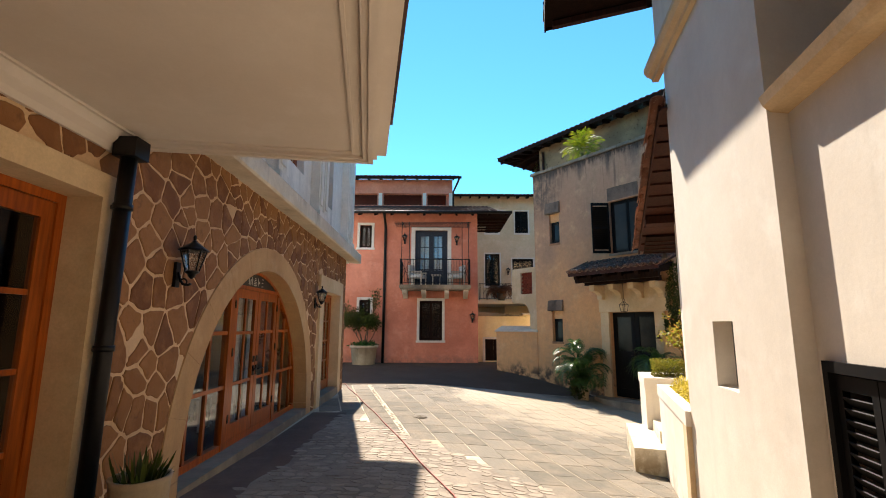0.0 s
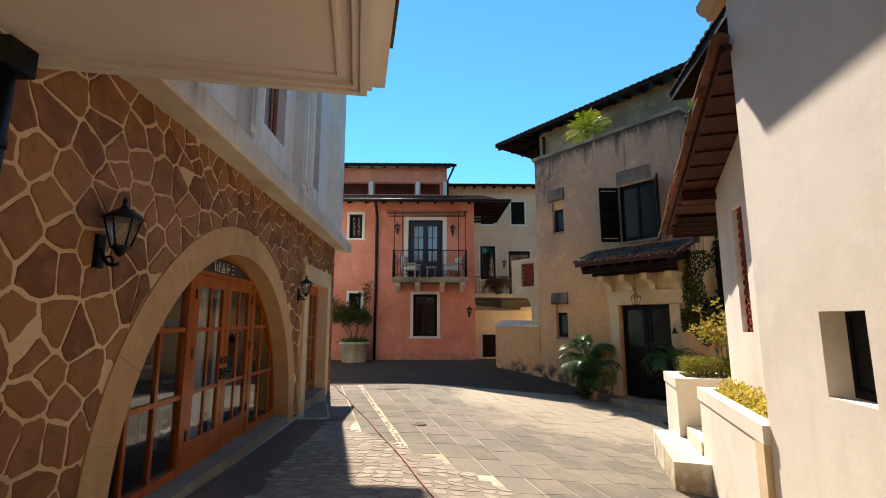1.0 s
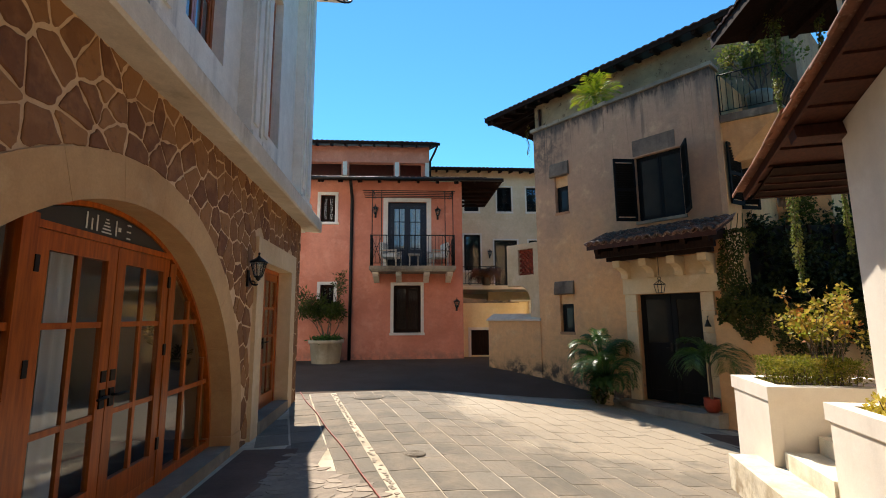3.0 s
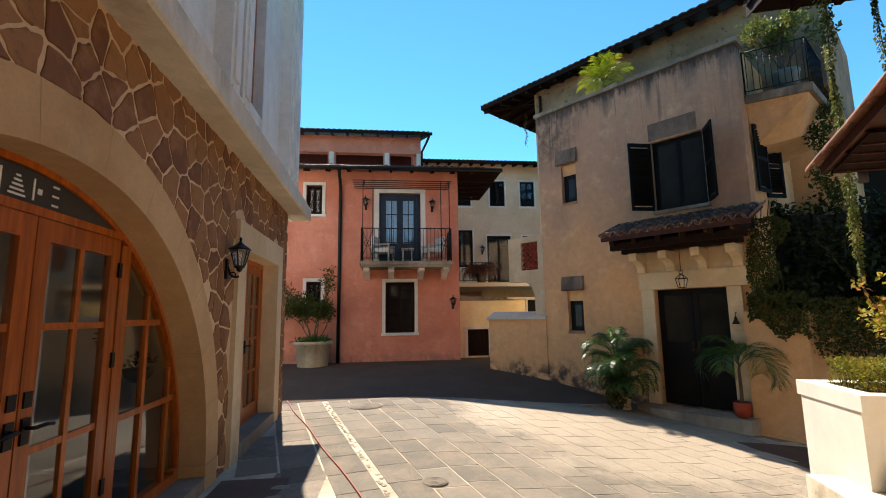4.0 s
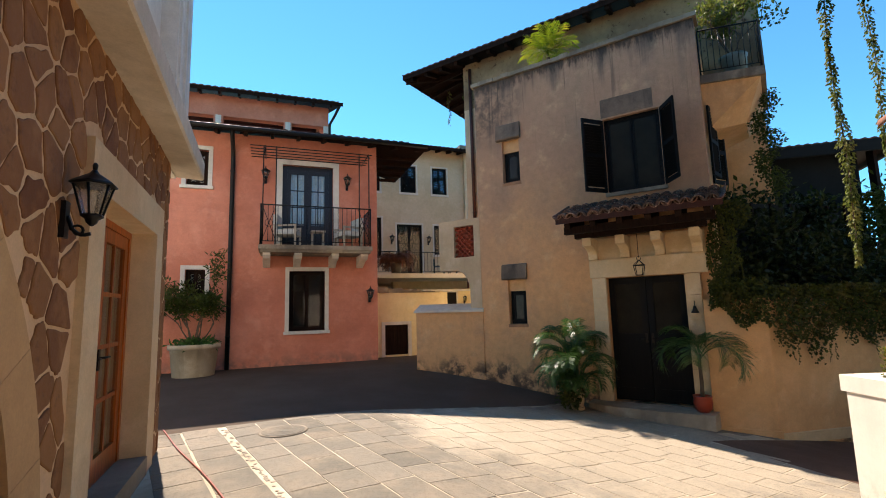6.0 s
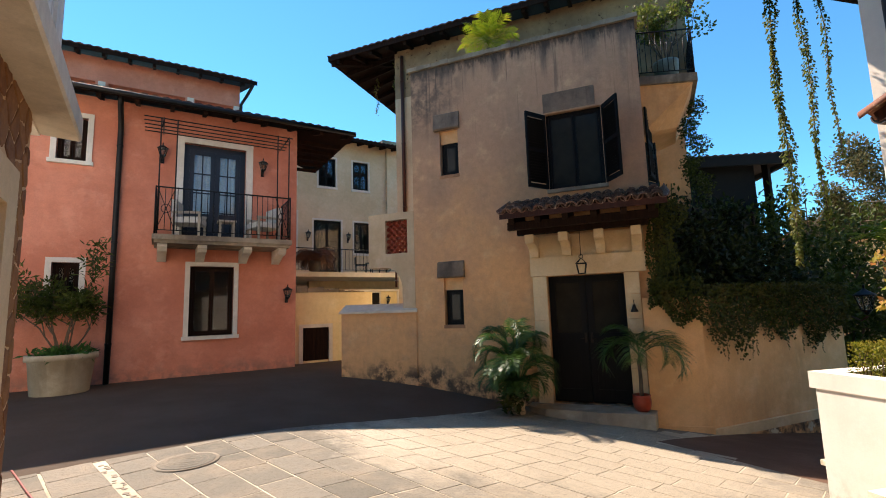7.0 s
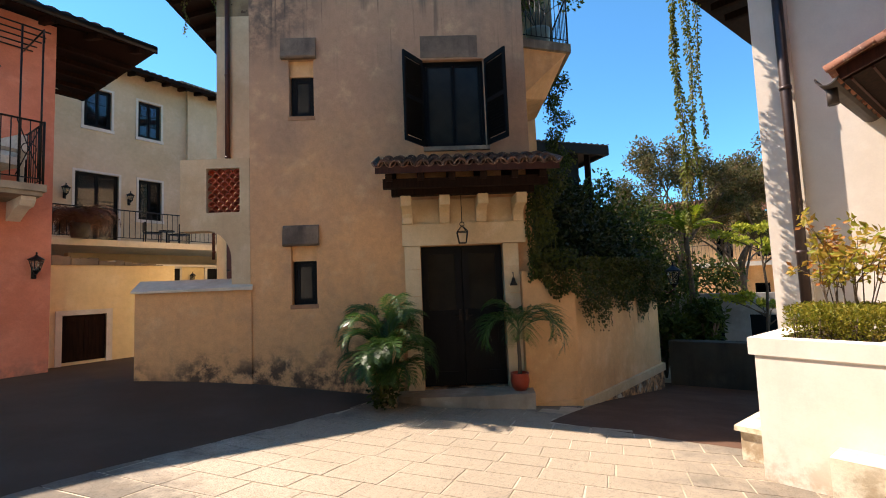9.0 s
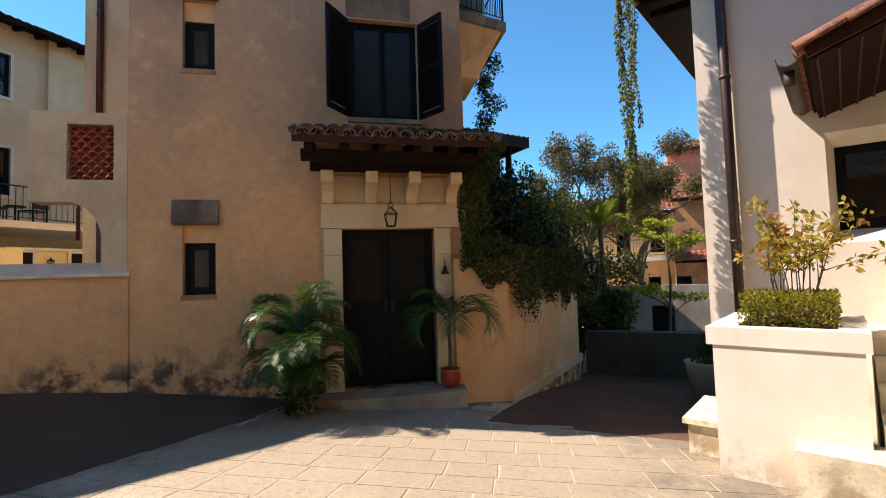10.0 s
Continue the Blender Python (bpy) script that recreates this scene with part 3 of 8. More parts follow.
def shop_rest():
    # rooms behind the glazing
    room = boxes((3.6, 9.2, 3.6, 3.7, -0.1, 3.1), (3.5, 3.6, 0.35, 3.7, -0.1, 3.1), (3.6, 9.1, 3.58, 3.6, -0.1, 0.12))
    setting("wall_shop_side", boxes((9.1, 9.2, 0.35, 3.7, -0.1, 3.1)), MAT["white"], "pale side wall inside the shop", "wall", F_STONE)
    setting("wall_shop_inside", room, MAT["gloom_wall"], "walls inside the shop, gloom in their dark taupe", "wall", F_STONE)
    setting("floor_shop", boxes((0.5, 12.1, 0.36, 3.7, -0.12, 0.0)), MAT["dark_wood"], "dark floor inside the shop", "floor", F_STONE)
    setting("ceiling_shop", boxes((0.5, 12.1, 0.35, 3.7, 3.1, 3.18)), MAT["gloom_wall"], "shop ceiling, gloom in its dark taupe", "ceiling", F_STONE)
    # near-black walls stand in for unlit rooms behind the doors
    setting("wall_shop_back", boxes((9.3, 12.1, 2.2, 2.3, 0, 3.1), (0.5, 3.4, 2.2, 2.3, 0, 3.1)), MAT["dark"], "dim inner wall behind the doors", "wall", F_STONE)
    # upper storey
    wins = [(7.05, 7.95, 4.14, 6.6), (9.62, 10.32, 4.08, 6.6), (4.6, 5.4, 4.14, 6.6)]
    up = setting("wall_west_upper", pierced(-6, SHOP_END, 3.19, 8.4, 0.35, wins), MAT["grey_white"], "grey-white rendered upper wall with stained ledge", "wall", F_STONE @ at(0, 0.03))
    setting("wall_west_north", boxes((SHOP_END - 0.35, SHOP_END - 0.002, 0.40, 7, -0.6, 8.4)), MAT["grey_white"], "grey-white rendered end wall", "wall", F_STONE)
    setting("wall_west_core", boxes((-6, SHOP_END - 0.4, 3.9, 4.1, -0.5, 8.4)), MAT["dark"], "near-black inner wall for gloom in the shop building", "wall", F_STONE)
    for i, (a, b, c, d) in enumerate(wins):
        w = thing("window_%d" % (i + 1), F_STONE, "tall upper window with an orange-brown wooden frame", "window", kind="structure")
        window_unit(w, a, b, c, d, 0.16, MAT["orange_wood"], 2, 4, 2 if b - a > 0.8 else 1, 0.06)
        part("reveal_panel", boxes((a, b, 0.9, 0.95, c, d)), MAT["dark"], w)
    # pilasters and the corner pier
    for k, (a, b) in enumerate(((6.15, 6.5), (8.45, 8.75), (8.85, 9.15), (11.35, 11.62), (11.74, SHOP_END + 0.05))):
        bm = boxes((a, b, -0.14, 0.03, 3.45, 8.3), bevel=0.015)
        box(bm, a - 0.04, b + 0.04, -0.18, 0.03, 3.44, 3.62)
        box(bm, a + 0.07, b - 0.07, -0.165, -0.135, 3.75, 8.2)
        setting("pilaster", bm, MAT["grey_white"], "shallow rendered pilaster", "pilaster", F_STONE)
    # ledge
    bm = bmesh.new()
    prof = [(0.0, 3.185), (-0.28, 3.165), (-0.30, 3.19), (-0.30, 3.40), (-0.28, 3.43), (-0.10, 3.50), (0.03, 3.52), (0.03, 3.19)]
    extrude_profile(bm, prof, (3.4, SHOP_END + 0.60))
    setting("cornice", bm, MAT["ledge"], "stained projecting ledge over the stone wall", "cornice", F_STONE)
    bm = bmesh.new()
    box(bm, SHOP_END, SHOP_END + 0.60, 0.032, 6, 3.17, 3.43)
    setting("cornice_north", bm, MAT["grey_white"], "stained ledge round the end wall", "cornice", F_STONE)
    # eave
    bm = boxes((-6, SHOP_END + 0.45, -0.62, 5, 8.35, 8.47), bevel=0.01)
    box(bm, -6, SHOP_END + 0.55, -0.72, 5.1, 8.47, 8.62)
    setting("roof_west", bm, MAT["white_trim"], "boxed cream eave of the shop", "roof", F_STONE)
    sc = thing("eave_bracket", F_STONE @ at(SHOP_END + 0.1, -0.1, 8.18) @ Matrix.Scale(1.4, 4), "curled black iron bracket under the eave", "bracket")
    bm = bmesh.new()
    pts = [(0, -0.05 - 0.5 * u, 0.05 * math.sin(6 * u)) for u in [k / 10 for k in range(11)]]
    tube(bm, pts, 0.014, 6)
    for cy, s in ((-0.15, 1), (-0.5, -1)):
        tube(bm, [(0, cy + 0.08 * math.cos(a) * (1 - a / 12), s * 0.08 * math.sin(a) * (1 - a / 12) + 0.02) for a in [0.5 * k for k in range(16)]], 0.011, 5)
    part("scroll", bm, MAT["iron"], sc)

    # ring of voussoirs
    ring = thing("arch_surround", F_STONE, "smooth sandstone arch round the shop doors", "arch", kind="structure")
    n = 13
    spans = [(math.pi * k / n, math.pi * (k + 1) / n) for k in range(n)]
    for a0, a1 in spans:
        bm = bmesh.new()
        seg = 4
        g = 0.0007
        front, inner = [], []
        for y, lst in ((-0.016, front), (0.30, inner)):
            for k in range(seg + 1):
                a = a0 + g + (a1 - a0 - 2 * g) * k / seg
                for r in (R_IN - 0.012, R_OUT):
                    rr = r
                    lst.append(bm.verts.new((ARCH_C - rr * math.cos(a), y if r < R_OUT or y < 0 else 0.0, ARCH_Z + rr * math.sin(a))))
        for k in range(seg):
            i = 2 * k
            bm.faces.new((front[i], front[i + 2], front[i + 3], front[i + 1]))
            bm.faces.new((inner[i + 1], inner[i + 3], inner[i + 2], inner[i]))
            bm.faces.new((front[i + 2], front[i], inner[i], inner[i + 2]))
            bm.faces.new((front[i + 1], front[i + 3], inner[i + 3], inner[i + 1]))
        for i in (0, 2 * seg):
            bm.faces.new((front[i], front[i + 1], inner[i + 1], inner[i]))
        bmesh.ops.recalc_face_normals(bm, faces=bm.faces)
        part("voussoir", bm, MAT["arch_stone"], ring)
    for s in (-1, 1):
        xa, xb = sorted((ARCH_C + s * (R_IN - 0.012), ARCH_C + s * R_OUT))
        part("plinth_block", boxes((xa, xb, -0.018, 0.30, -0.4, ARCH_Z - 0.004), bevel=0.006), MAT["arch_stone"], ring)
    solid("doorstep", boxes((ARCH_C - R_IN + 0.02, ARCH_C + R_IN - 0.02, -0.02, 0.34, -0.4, 0.0), bevel=0.012), MAT["step_worn"], "worn pale stone sill under the arched doors", "sill", F_STONE)

    # glazed screen and doors
    d = thing("arched_door_screen", F_STONE @ at(0, 0.23), "orange varnished timber doors with small panes under an arch", "door", kind="structure")
    W = MAT["orange_wood"]

    def ztop(x, r=R_IN - 0.03):
        return ARCH_Z + math.sqrt(max(0.0, r * r - (x - ARCH_C) ** 2))

    bm = bmesh.new()
    seg = 48
    for r0, r1, y0, y1 in ((R_IN - 0.052, R_IN - 0.015, -0.02, 0.06),):
        rows = []
        for k in range(seg + 1):
            a = math.pi * k / seg
            rows.append([bm.verts.new((ARCH_C - r * math.cos(a), y, ARCH_Z + r * math.sin(a))) for y, r in ((y0, r0), (y0, r1), (y1, r1), (y1, r0))])
        for p, q in zip(rows, rows[1:]):
            for k in range(4):
                bm.faces.new((p[k], q[k], q[(k + 1) % 4], p[(k + 1) % 4]))
    box(bm, ARCH_C - R_IN + 0.02, ARCH_C - R_IN + 0.13, -0.02, 0.06, 0, ARCH_Z)
    box(bm, ARCH_C + R_IN - 0.13, ARCH_C + R_IN - 0.02, -0.02, 0.06, 0, ARCH_Z)
    bmesh.ops.recalc_face_normals(bm, faces=bm.faces)
    part("arched_frame", bm, W, d)
    for a, b in ((5.78, 5.90), (7.50, 7.62)):
        part("jamb", boxes((a, b, -0.03, 0.06, 0, ztop(a if a < ARCH_C else b) - 0.02), bevel=0.006), W, d)
    part("transom", boxes((5.90, 7.50, -0.03, 0.06, 1.962, 2.01), bevel=0.006), W, d)
    part("threshold", boxes((4.5, 8.66, -0.02, 0.06, 0.0, 0.075), bevel=0.006), W, d)
    # sidelights
    for side, edges in ((-1, (4.97, 5.36)), (1, (7.98, 8.42))):
        for x in edges:
            part("glazing_bar", boxes((x - 0.022, x + 0.022, -0.012, 0.03, 0.07, ztop(x, R_IN - 0.1)), bevel=0.004), W, d)
        lo, hi = (4.46, 5.78) if side < 0 else (7.62, 8.70)
        for z in (0.74, 1.39):
            reach = math.sqrt(max(0.01, (R_IN - 0.1) ** 2 - (z - ARCH_Z) ** 2))
            a, b = (max(lo, ARCH_C - reach), hi) if side < 0 else (lo, min(hi, ARCH_C + reach))
            part("glazing_bar", boxes((a, b, -0.014, 0.028, z - 0.022, z + 0.022), bevel=0.004), W, d)
        bm = bmesh.new()
        xs = [lo + (hi - lo) * k / 14 for k in range(15)]
        for a, b in zip(xs, xs[1:]):
            za, zb = ztop(a, R_IN - 0.08), ztop(b, R_IN - 0.08)
            for y, fl in ((0.008, 0), (0.014, 1)):
                q = [bm.verts.new(p) for p in ((a, y, 0.05), (b, y, 0.05), (b, y, zb), (a, y, za))]
                bm.faces.new(q[::-1] if fl else q)
        g = part("pane", bm, MAT["glass"], d)
        g.visible_shadow = False
    # leaves
    for x0, x1, hand in ((5.905, 6.695, 1), (6.705, 7.495, -1)):
        st = 0.105
        leaf = part("door_leaf", boxes((x0, x0 + st, -0.022, 0.024, 0.08, 1.958), (x1 - st, x1, -0.022, 0.024, 0.08, 1.958), (x0 + st, x1 - st, -0.022, 0.024, 0.08, 0.27),
                                       (x0 + st, x1 - st, -0.022, 0.024, 1.84, 1.958), bevel=0.005), W, d)
        xm = (x0 + x1) / 2
        rows = [(xm - 0.02, xm + 0.02, -0.014, 0.016, 0.27, 1.86)] + [(x0 + st, x1 - st, -0.012, 0.014, z - 0.02, z + 0.02) for z in (0.75, 1.385)]
        part("glazing_bar", boxes(*rows), W, leaf)
        g = part("pane", boxes((x0 + st - 0.01, x1 - st + 0.01, -0.003, 0.003, 0.26, 1.87)), MAT["glass"], leaf)
        g.visible_shadow = False
        xh = x1 - 0.05 if hand > 0 else x0 + 0.05
        bm = boxes((xh - 0.028, xh + 0.028, -0.034, -0.02, 0.80, 0.93), (xh - 0.028, xh + 0.028, -0.032, -0.02, 0.98, 1.06), bevel=0.006)
        tube(bm, [(xh, -0.03, 0.88), (xh, -0.075, 0.88), (xh - hand * 0.06, -0.085, 0.885), (xh - hand * 0.13, -0.08, 0.875)], 0.011, 6)
        part("lever_handle", bm, MAT["iron"], leaf, "black lever handle and lock plate")
        for z in (0.35, 1.15, 1.75):
            xq = x0 + 0.004 if hand > 0 else x1 - 0.004
            part("hinge", boxes((xq - 0.018, xq + 0.018, -0.036, -0.018, z - 0.05, z + 0.05), bevel=0.004), MAT["iron"], leaf)
        part("curtain", drape(x0 + 0.12 if hand < 0 else x1 - 0.42, x0 + 0.40 if hand < 0 else x1 - 0.14, 0.16, 0.1, 1.9), MAT["cloth"], d, "pale sheer curtain")
    # dark sign panel in the lunette, its emblem as plain strokes
    bm = bmesh.new()
    xs = [5.90 + 1.60 * k / 16 for k in range(17)]
    for a, b in zip(xs, xs[1:]):
        q = [bm.verts.new(p) for p in ((a, -0.012, 2.005), (b, -0.012, 2.005), (b, -0.012, ztop(b, R_IN - 0.06)), (a, -0.012, ztop(a, R_IN - 0.06)))]
        q2 = [bm.verts.new(v.co + Vector((0, 0.02, 0))) for v in q]
        bm.faces.new(q)
        bm.faces.new(q2[::-1])
    sign = part("sign_panel", bm, MAT["sign"], d, "dark sign panel with a pale emblem")
    bm = bmesh.new()
    x = 6.32
    for dx, w, z0, z1 in ((0.0, 0.011, 0, 0.115), (0.055, 0.011, 0, 0.08), (0.11, 0.011, 0, 0.115), (0.33, 0.011, 0, 0.115), (0.365, 0.03, 0.04, 0.07), (0.475, 0.05, 0.0, 0.011), (0.475, 0.05, 0.052, 0.063), (0.475, 0.05, 0.104, 0.115)):
        box(bm, x + dx, x + dx + w, -0.017, -0.0125, 2.036 + z0, 2.036 + z1)
    for k in range(5):
        box(bm, x + 0.17 + 0.010 * k, x + 0.28 - 0.010 * k, -0.017, -0.0125, 2.036 + 0.024 * k, 2.046 + 0.024 * k)
    part("emblem", bm, MAT["white_paint"], sign, "pale strokes of the shop emblem")

    # the single door further on
    fr = thing("door_surround", F_STONE, "plain sandstone surround of the shop's side door", "surround", kind="structure")
    for r in ((9.32, 9.626, -0.05, 0.22, -0.4, 2.5), (11.314, 11.62, -0.05, 0.22, -0.4, 2.5), (9.626, 11.314, -0.05, 0.22, 2.193, 2.5)):
        part("block", boxes(r, bevel=0.012), MAT["trim"], fr)
    solid("doorstep", boxes((9.62, 11.32, -0.06, 0.34, -0.4, 0.05), bevel=0.012), MAT["step_worn"], "worn pale stone sill under the side door", "sill", F_STONE)

    def glazed_doors(name, label, x0, x1, z0, z1, y, rows):
        t = thing(name, F_STONE @ at(0, y), label, "door", kind="structure")
        part("door_frame", boxes((x0, x0 + 0.07, -0.03, 0.07, z0, z1), (x1 - 0.07, x1, -0.03, 0.07, z0, z1), (x0 + 0.07, x1 - 0.07, -0.03, 0.07, z1 - 0.07, z1), bevel=0.006), W, t)
        m = (x0 + x1) / 2
        for a, b, hand in ((x0 + 0.075, m - 0.002, 1), (m + 0.002, x1 - 0.075, -1)):
            st = 0.10
            leaf = part("door_leaf", boxes((a, a + st, -0.02, 0.025, z0, z1 - 0.075), (b - st, b, -0.02, 0.025, z0, z1 - 0.075), (a + st, b - st, -0.02, 0.025, z0, z0 + 0.2), (a + st, b - st, -0.02, 0.025, z1 - 0.19, z1 - 0.075), bevel=0.005), W, t)
            bars = [((a + b) / 2 - 0.018, (a + b) / 2 + 0.018, -0.012, 0.016, z0 + 0.2, z1 - 0.19)]
            bars += [(a + st, b - st, -0.010, 0.014, z0 + 0.2 + (z1 - z0 - 0.39) * k / rows - 0.018, z0 + 0.2 + (z1 - z0 - 0.39) * k / rows + 0.018) for k in range(1, rows)]
            part("glazing_bar", boxes(*bars), W, leaf)
            g = part("pane", boxes((a + st - 0.01, b - st + 0.01, -0.002, 0.004, z0 + 0.19, z1 - 0.18)), MAT["glass"], leaf)
            g.visible_shadow = False
            xh = b - 0.05 if hand > 0 else a + 0.05
            bm = boxes((xh - 0.025, xh + 0.025, -0.032, -0.02, 0.95, 1.12), bevel=0.005)
            tube(bm, [(xh, -0.03, 1.05), (xh, -0.07, 1.05), (xh - hand * 0.11, -0.075, 1.05)], 0.010, 6)
            part("lever_handle", bm, MAT["iron"], leaf, "black lever handle")
        return t

    glazed_doors("door_side", "orange varnished glazed side door of the shop", 9.62, 11.32, 0.05, 2.2, 0.20, 4)
    glazed_doors("door_near", "orange varnished glazed doors in a deep recess", 0.9, 3.05, 0.05, 2.36, 0.22, 4)
    fr = thing("door_surround", F_STONE, "plain sandstone surround of the recessed doors", "surround", kind="structure")
    for r in ((3.044, 3.22, -0.05, 0.20, -0.4, 2.52), (0.75, 0.906, -0.05, 0.20, -0.4, 2.52), (0.906, 3.044, -0.05, 0.20, 2.352, 2.52)):
        part("block", boxes(r, bevel=0.012), MAT["trim"], fr)

    # jettied upper floor over the start of the lane
    poly = [(-2.33, -4.5), (0.76, -4.5), (-0.59, 3.66), (-2.41, 3.36)]
    bm = bmesh.new()
    prism(bm, poly, 2.85, 3.0)
    setting("soffit_jetty", bm, MAT["soffit"], "smooth cream painted soffit of the overhanging floor", "soffit")

    def inset(d):
        out = []
        n = len(poly)
        for i in range(n):
            p0, p1, p2 = Vector(poly[i - 1]), Vector(poly[i]), Vector(poly[(i + 1) % n])
            e1, e2 = (p1 - p0).normalized(), (p2 - p1).normalized()
            n1, n2 = Vector((-e1.y, e1.x)), Vector((-e2.y, e2.x))
            k = d / (1 + n1.dot(n2))
            out.append(tuple(p1 + (n1 + n2) * k))
        return out

    def band(d0, d1, z0, z1):
        a, b = inset(d0), inset(d1)
        bm = bmesh.new()
        n = len(poly)
        lo0, lo1 = [bm.verts.new((*p, z0)) for p in a], [bm.verts.new((*p, z0)) for p in b]
        hi0, hi1 = [bm.verts.new((*p, z1)) for p in a], [bm.verts.new((*p, z1)) for p in b]
        for i in range(n):
            j = (i + 1) % n
            bm.faces.new((lo0[j], lo0[i], lo1[i], lo1[j]))
            bm.faces.new((hi0[i], hi0[j], hi1[j], hi1[i]))
            bm.faces.new((lo0[i], lo0[j], hi0[j], hi0[i]))
            bm.faces.new((lo1[j], lo1[i], hi1[i], hi1[j]))
        bmesh.ops.recalc_face_normals(bm, faces=bm.faces)
        return bm

    for d0, d1, z0, z1 in ((0.0, 0.045, 2.81, 2.86), (0.045, 0.085, 2.825, 2.86), (0.15, 0.17, 2.835, 2.86)):
        setting("trim_jetty", band(d0, d1, z0, z1), MAT["soffit"], "thin moulding round the soffit", "moulding")
    for d0, z0, z1 in ((-0.03, 2.862, 2.93), (-0.11, 2.93, 3.06), (-0.05, 3.06, 3.24)):
        bm = bmesh.new()
        prism(bm, inset(d0), z0, z1)
        setting("fascia_jetty", bm, MAT["soffit"], "stepped cream fascia of the overhanging floor", "fascia")
    bm = bmesh.new()
    prism(bm, inset(-0.16), 3.24, 3.36)
    setting("coping_jetty", bm, MAT["tile"], "dark lichen-stained coping over the fascia", "coping")
    # cornice strip where the soffit meets the wall
    bm = bmesh.new()
    extrude_profile(bm, [(0.0, 2.70), (-0.03, 2.70), (-0.05, 2.74), (-0.09, 2.78), (-0.11, 2.85), (0.0, 2.85)], (-4.5, 3.30))
    setting("moulding_wall", bm, MAT["soffit"], "cream crown moulding under the soffit", "moulding", F_STONE)
    # rain pipe at the end of the soffit
    t = downpipe(F_STONE, [(3.14, -0.13, 2.72), (3.13, -0.12, 1.4), (3.11, -0.12, -0.05)], 0.055, "thick black drainpipe against the stone wall")
    part("elbow", boxes((3.06, 3.22, -0.22, -0.06, 2.66, 2.80), bevel=0.05), MAT["iron"], t)


def shop_inside():
    """White chairs round a small table behind the arched glazing, and bowls of plants hung on the pale side wall."""
    white = MAT["white_paint"]

    def chair(m):
        t = thing("shop_chair", m, "white wooden chair inside the shop", "chair", "chairs inside the shop")
        part("seat", boxes((-0.20, 0.20, -0.20, 0.20, 0.43, 0.46), bevel=0.012), white, t)
        for x in (-0.19, 0.16):
            for y in (-0.19, 0.16):
                part("leg", boxes((x, x + 0.03, y, y + 0.03, 0, 0.43 if y < 0 else 0.86)), white, t)
        for z in (0.58, 0.70, 0.80):
            part("back_rail", boxes((-0.16, 0.16, 0.165, 0.185, z, z + 0.05), bevel=0.005), white, t)

    for x, y, a in ((6.95, 1.15, 95), (7.75, 1.75, -60), (6.1, 1.9, 20), (5.2, 1.3, 140)):
        chair(F_STONE @ at(x, y, 0.0, a))
    t = thing("shop_table", F_STONE @ at(7.35, 1.25, 0), "small round white table inside the shop", "table")
    bm = bmesh.new()
    lathe(bm, [(0.33, 0.70), (0.34, 0.72), (0.33, 0.74)], 24)
    part("tabletop", bm, white, t)
    bm = bmesh.new()
    lathe(bm, [(0.2, 0.0), (0.18, 0.03), (0.04, 0.06), (0.03, 0.70)], 12)
    part("pedestal", bm, white, t)
    rnd = random.Random(3)
    for y, z, r in ((0.72, 0.95, 0.14), (1.02, 1.22, 0.11)):
        t = thing("hanging_bowl", F_STONE @ at(9.09, y, z), "grey wall bowl with a trailing plant inside the shop", "planter", "bowls on the shop wall")
        bm = bmesh.new()
        lathe(bm, [(0.01, -r), (r * 0.5, -r * 0.86), (r * 0.86, -r * 0.5), (r, 0.0), (r * 0.9, 0.0)], 20, c=(-r * 0.95, 0, 0))
        part("bowl", bm, MAT["zinc_dark"], t)
        bm = bmesh.new()
        clump(bm, rnd, (-r * 0.9, 0.0, 0.05), r * 0.9, 60, 0.08, 0.03, 0.6)
        part("foliage", bm, MAT["shrub"], t)


MAT["sign"] = painted("charcoal_sign_board", (0.035, 0.034, 0.033, 1), 0.5, 0, 0.15, 0.05)
MAT["white_paint"] = painted("white_sign_paint", (0.75, 0.74, 0.70, 1), 0.6, 0, 0.05, 0.02)
shop_rest()


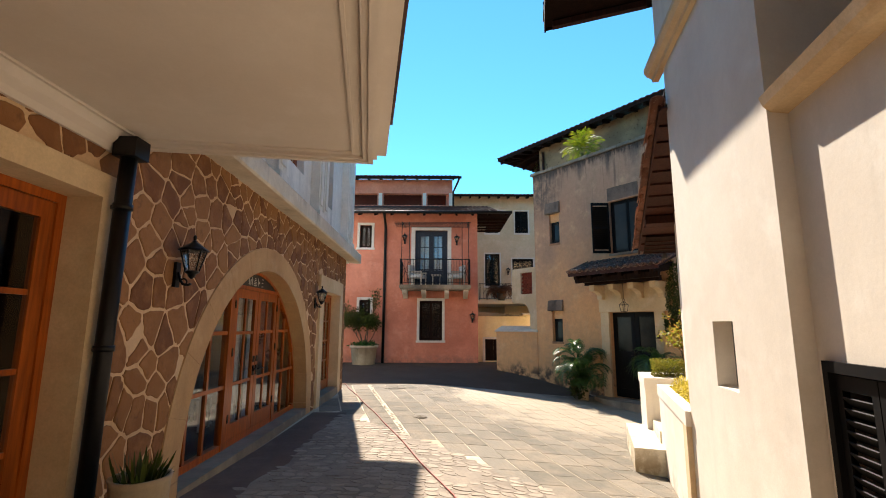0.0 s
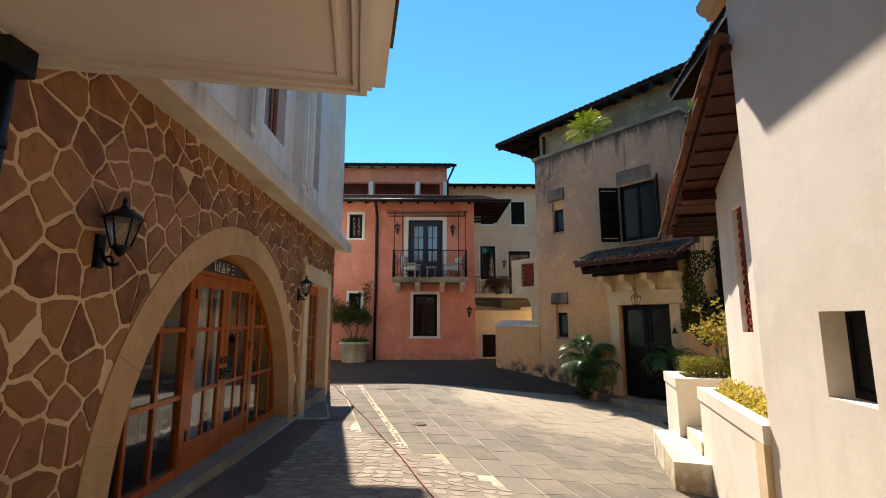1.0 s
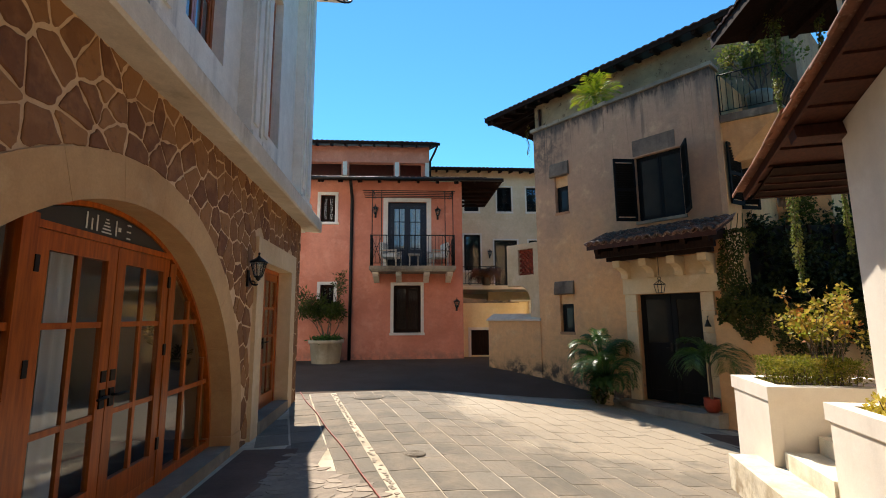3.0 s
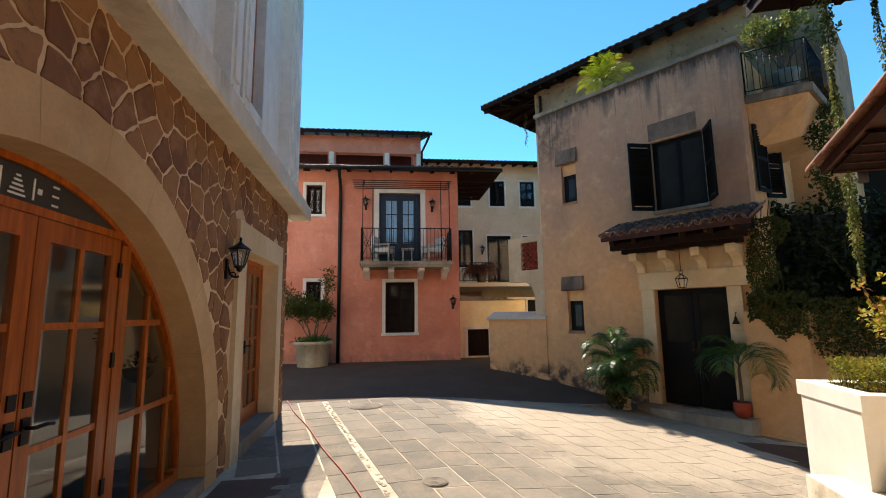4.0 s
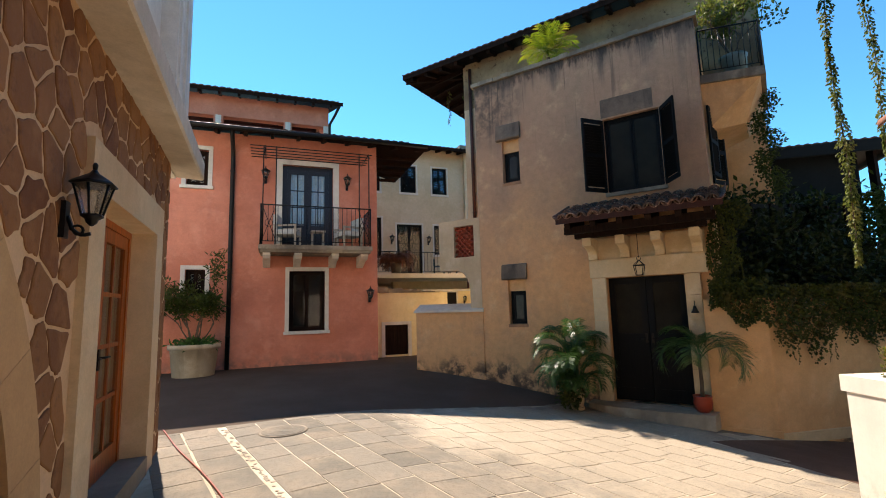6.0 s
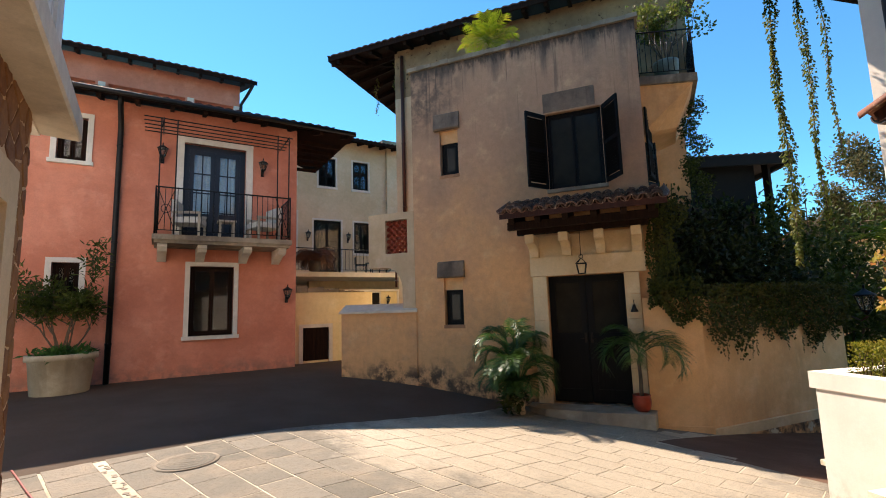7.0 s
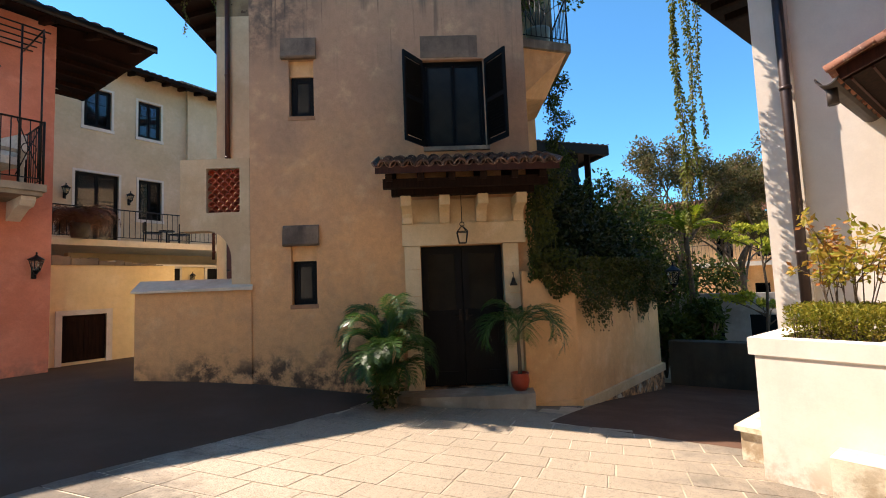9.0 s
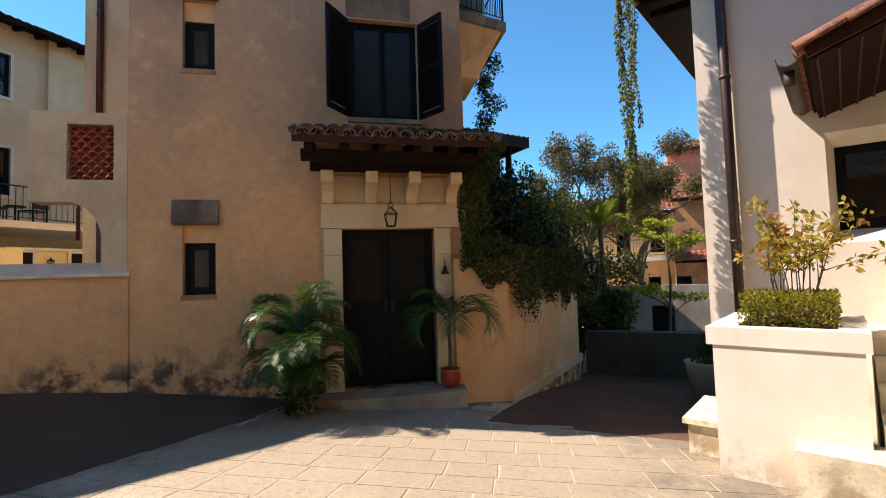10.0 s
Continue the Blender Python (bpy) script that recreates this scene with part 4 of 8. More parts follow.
def build_stones():
    """Flat irregular stones: cells of a jittered grid, shrunk to leave the joints, each a piece of its own."""
    rnd = random.Random(11)
    cw, ch = 0.262, 0.238
    x0, x1, z0, z1 = 0.5, SHOP_END, -0.2, 3.19
    seeds = {}
    ni, nk = int((x1 - x0) / cw) + 2, int((z1 - z0) / ch) + 2
    for i in range(-1, ni + 1):
        for k in range(-1, nk + 1):
            seeds[i, k] = Vector((x0 + (i + 0.5 * (k % 2) + rnd.uniform(-0.43, 0.43)) * cw, z0 + (k + rnd.uniform(-0.44, 0.44)) * ch))
    # small chips wedged between the large stones
    chips = {}
    for (i, k), c in seeds.items():
        if rnd.random() < 0.22:
            q = seeds.get((i + 1, k))
            if q is not None:
                chips[i + 0.5, k + 0.5] = c.lerp(q, 0.5) + Vector((0, rnd.uniform(0.3, 0.6) * ch))
    seeds.update(chips)

    def cut(poly, p, n):
        """Keep the side of the line through p that n points away from."""
        out = []
        for a, b in zip(poly, poly[1:] + poly[:1]):
            da, db = (a - p).dot(n), (b - p).dot(n)
            if da <= 0:
                out.append(a)
            if da * db < 0:
                out.append(a + (b - a) * (da / (da - db)))
        return out

    made, rest_v, rest_f = 0, [], []
    for (i, k), c in seeds.items():
        if not (0 <= i < ni and 0 <= k < nk):
            continue
        poly = [c + Vector(v) for v in ((-1, -1), (1, -1), (1, 1), (-1, 1))]
        for di in range(-6, 7):
            for dk in range(-6, 7):
                o = seeds.get((i + di * 0.5, k + dk * 0.5))
                if o is not None and o is not c:
                    n = (o - c)
                    poly = cut(poly, (c + o) / 2, n)
        for p, n in (((x0, 0), (-1, 0)), ((x1, 0), (1, 0)), ((0, z0), (0, -1)), ((0, z1), (0, 1))):
            poly = cut(poly, Vector(p), Vector(n))
        if len(poly) < 3:
            continue
        mid = sum(poly, Vector((0, 0))) / len(poly)
        if 9.32 < mid.x < 11.62 and mid.y < 2.5 or mid.x < 3.26 and mid.y < 2.56:
            continue
        if mid.x < 9.32 < max(p.x for p in poly) and mid.y < 2.5:
            poly = cut(poly, Vector((9.33, 0)), Vector((1, 0)))
        elif mid.x > 11.62 > min(p.x for p in poly) and mid.y < 2.5:
            poly = cut(poly, Vector((11.61, 0)), Vector((-1, 0)))
        elif 9.32 < mid.x < 11.62:
            poly = cut(poly, Vector((0, 2.49)), Vector((0, -1)))
        ac = Vector((ARCH_C, ARCH_Z))
        rad = mid - ac
        if mid.y < ARCH_Z:
            if abs(rad.x) < R_OUT - 0.03:
                continue
        elif rad.length < R_OUT - 0.02:
            continue
        else:
            n = -rad.normalized()
            poly = cut(poly, ac + rad.normalized() * (R_OUT - 0.01), n)
        if len(poly) < 3:
            continue
        mid = sum(poly, Vector((0, 0))) / len(poly)
        gap = rnd.uniform(0.009, 0.015)
        soft = []
        for a, b in zip(poly, poly[1:] + poly[:1]):
            e = (b - a).length
            if e > 0.05:
                soft += [a.lerp(b, u) + Vector((rnd.uniform(-1, 1), rnd.uniform(-1, 1))) * j for u, j in ((0.07, 0.004), (0.36, 0.009), (0.66, 0.009), (0.94, 0.004))]
            else:
                soft += [a.lerp(b, 0.5)]
        ring = [mid + (p - mid) * max(0.2, 1 - gap * 1.25 / max(0.03, (p - mid).length)) for p in soft]
        if len(ring) < 3 or min((p - mid).length for p in ring) < 0.02:
            continue
        h = rnd.uniform(0.006, 0.013)
        bm = bmesh.new()
        base = [bm.verts.new((p.x, 0.004, p.y)) for p in ring]
        edge = [bm.verts.new((p.x, -h * 0.6, p.y)) for p in ring]
        top = [bm.verts.new((mid.x + (p.x - mid.x) * 0.9, -h, mid.y + (p.y - mid.y) * 0.9)) for p in ring]
        m = len(ring)
        for u, v in ((base, edge), (edge, top)):
            for q in range(m):
                bm.faces.new((u[q], u[(q + 1) % m], v[(q + 1) % m], v[q]))
        bm.faces.new(top)
        bmesh.ops.recalc_face_normals(bm, faces=bm.faces)
        if 3.2 < mid.x < 7.6 and made < 300:
            part("stone", bm, MAT["stone"], WALL_WEST)
            made += 1
        else:
            off = len(rest_v)
            bm.verts.index_update()
            rest_v += [tuple(v.co) for v in bm.verts]
            rest_f += [[off + v.index for v in f.verts] for f in bm.faces]
            bm.free()
    me = bpy.data.meshes.new("far_stonework")
    me.from_pydata(rest_v, [], rest_f)
    bm = bmesh.new()
    bm.from_mesh(me)
    tagged(part("far_stonework", bm, MAT["stone_far"], WALL_WEST), kind="stuff")
    return made


wall_lantern(F_STONE @ at(4.09, -0.005, 1.95), 1.0)
wall_lantern(F_STONE @ at(9.02, -0.005, 1.93), 0.92)

# ---- the pink house ----
def eave_roof(name, label, f, x0, x1, y_lip, z_lip, y_back, slope, rafters, overhang=0.0, hip=0.0, tail=0.55, joist_gap=0.62):
    """A tiled lean-to: boards, rafter tails, gutter edge and barrel tiles. f is the facade's frame, y_lip the eave's edge."""
    t = thing(name, f, label, "roof", kind="structure")
    z_back = z_lip + (y_back - y_lip) * slope
    bm = bmesh.new()
    vs = [(x0, y_lip, z_lip), (x1, y_lip, z_lip), (x1 - hip, y_back, z_back), (x0, y_back, z_back)]
    lo = [bm.verts.new(v) for v in vs]
    hi = [bm.verts.new((a, b, c + 0.05)) for a, b, c in vs]
    bm.faces.new(lo[::-1])
    bm.faces.new(hi)
    for i in range(4):
        bm.faces.new((lo[i], lo[(i + 1) % 4], hi[(i + 1) % 4], hi[i]))
    part("roof_deck", bm, MAT["dark_wood"], t)
    part("eave_board", boxes((x0, x1, y_lip - 0.03, y_lip, z_lip - 0.05, z_lip + 0.075)), MAT["dark_wood"], t)
    bm = bmesh.new()
    n = Vector((0, 1, slope))
    tile_sheet(bm, (x0, y_lip - 0.06, z_lip + 0.05), (1, 0, 0), n, x1 - x0 - hip * 0.5, (y_back - y_lip) * math.hypot(1, slope), 0.21, 0.38, 0.03)
    part("tiling", bm, MAT["tile"], t, "dark weathered barrel tiles")
    if rafters:
        bm = boxes((-0.04, 0.04, y_lip + 0.04, y_lip + tail, -0.13, 0.0))
        for v in bm.verts:
            v.co.z += z_lip + (v.co.y - y_lip) * slope - 0.002
        first, k = None, x0 + 0.25
        while k < x1 - 0.1:
            first = twin(first, t, at(k)) if first else part("rafter", bm, MAT["dark_wood"], t, m=at(k))
            k += joist_gap
    return t


def pink_house():
    F = F_PINK
    holes = [(-0.98, -0.06, 0.88, 2.47), (-1.19, 0.15, 3.05, 5.38), (-3.50, -3.0, 4.64, 5.60), (-3.43, -2.98, 1.56, 2.50)]
    setting("wall_pink", pierced(-7, 1.39, -0.6, 6.12, 0.3, holes), MAT["pink"], "salmon pink rendered front wall, scuffed at the foot", "wall", F)
    setting("wall_pink_side", pierced(0.30, 7, -0.6, 6.05, 0.3), MAT["pink"], "salmon pink side wall", "wall", F @ Matrix.Translation((1.39, 0, 0)) @ pose(0, 0, 0, 0, 0, 90))
    # the rooms' gloom is the near-black colour of these walls
    setting("wall_pink_inner", boxes((-7, 1.05, 1.6, 1.8, -0.6, 6.4), (-2.3, -2.2, 0.3, 1.6, -0.6, 6.4), (-7, 1.05, 0.3, 1.6, 2.8, 2.95)), MAT["dark"], "near-black inner walls for gloom in the pink house", "wall", F)
    for i, (a, b, c, d) in enumerate(holes):
        if i == 1:
            w = thing("balcony_door", F, "dark blue-black glazed balcony doors with pale curtains", "door", kind="structure")
            window_unit(w, a, b, c, d, 0.12, MAT["blue_black"], 2, 4, 2, 0.12, 0.028, MAT["cloth"], "door_frame", st=0.10)
            for k in (0, 1):
                part("bottom_panel", boxes((a + 0.13 + 0.56 * k, a + 0.65 + 0.56 * k, 0.115, 0.165, c + 0.13, c + 0.68), bevel=0.01), MAT["blue_black"], w)
            part("surround", boxes((a - 0.16, a, -0.03, 0.06, c, d + 0.15), (b, b + 0.16, -0.03, 0.06, c, d + 0.15), (a, b, -0.03, 0.06, d, d + 0.15), bevel=0.008), MAT["white_trim"], w)
        else:
            w = thing("window_%d" % (i + 4), F, "dark wooden casement window in a white surround", "window", kind="structure")
            window_unit(w, a, b, c, d, 0.12, MAT["dark_wood"], 1, 3, 2, 0.06, 0.024, None)
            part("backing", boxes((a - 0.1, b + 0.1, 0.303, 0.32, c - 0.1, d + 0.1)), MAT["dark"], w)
            trim_frame(w, a, b, c, d, 0.10, MAT["white_trim"])
    # balcony
    b = thing("balcony", F, "small balcony with a stained stone slab and black iron railing", "balcony")
    slab = boxes((-1.74, 1.06, -0.95, 0.0, 2.93, 3.04), (-1.70, 1.02, -0.91, 0.0, 2.86, 2.93), bevel=0.012)
    part("slab", slab, MAT["stained_stone"], b)
    prof = [(0.0, 2.86), (-0.80, 2.86), (-0.80, 2.80), (-0.70, 2.72), (-0.45, 2.70), (-0.20, 2.62), (0.0, 2.55)]
    for x in (-1.55, -0.80, 0.12, 0.88):
        bm = bmesh.new()
        extrude_profile(bm, prof[::-1], (x - 0.09, x + 0.09))
        bmesh.ops.recalc_face_normals(bm, faces=bm.faces)
        part("corbel", bm, MAT["white_trim"], b)
    railing(b, [(-1.70, 0.0), (-1.70, -0.91), (1.02, -0.91), (1.02, 0.0)], 3.04, 1.0, 0.115)
    for x0, x1 in ((-1.70, -1.32), (0.66, 1.02)):
        bm = bmesh.new()
        tube(bm, [(x0 + 0.03, -0.91, 3.15), (x1 - 0.03, -0.91, 4.02)], 0.008, 6)
        tube(bm, [(x1 - 0.03, -0.91, 3.15), (x0 + 0.03, -0.91, 4.02)], 0.008, 6)
        tube(bm, [((x0 + x1) / 2 + 0.09 * math.cos(a), -0.91, 3.585 + 0.09 * math.sin(a)) for a in [0.4 * k for k in range(17)]], 0.007, 6)
        part("cross_panel", bm, MAT["iron"], b)
    # iron pergola over it
    p = thing("pergola", F, "thin black iron pergola over the balcony", "pergola")
    for x in (-1.66, -1.36, 0.72, 0.98):
        bm = bmesh.new()
        tube(bm, [(x, -0.91, 3.04), (x, -0.91, 5.55)], 0.014, 6)
        part("post", bm, MAT["iron"], p)
    for k, y in enumerate((-0.95, -0.72, -0.49, -0.26, -0.05)):
        bm = bmesh.new()
        tube(bm, [(-1.98, y, 5.52), (1.06, y, 5.52)], 0.013, 6)
        part("rail", bm, MAT["iron"], p)
    for x in (-1.62, 0.95):
        bm = bmesh.new()
        tube(bm, [(x, 0.0, 5.50), (x, -1.05, 5.50)], 0.013, 6)
        tube(bm, [(x, -1.05, 5.50), (x - 0.02, -1.15, 5.25)], 0.010, 6)
        part("arm", bm, MAT["iron"], p)
    # balcony chairs and table
    def lounge(m, label):
        t = thing("balcony_chair", m, label, "chair", "chairs on the pink balcony")
        part("seat", boxes((-0.30, 0.30, -0.28, 0.28, 0.30, 0.42), bevel=0.03), MAT["cushion"], t, "pale cushion")
        part("backrest", boxes((-0.30, 0.30, 0.20, 0.30, 0.42, 0.80), bevel=0.04), MAT["cushion"], t)
        for x in (-0.31, 0.27):
            part("arm", boxes((x, x + 0.05, -0.28, 0.28, 0.50, 0.55), bevel=0.01), MAT["pale_wood"], t)
            for y in (-0.27, 0.22):
                part("leg", boxes((x, x + 0.045, y, y + 0.045, 0, 0.50)), MAT["pale_wood"], t)
        return t

    lounge(F @ at(-1.05, -0.48, 3.04, 75), "pale cushioned armchair on the balcony")
    lounge(F @ at(0.50, -0.48, 3.04, -75), "pale cushioned armchair on the balcony")
    t = thing("side_table", F @ at(-0.30, -0.45, 3.04), "small pale side table between the balcony chairs", "table")
    part("tabletop", boxes((-0.19, 0.19, -0.17, 0.17, 0.40, 0.44), bevel=0.01), MAT["pale_wood"], t)
    for x in (-0.16, 0.12):
        for y in (-0.14, 0.10):
            part("leg", boxes((x, x + 0.04, y, y + 0.04, 0, 0.40)), MAT["pale_wood"], t)
    # lanterns and rain pipe
    wall_lantern(F @ at(0.53, 0, 4.88), 0.95)
    wall_lantern(F @ at(-1.62, 0, 4.93), 0.95)
    wall_lantern(F @ at(1.16, 0, 1.72), 0.95)
    downpipe(F, [(-2.42, -0.62, 5.98), (-2.42, -0.50, 5.85), (-2.42, -0.15, 5.55), (-2.42, -0.08, 5.35), (-2.42, -0.08, 3.0), (-2.42, -0.08, -0.1)], 0.055, "black drainpipe down the pink wall")
    eave_roof("roof_pink", "dark tiled eave of the pink house with exposed rafters", F, -7, 2.75, -0.72, 5.98, 4.0, 0.30, True, hip=1.2, tail=0.72, joist_gap=0.66)
    bm = bmesh.new()
    tube(bm, [(-7, -0.80, 5.98), (2.70, -0.80, 5.98)], 0.06, 8)
    solid("gutter", bm, MAT["iron"], "black round gutter along the pink eave", "gutter", F)
    # the wing of the eave past the corner
    bm = bmesh.new()
    vs = [(1.39, 0.0, 6.17), (2.72, -0.70, 5.95), (2.72, 3.0, 5.95), (1.39, 3.0, 6.4)]
    lo = [bm.verts.new(v) for v in vs]
    hi = [bm.verts.new((a, b, c + 0.06)) for a, b, c in vs]
    bm.faces.new(lo)
    bm.faces.new(hi[::-1])
    for i in range(4):
        bm.faces.new((lo[i], hi[i], hi[(i + 1) % 4], lo[(i + 1) % 4]))
    bmesh.ops.recalc_face_normals(bm, faces=bm.faces)
    setting("roof_pink_wing", bm, MAT["dark_wood"], "boarded underside of the eave past the corner", "roof", F)
    for k in range(5):
        y = 0.2 + 0.6 * k
        setting("rafter_wing", boxes((1.39, 2.65, y, y + 0.08, 5.86, 5.95)), MAT["dark_wood"], "dark rafter under the eave", "rafter", F)
    # set-back top storey: pink band, loggia with white posts
    up = thing("top_storey", F @ at(0, 3.6), "pink top storey with dark loggia openings and white posts", "storey", kind="structure")
    part("wall", pierced(-7, 0.42, 6.9, 8.75, 0.3, [(-7.0, -3.35, 7.42, 8.02), (-3.05, -1.12, 7.42, 8.02), (-0.85, 0.25, 7.42, 8.02)]), MAT["pink"], up)
    part("side_wall", boxes((0.12, 0.42, 0.3, 5, 6.9, 8.75)), MAT["pink"], up)
    for x in (-3.2, -0.98, 0.33):
        part("post", boxes((x - 0.085, x + 0.085, -0.02, 0.12, 7.40, 8.04), bevel=0.012), MAT["white_trim"], up)
    part("loggia_back", boxes((-7, 0.10, 1.4, 1.5, 6.9, 8.7)), MAT["maroon"], up, "dark red loggia back wall")
    eave_roof("roof_top", "dark tiled top roof with rafters", F @ at(0, 3.6), -7, 0.86, -0.55, 8.68, 3.5, 0.30, True, hip=0.3, tail=0.55, joist_gap=0.6)
    bm = bmesh.new()
    tube(bm, [(0.75, -0.5, 8.65), (0.62, -0.2, 8.4), (0.46, -0.05, 8.1), (0.46, -0.05, 7.3)], 0.05, 8)
    solid("downpipe", bm, MAT["iron"], "black drainpipe from the top roof", "downpipe", F @ at(0, 3.6))


MAT["blue_black"] = painted("blue_black_paint", (0.006, 0.009, 0.018, 1), 0.5, 0, 0.15, 0.05)
MAT["stained_stone"] = plaster("stained_slab_stone", rgb("a08f78"), rgb("6f6252"), rgb("c2b297"), 0.8, rgb("3f3831"))
MAT["pale_wood"] = timber("pale_wood", rgb("8f8474"), rgb("a89c8a"), 0.7)
MAT["maroon"] = painted("maroon_wood", rgb("4a211c"), 0.7, 0, 0.2, 0.1)
pink_house()


def white_house():
    F = F_WHITE
    D = (3.92, 5.12, 2.70, 5.26)
    holes = [(2.36, 3.2, 3.7, 5.54), D, (5.72, 6.46, 3.87, 5.26), (4.12, 4.88, 6.76, 8.06), (5.68, 6.42, 6.76, 8.06), (2.4, 3.15, 6.76, 8.06), (0.8, 1.5, 6.76, 8.06)]
    setting("wall_white_house", pierced(-1, 7.3, -0.5, 9.0, 0.3, holes), MAT["white_house"], "off-white rendered house wall", "wall", F)
    setting("wall_white_wing", boxes((7.302, 9.8, -0.15, 1.2, -0.5, 8.9)), MAT["white_house"], "off-white wing wall", "wall", F)
    # near-black wall in place of unlit rooms
    setting("wall_white_inner", boxes((-1, 7.3, 1.2, 1.4, -0.5, 9)), MAT["dark"], "dim inner wall", "wall", F)
    for i, (a, b, c, d) in enumerate(holes):
        w = thing("window_%d" % (i + 8), F, "dark framed window of the off-white house", "window", kind="structure")
        window_unit(w, a, b, c, d, 0.08, MAT["black_wood"], 1, 3, 2, 0.06, 0.028)
        part("surround", boxes((a - 0.07, a, -0.018, 0.02, c, d + 0.07), (b, b + 0.07, -0.018, 0.02, c, d + 0.07), (a, b, -0.018, 0.02, d, d + 0.07)), MAT["white_trim"], w)
        part("sill", boxes((a - 0.08, b + 0.08, -0.05, 0.06, c - 0.10, c), bevel=0.01), MAT["white_trim"], w)
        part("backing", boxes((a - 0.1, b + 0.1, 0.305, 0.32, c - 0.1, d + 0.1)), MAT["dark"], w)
    eave_roof("roof_white", "dark tiled roof of the off-white house", F, -1.5, 9.8, -0.75, 8.78, 3.0, 0.22, True, tail=0.7, joist_gap=0.55)
    bm = bmesh.new()
    prism(bm, [(7.6, 1.0), (9.9, 1.0), (9.9, 3), (7.6, 3)], 9.2, 9.75)
    setting("parapet_white", bm, MAT["stained_stone"], "grey parapet behind the roof", "parapet", F)
    for x in (3.66, 5.42):
        wall_lantern(F @ at(x, 0, 4.45), 1.0)
    # terrace in front, with railing and chairs
    sl = setting("terrace_slab", boxes((1.6, 8.5, -4.2, 0.0, 2.50, 2.66), bevel=0.02), MAT["white_trim"], "white edged terrace slab", "terrace", F)
    setting("terrace_wall", boxes((3.2, 8.5, -2.0, -1.7, -0.5, 2.5)), MAT["white_house"], "shaded off-white wall under the terrace", "wall", F)
    r = thing("terrace_railing", F, "black iron terrace railing", "railing")
    railing(r, [(1.7, -4.05), (5.4, -4.05), (8.3, -3.7)], 2.66, 0.80, 0.13)

    def chair(m):
        t = thing("terrace_chair", m, "black metal terrace chair", "chair", "terrace chairs")
        part("seat", boxes((-0.2, 0.2, -0.2, 0.2, 0.30, 0.33), bevel=0.01), MAT["iron"], t)
        part("backrest", boxes((-0.2, 0.2, 0.18, 0.21, 0.36, 0.60), bevel=0.01), MAT["iron"], t)
        for x in (-0.19, 0.165):
            for y in (-0.19, 0.175):
                part("leg", boxes((x, x + 0.025, y, y + 0.025, 0, 0.30 if y < 0 else 0.60)), MAT["iron"], t)

    chair(F @ at(4.62, -3.6, 2.66, 75))
    chair(F @ at(5.36, -3.55, 2.66, 200))
    t = thing("terrace_table", F @ at(5.02, -3.55, 2.66), "small black metal terrace table", "table")
    bm = bmesh.new()
    lathe(bm, [(0.2, 0.38), (0.2, 0.41)], 20)
    part("tabletop", bm, MAT["iron"], t)
    bm = bmesh.new()
    tube(bm, [(0, 0, 0), (0, 0, 0.39)], 0.025, 8)
    lathe(bm, [(0.18, 0), (0.04, 0.03)], 12)
    part("pedestal", bm, MAT["iron"], t)
    # yellow wall with the hatch doors, beside the pink house
    Y = F_PINK @ at(0, 0.55)
    hole = (1.72, 2.42, 0.06, 0.93)
    setting("wall_yellow", pierced(1.39, 3.4, -0.6, 1.87, 0.3, [hole]), MAT["yellow"], "pale yellow garden wall", "wall", Y)
    bm = bmesh.new()
    for k in range(14):
        x = 1.39 + 0.147 * k
        box(bm, x, x + 0.145, -0.03 - 0.015 * math.sin(k * 2.3), 0.34, 1.87, 2.05 - 0.085 * (x - 1.39) + 0.018 * math.sin(k * 1.7) + 0.012 * math.sin(k * 4.1))
    soften(bm, 0.02)
    setting("coping_yellow", bm, MAT["stained_stone"], "stained coping on the yellow wall", "coping", Y)
    h = thing("hatch", Y, "dark wooden double hatch in a pale surround", "hatch")
    for a, b in ((1.725, 2.067), (2.073, 2.415)):
        leaf = part("hatch_leaf", boxes((a, b, 0.03, 0.07, 0.065, 0.925), bevel=0.006), MAT["dark_wood"], h)
        part("panel", boxes((a + 0.07, b - 0.07, 0.022, 0.04, 0.16, 0.83), bevel=0.01), MAT["dark_wood"], leaf)
    part("surround", boxes((1.62, 1.72, -0.025, 0.05, 0.0, 1.02), (2.42, 2.52, -0.025, 0.05, 0.0, 1.02), (1.72, 2.42, -0.025, 0.05, 0.93, 1.02), bevel=0.006), MAT["white_trim"], h)
    setting("wall_yellow_return", boxes((3.4, 3.7, 0.0, 4.0, -0.6, 1.87)), MAT["yellow"], "pale yellow return wall", "wall", Y)
    setting("wall_yellow_far", boxes((3.7, 7, 2.5, 2.8, -0.6, 1.99)), MAT["yellow"], "pale yellow wall under the terrace", "wall", Y)
    setting("coping_far", boxes((3.7, 7, 2.44, 2.86, 1.992, 2.06), bevel=0.01), MAT["white_trim"], "white coping of the yellow wall", "coping", Y)
    wall_lantern(Y @ at(5.32, 2.5, 1.62), 0.7)
    for k, (a, b) in enumerate(((4.54, 5.0), (5.76, 6.2))):
        dw = thing("door_%d" % (k + 4), Y, "dark narrow door under the terrace", "door", kind="structure")
        part("door_leaf", boxes((a, b, 2.455, 2.499, -0.4, 1.95), bevel=0.006), MAT["black_wood"], dw)
        part("surround", boxes((a - 0.07, a, 2.445, 2.499, -0.4, 1.985), (b, b + 0.05, 2.445, 2.499, -0.4, 1.985), (a, b, 2.445, 2.499, 1.95, 1.985)), MAT["white_trim"], dw)


MAT["white_house"] = plaster("off_white_house_plaster", rgb("d6c0a0"), rgb("c9b28f"), rgb("dfcdb1"), 0.15, rgb("9c9284"))
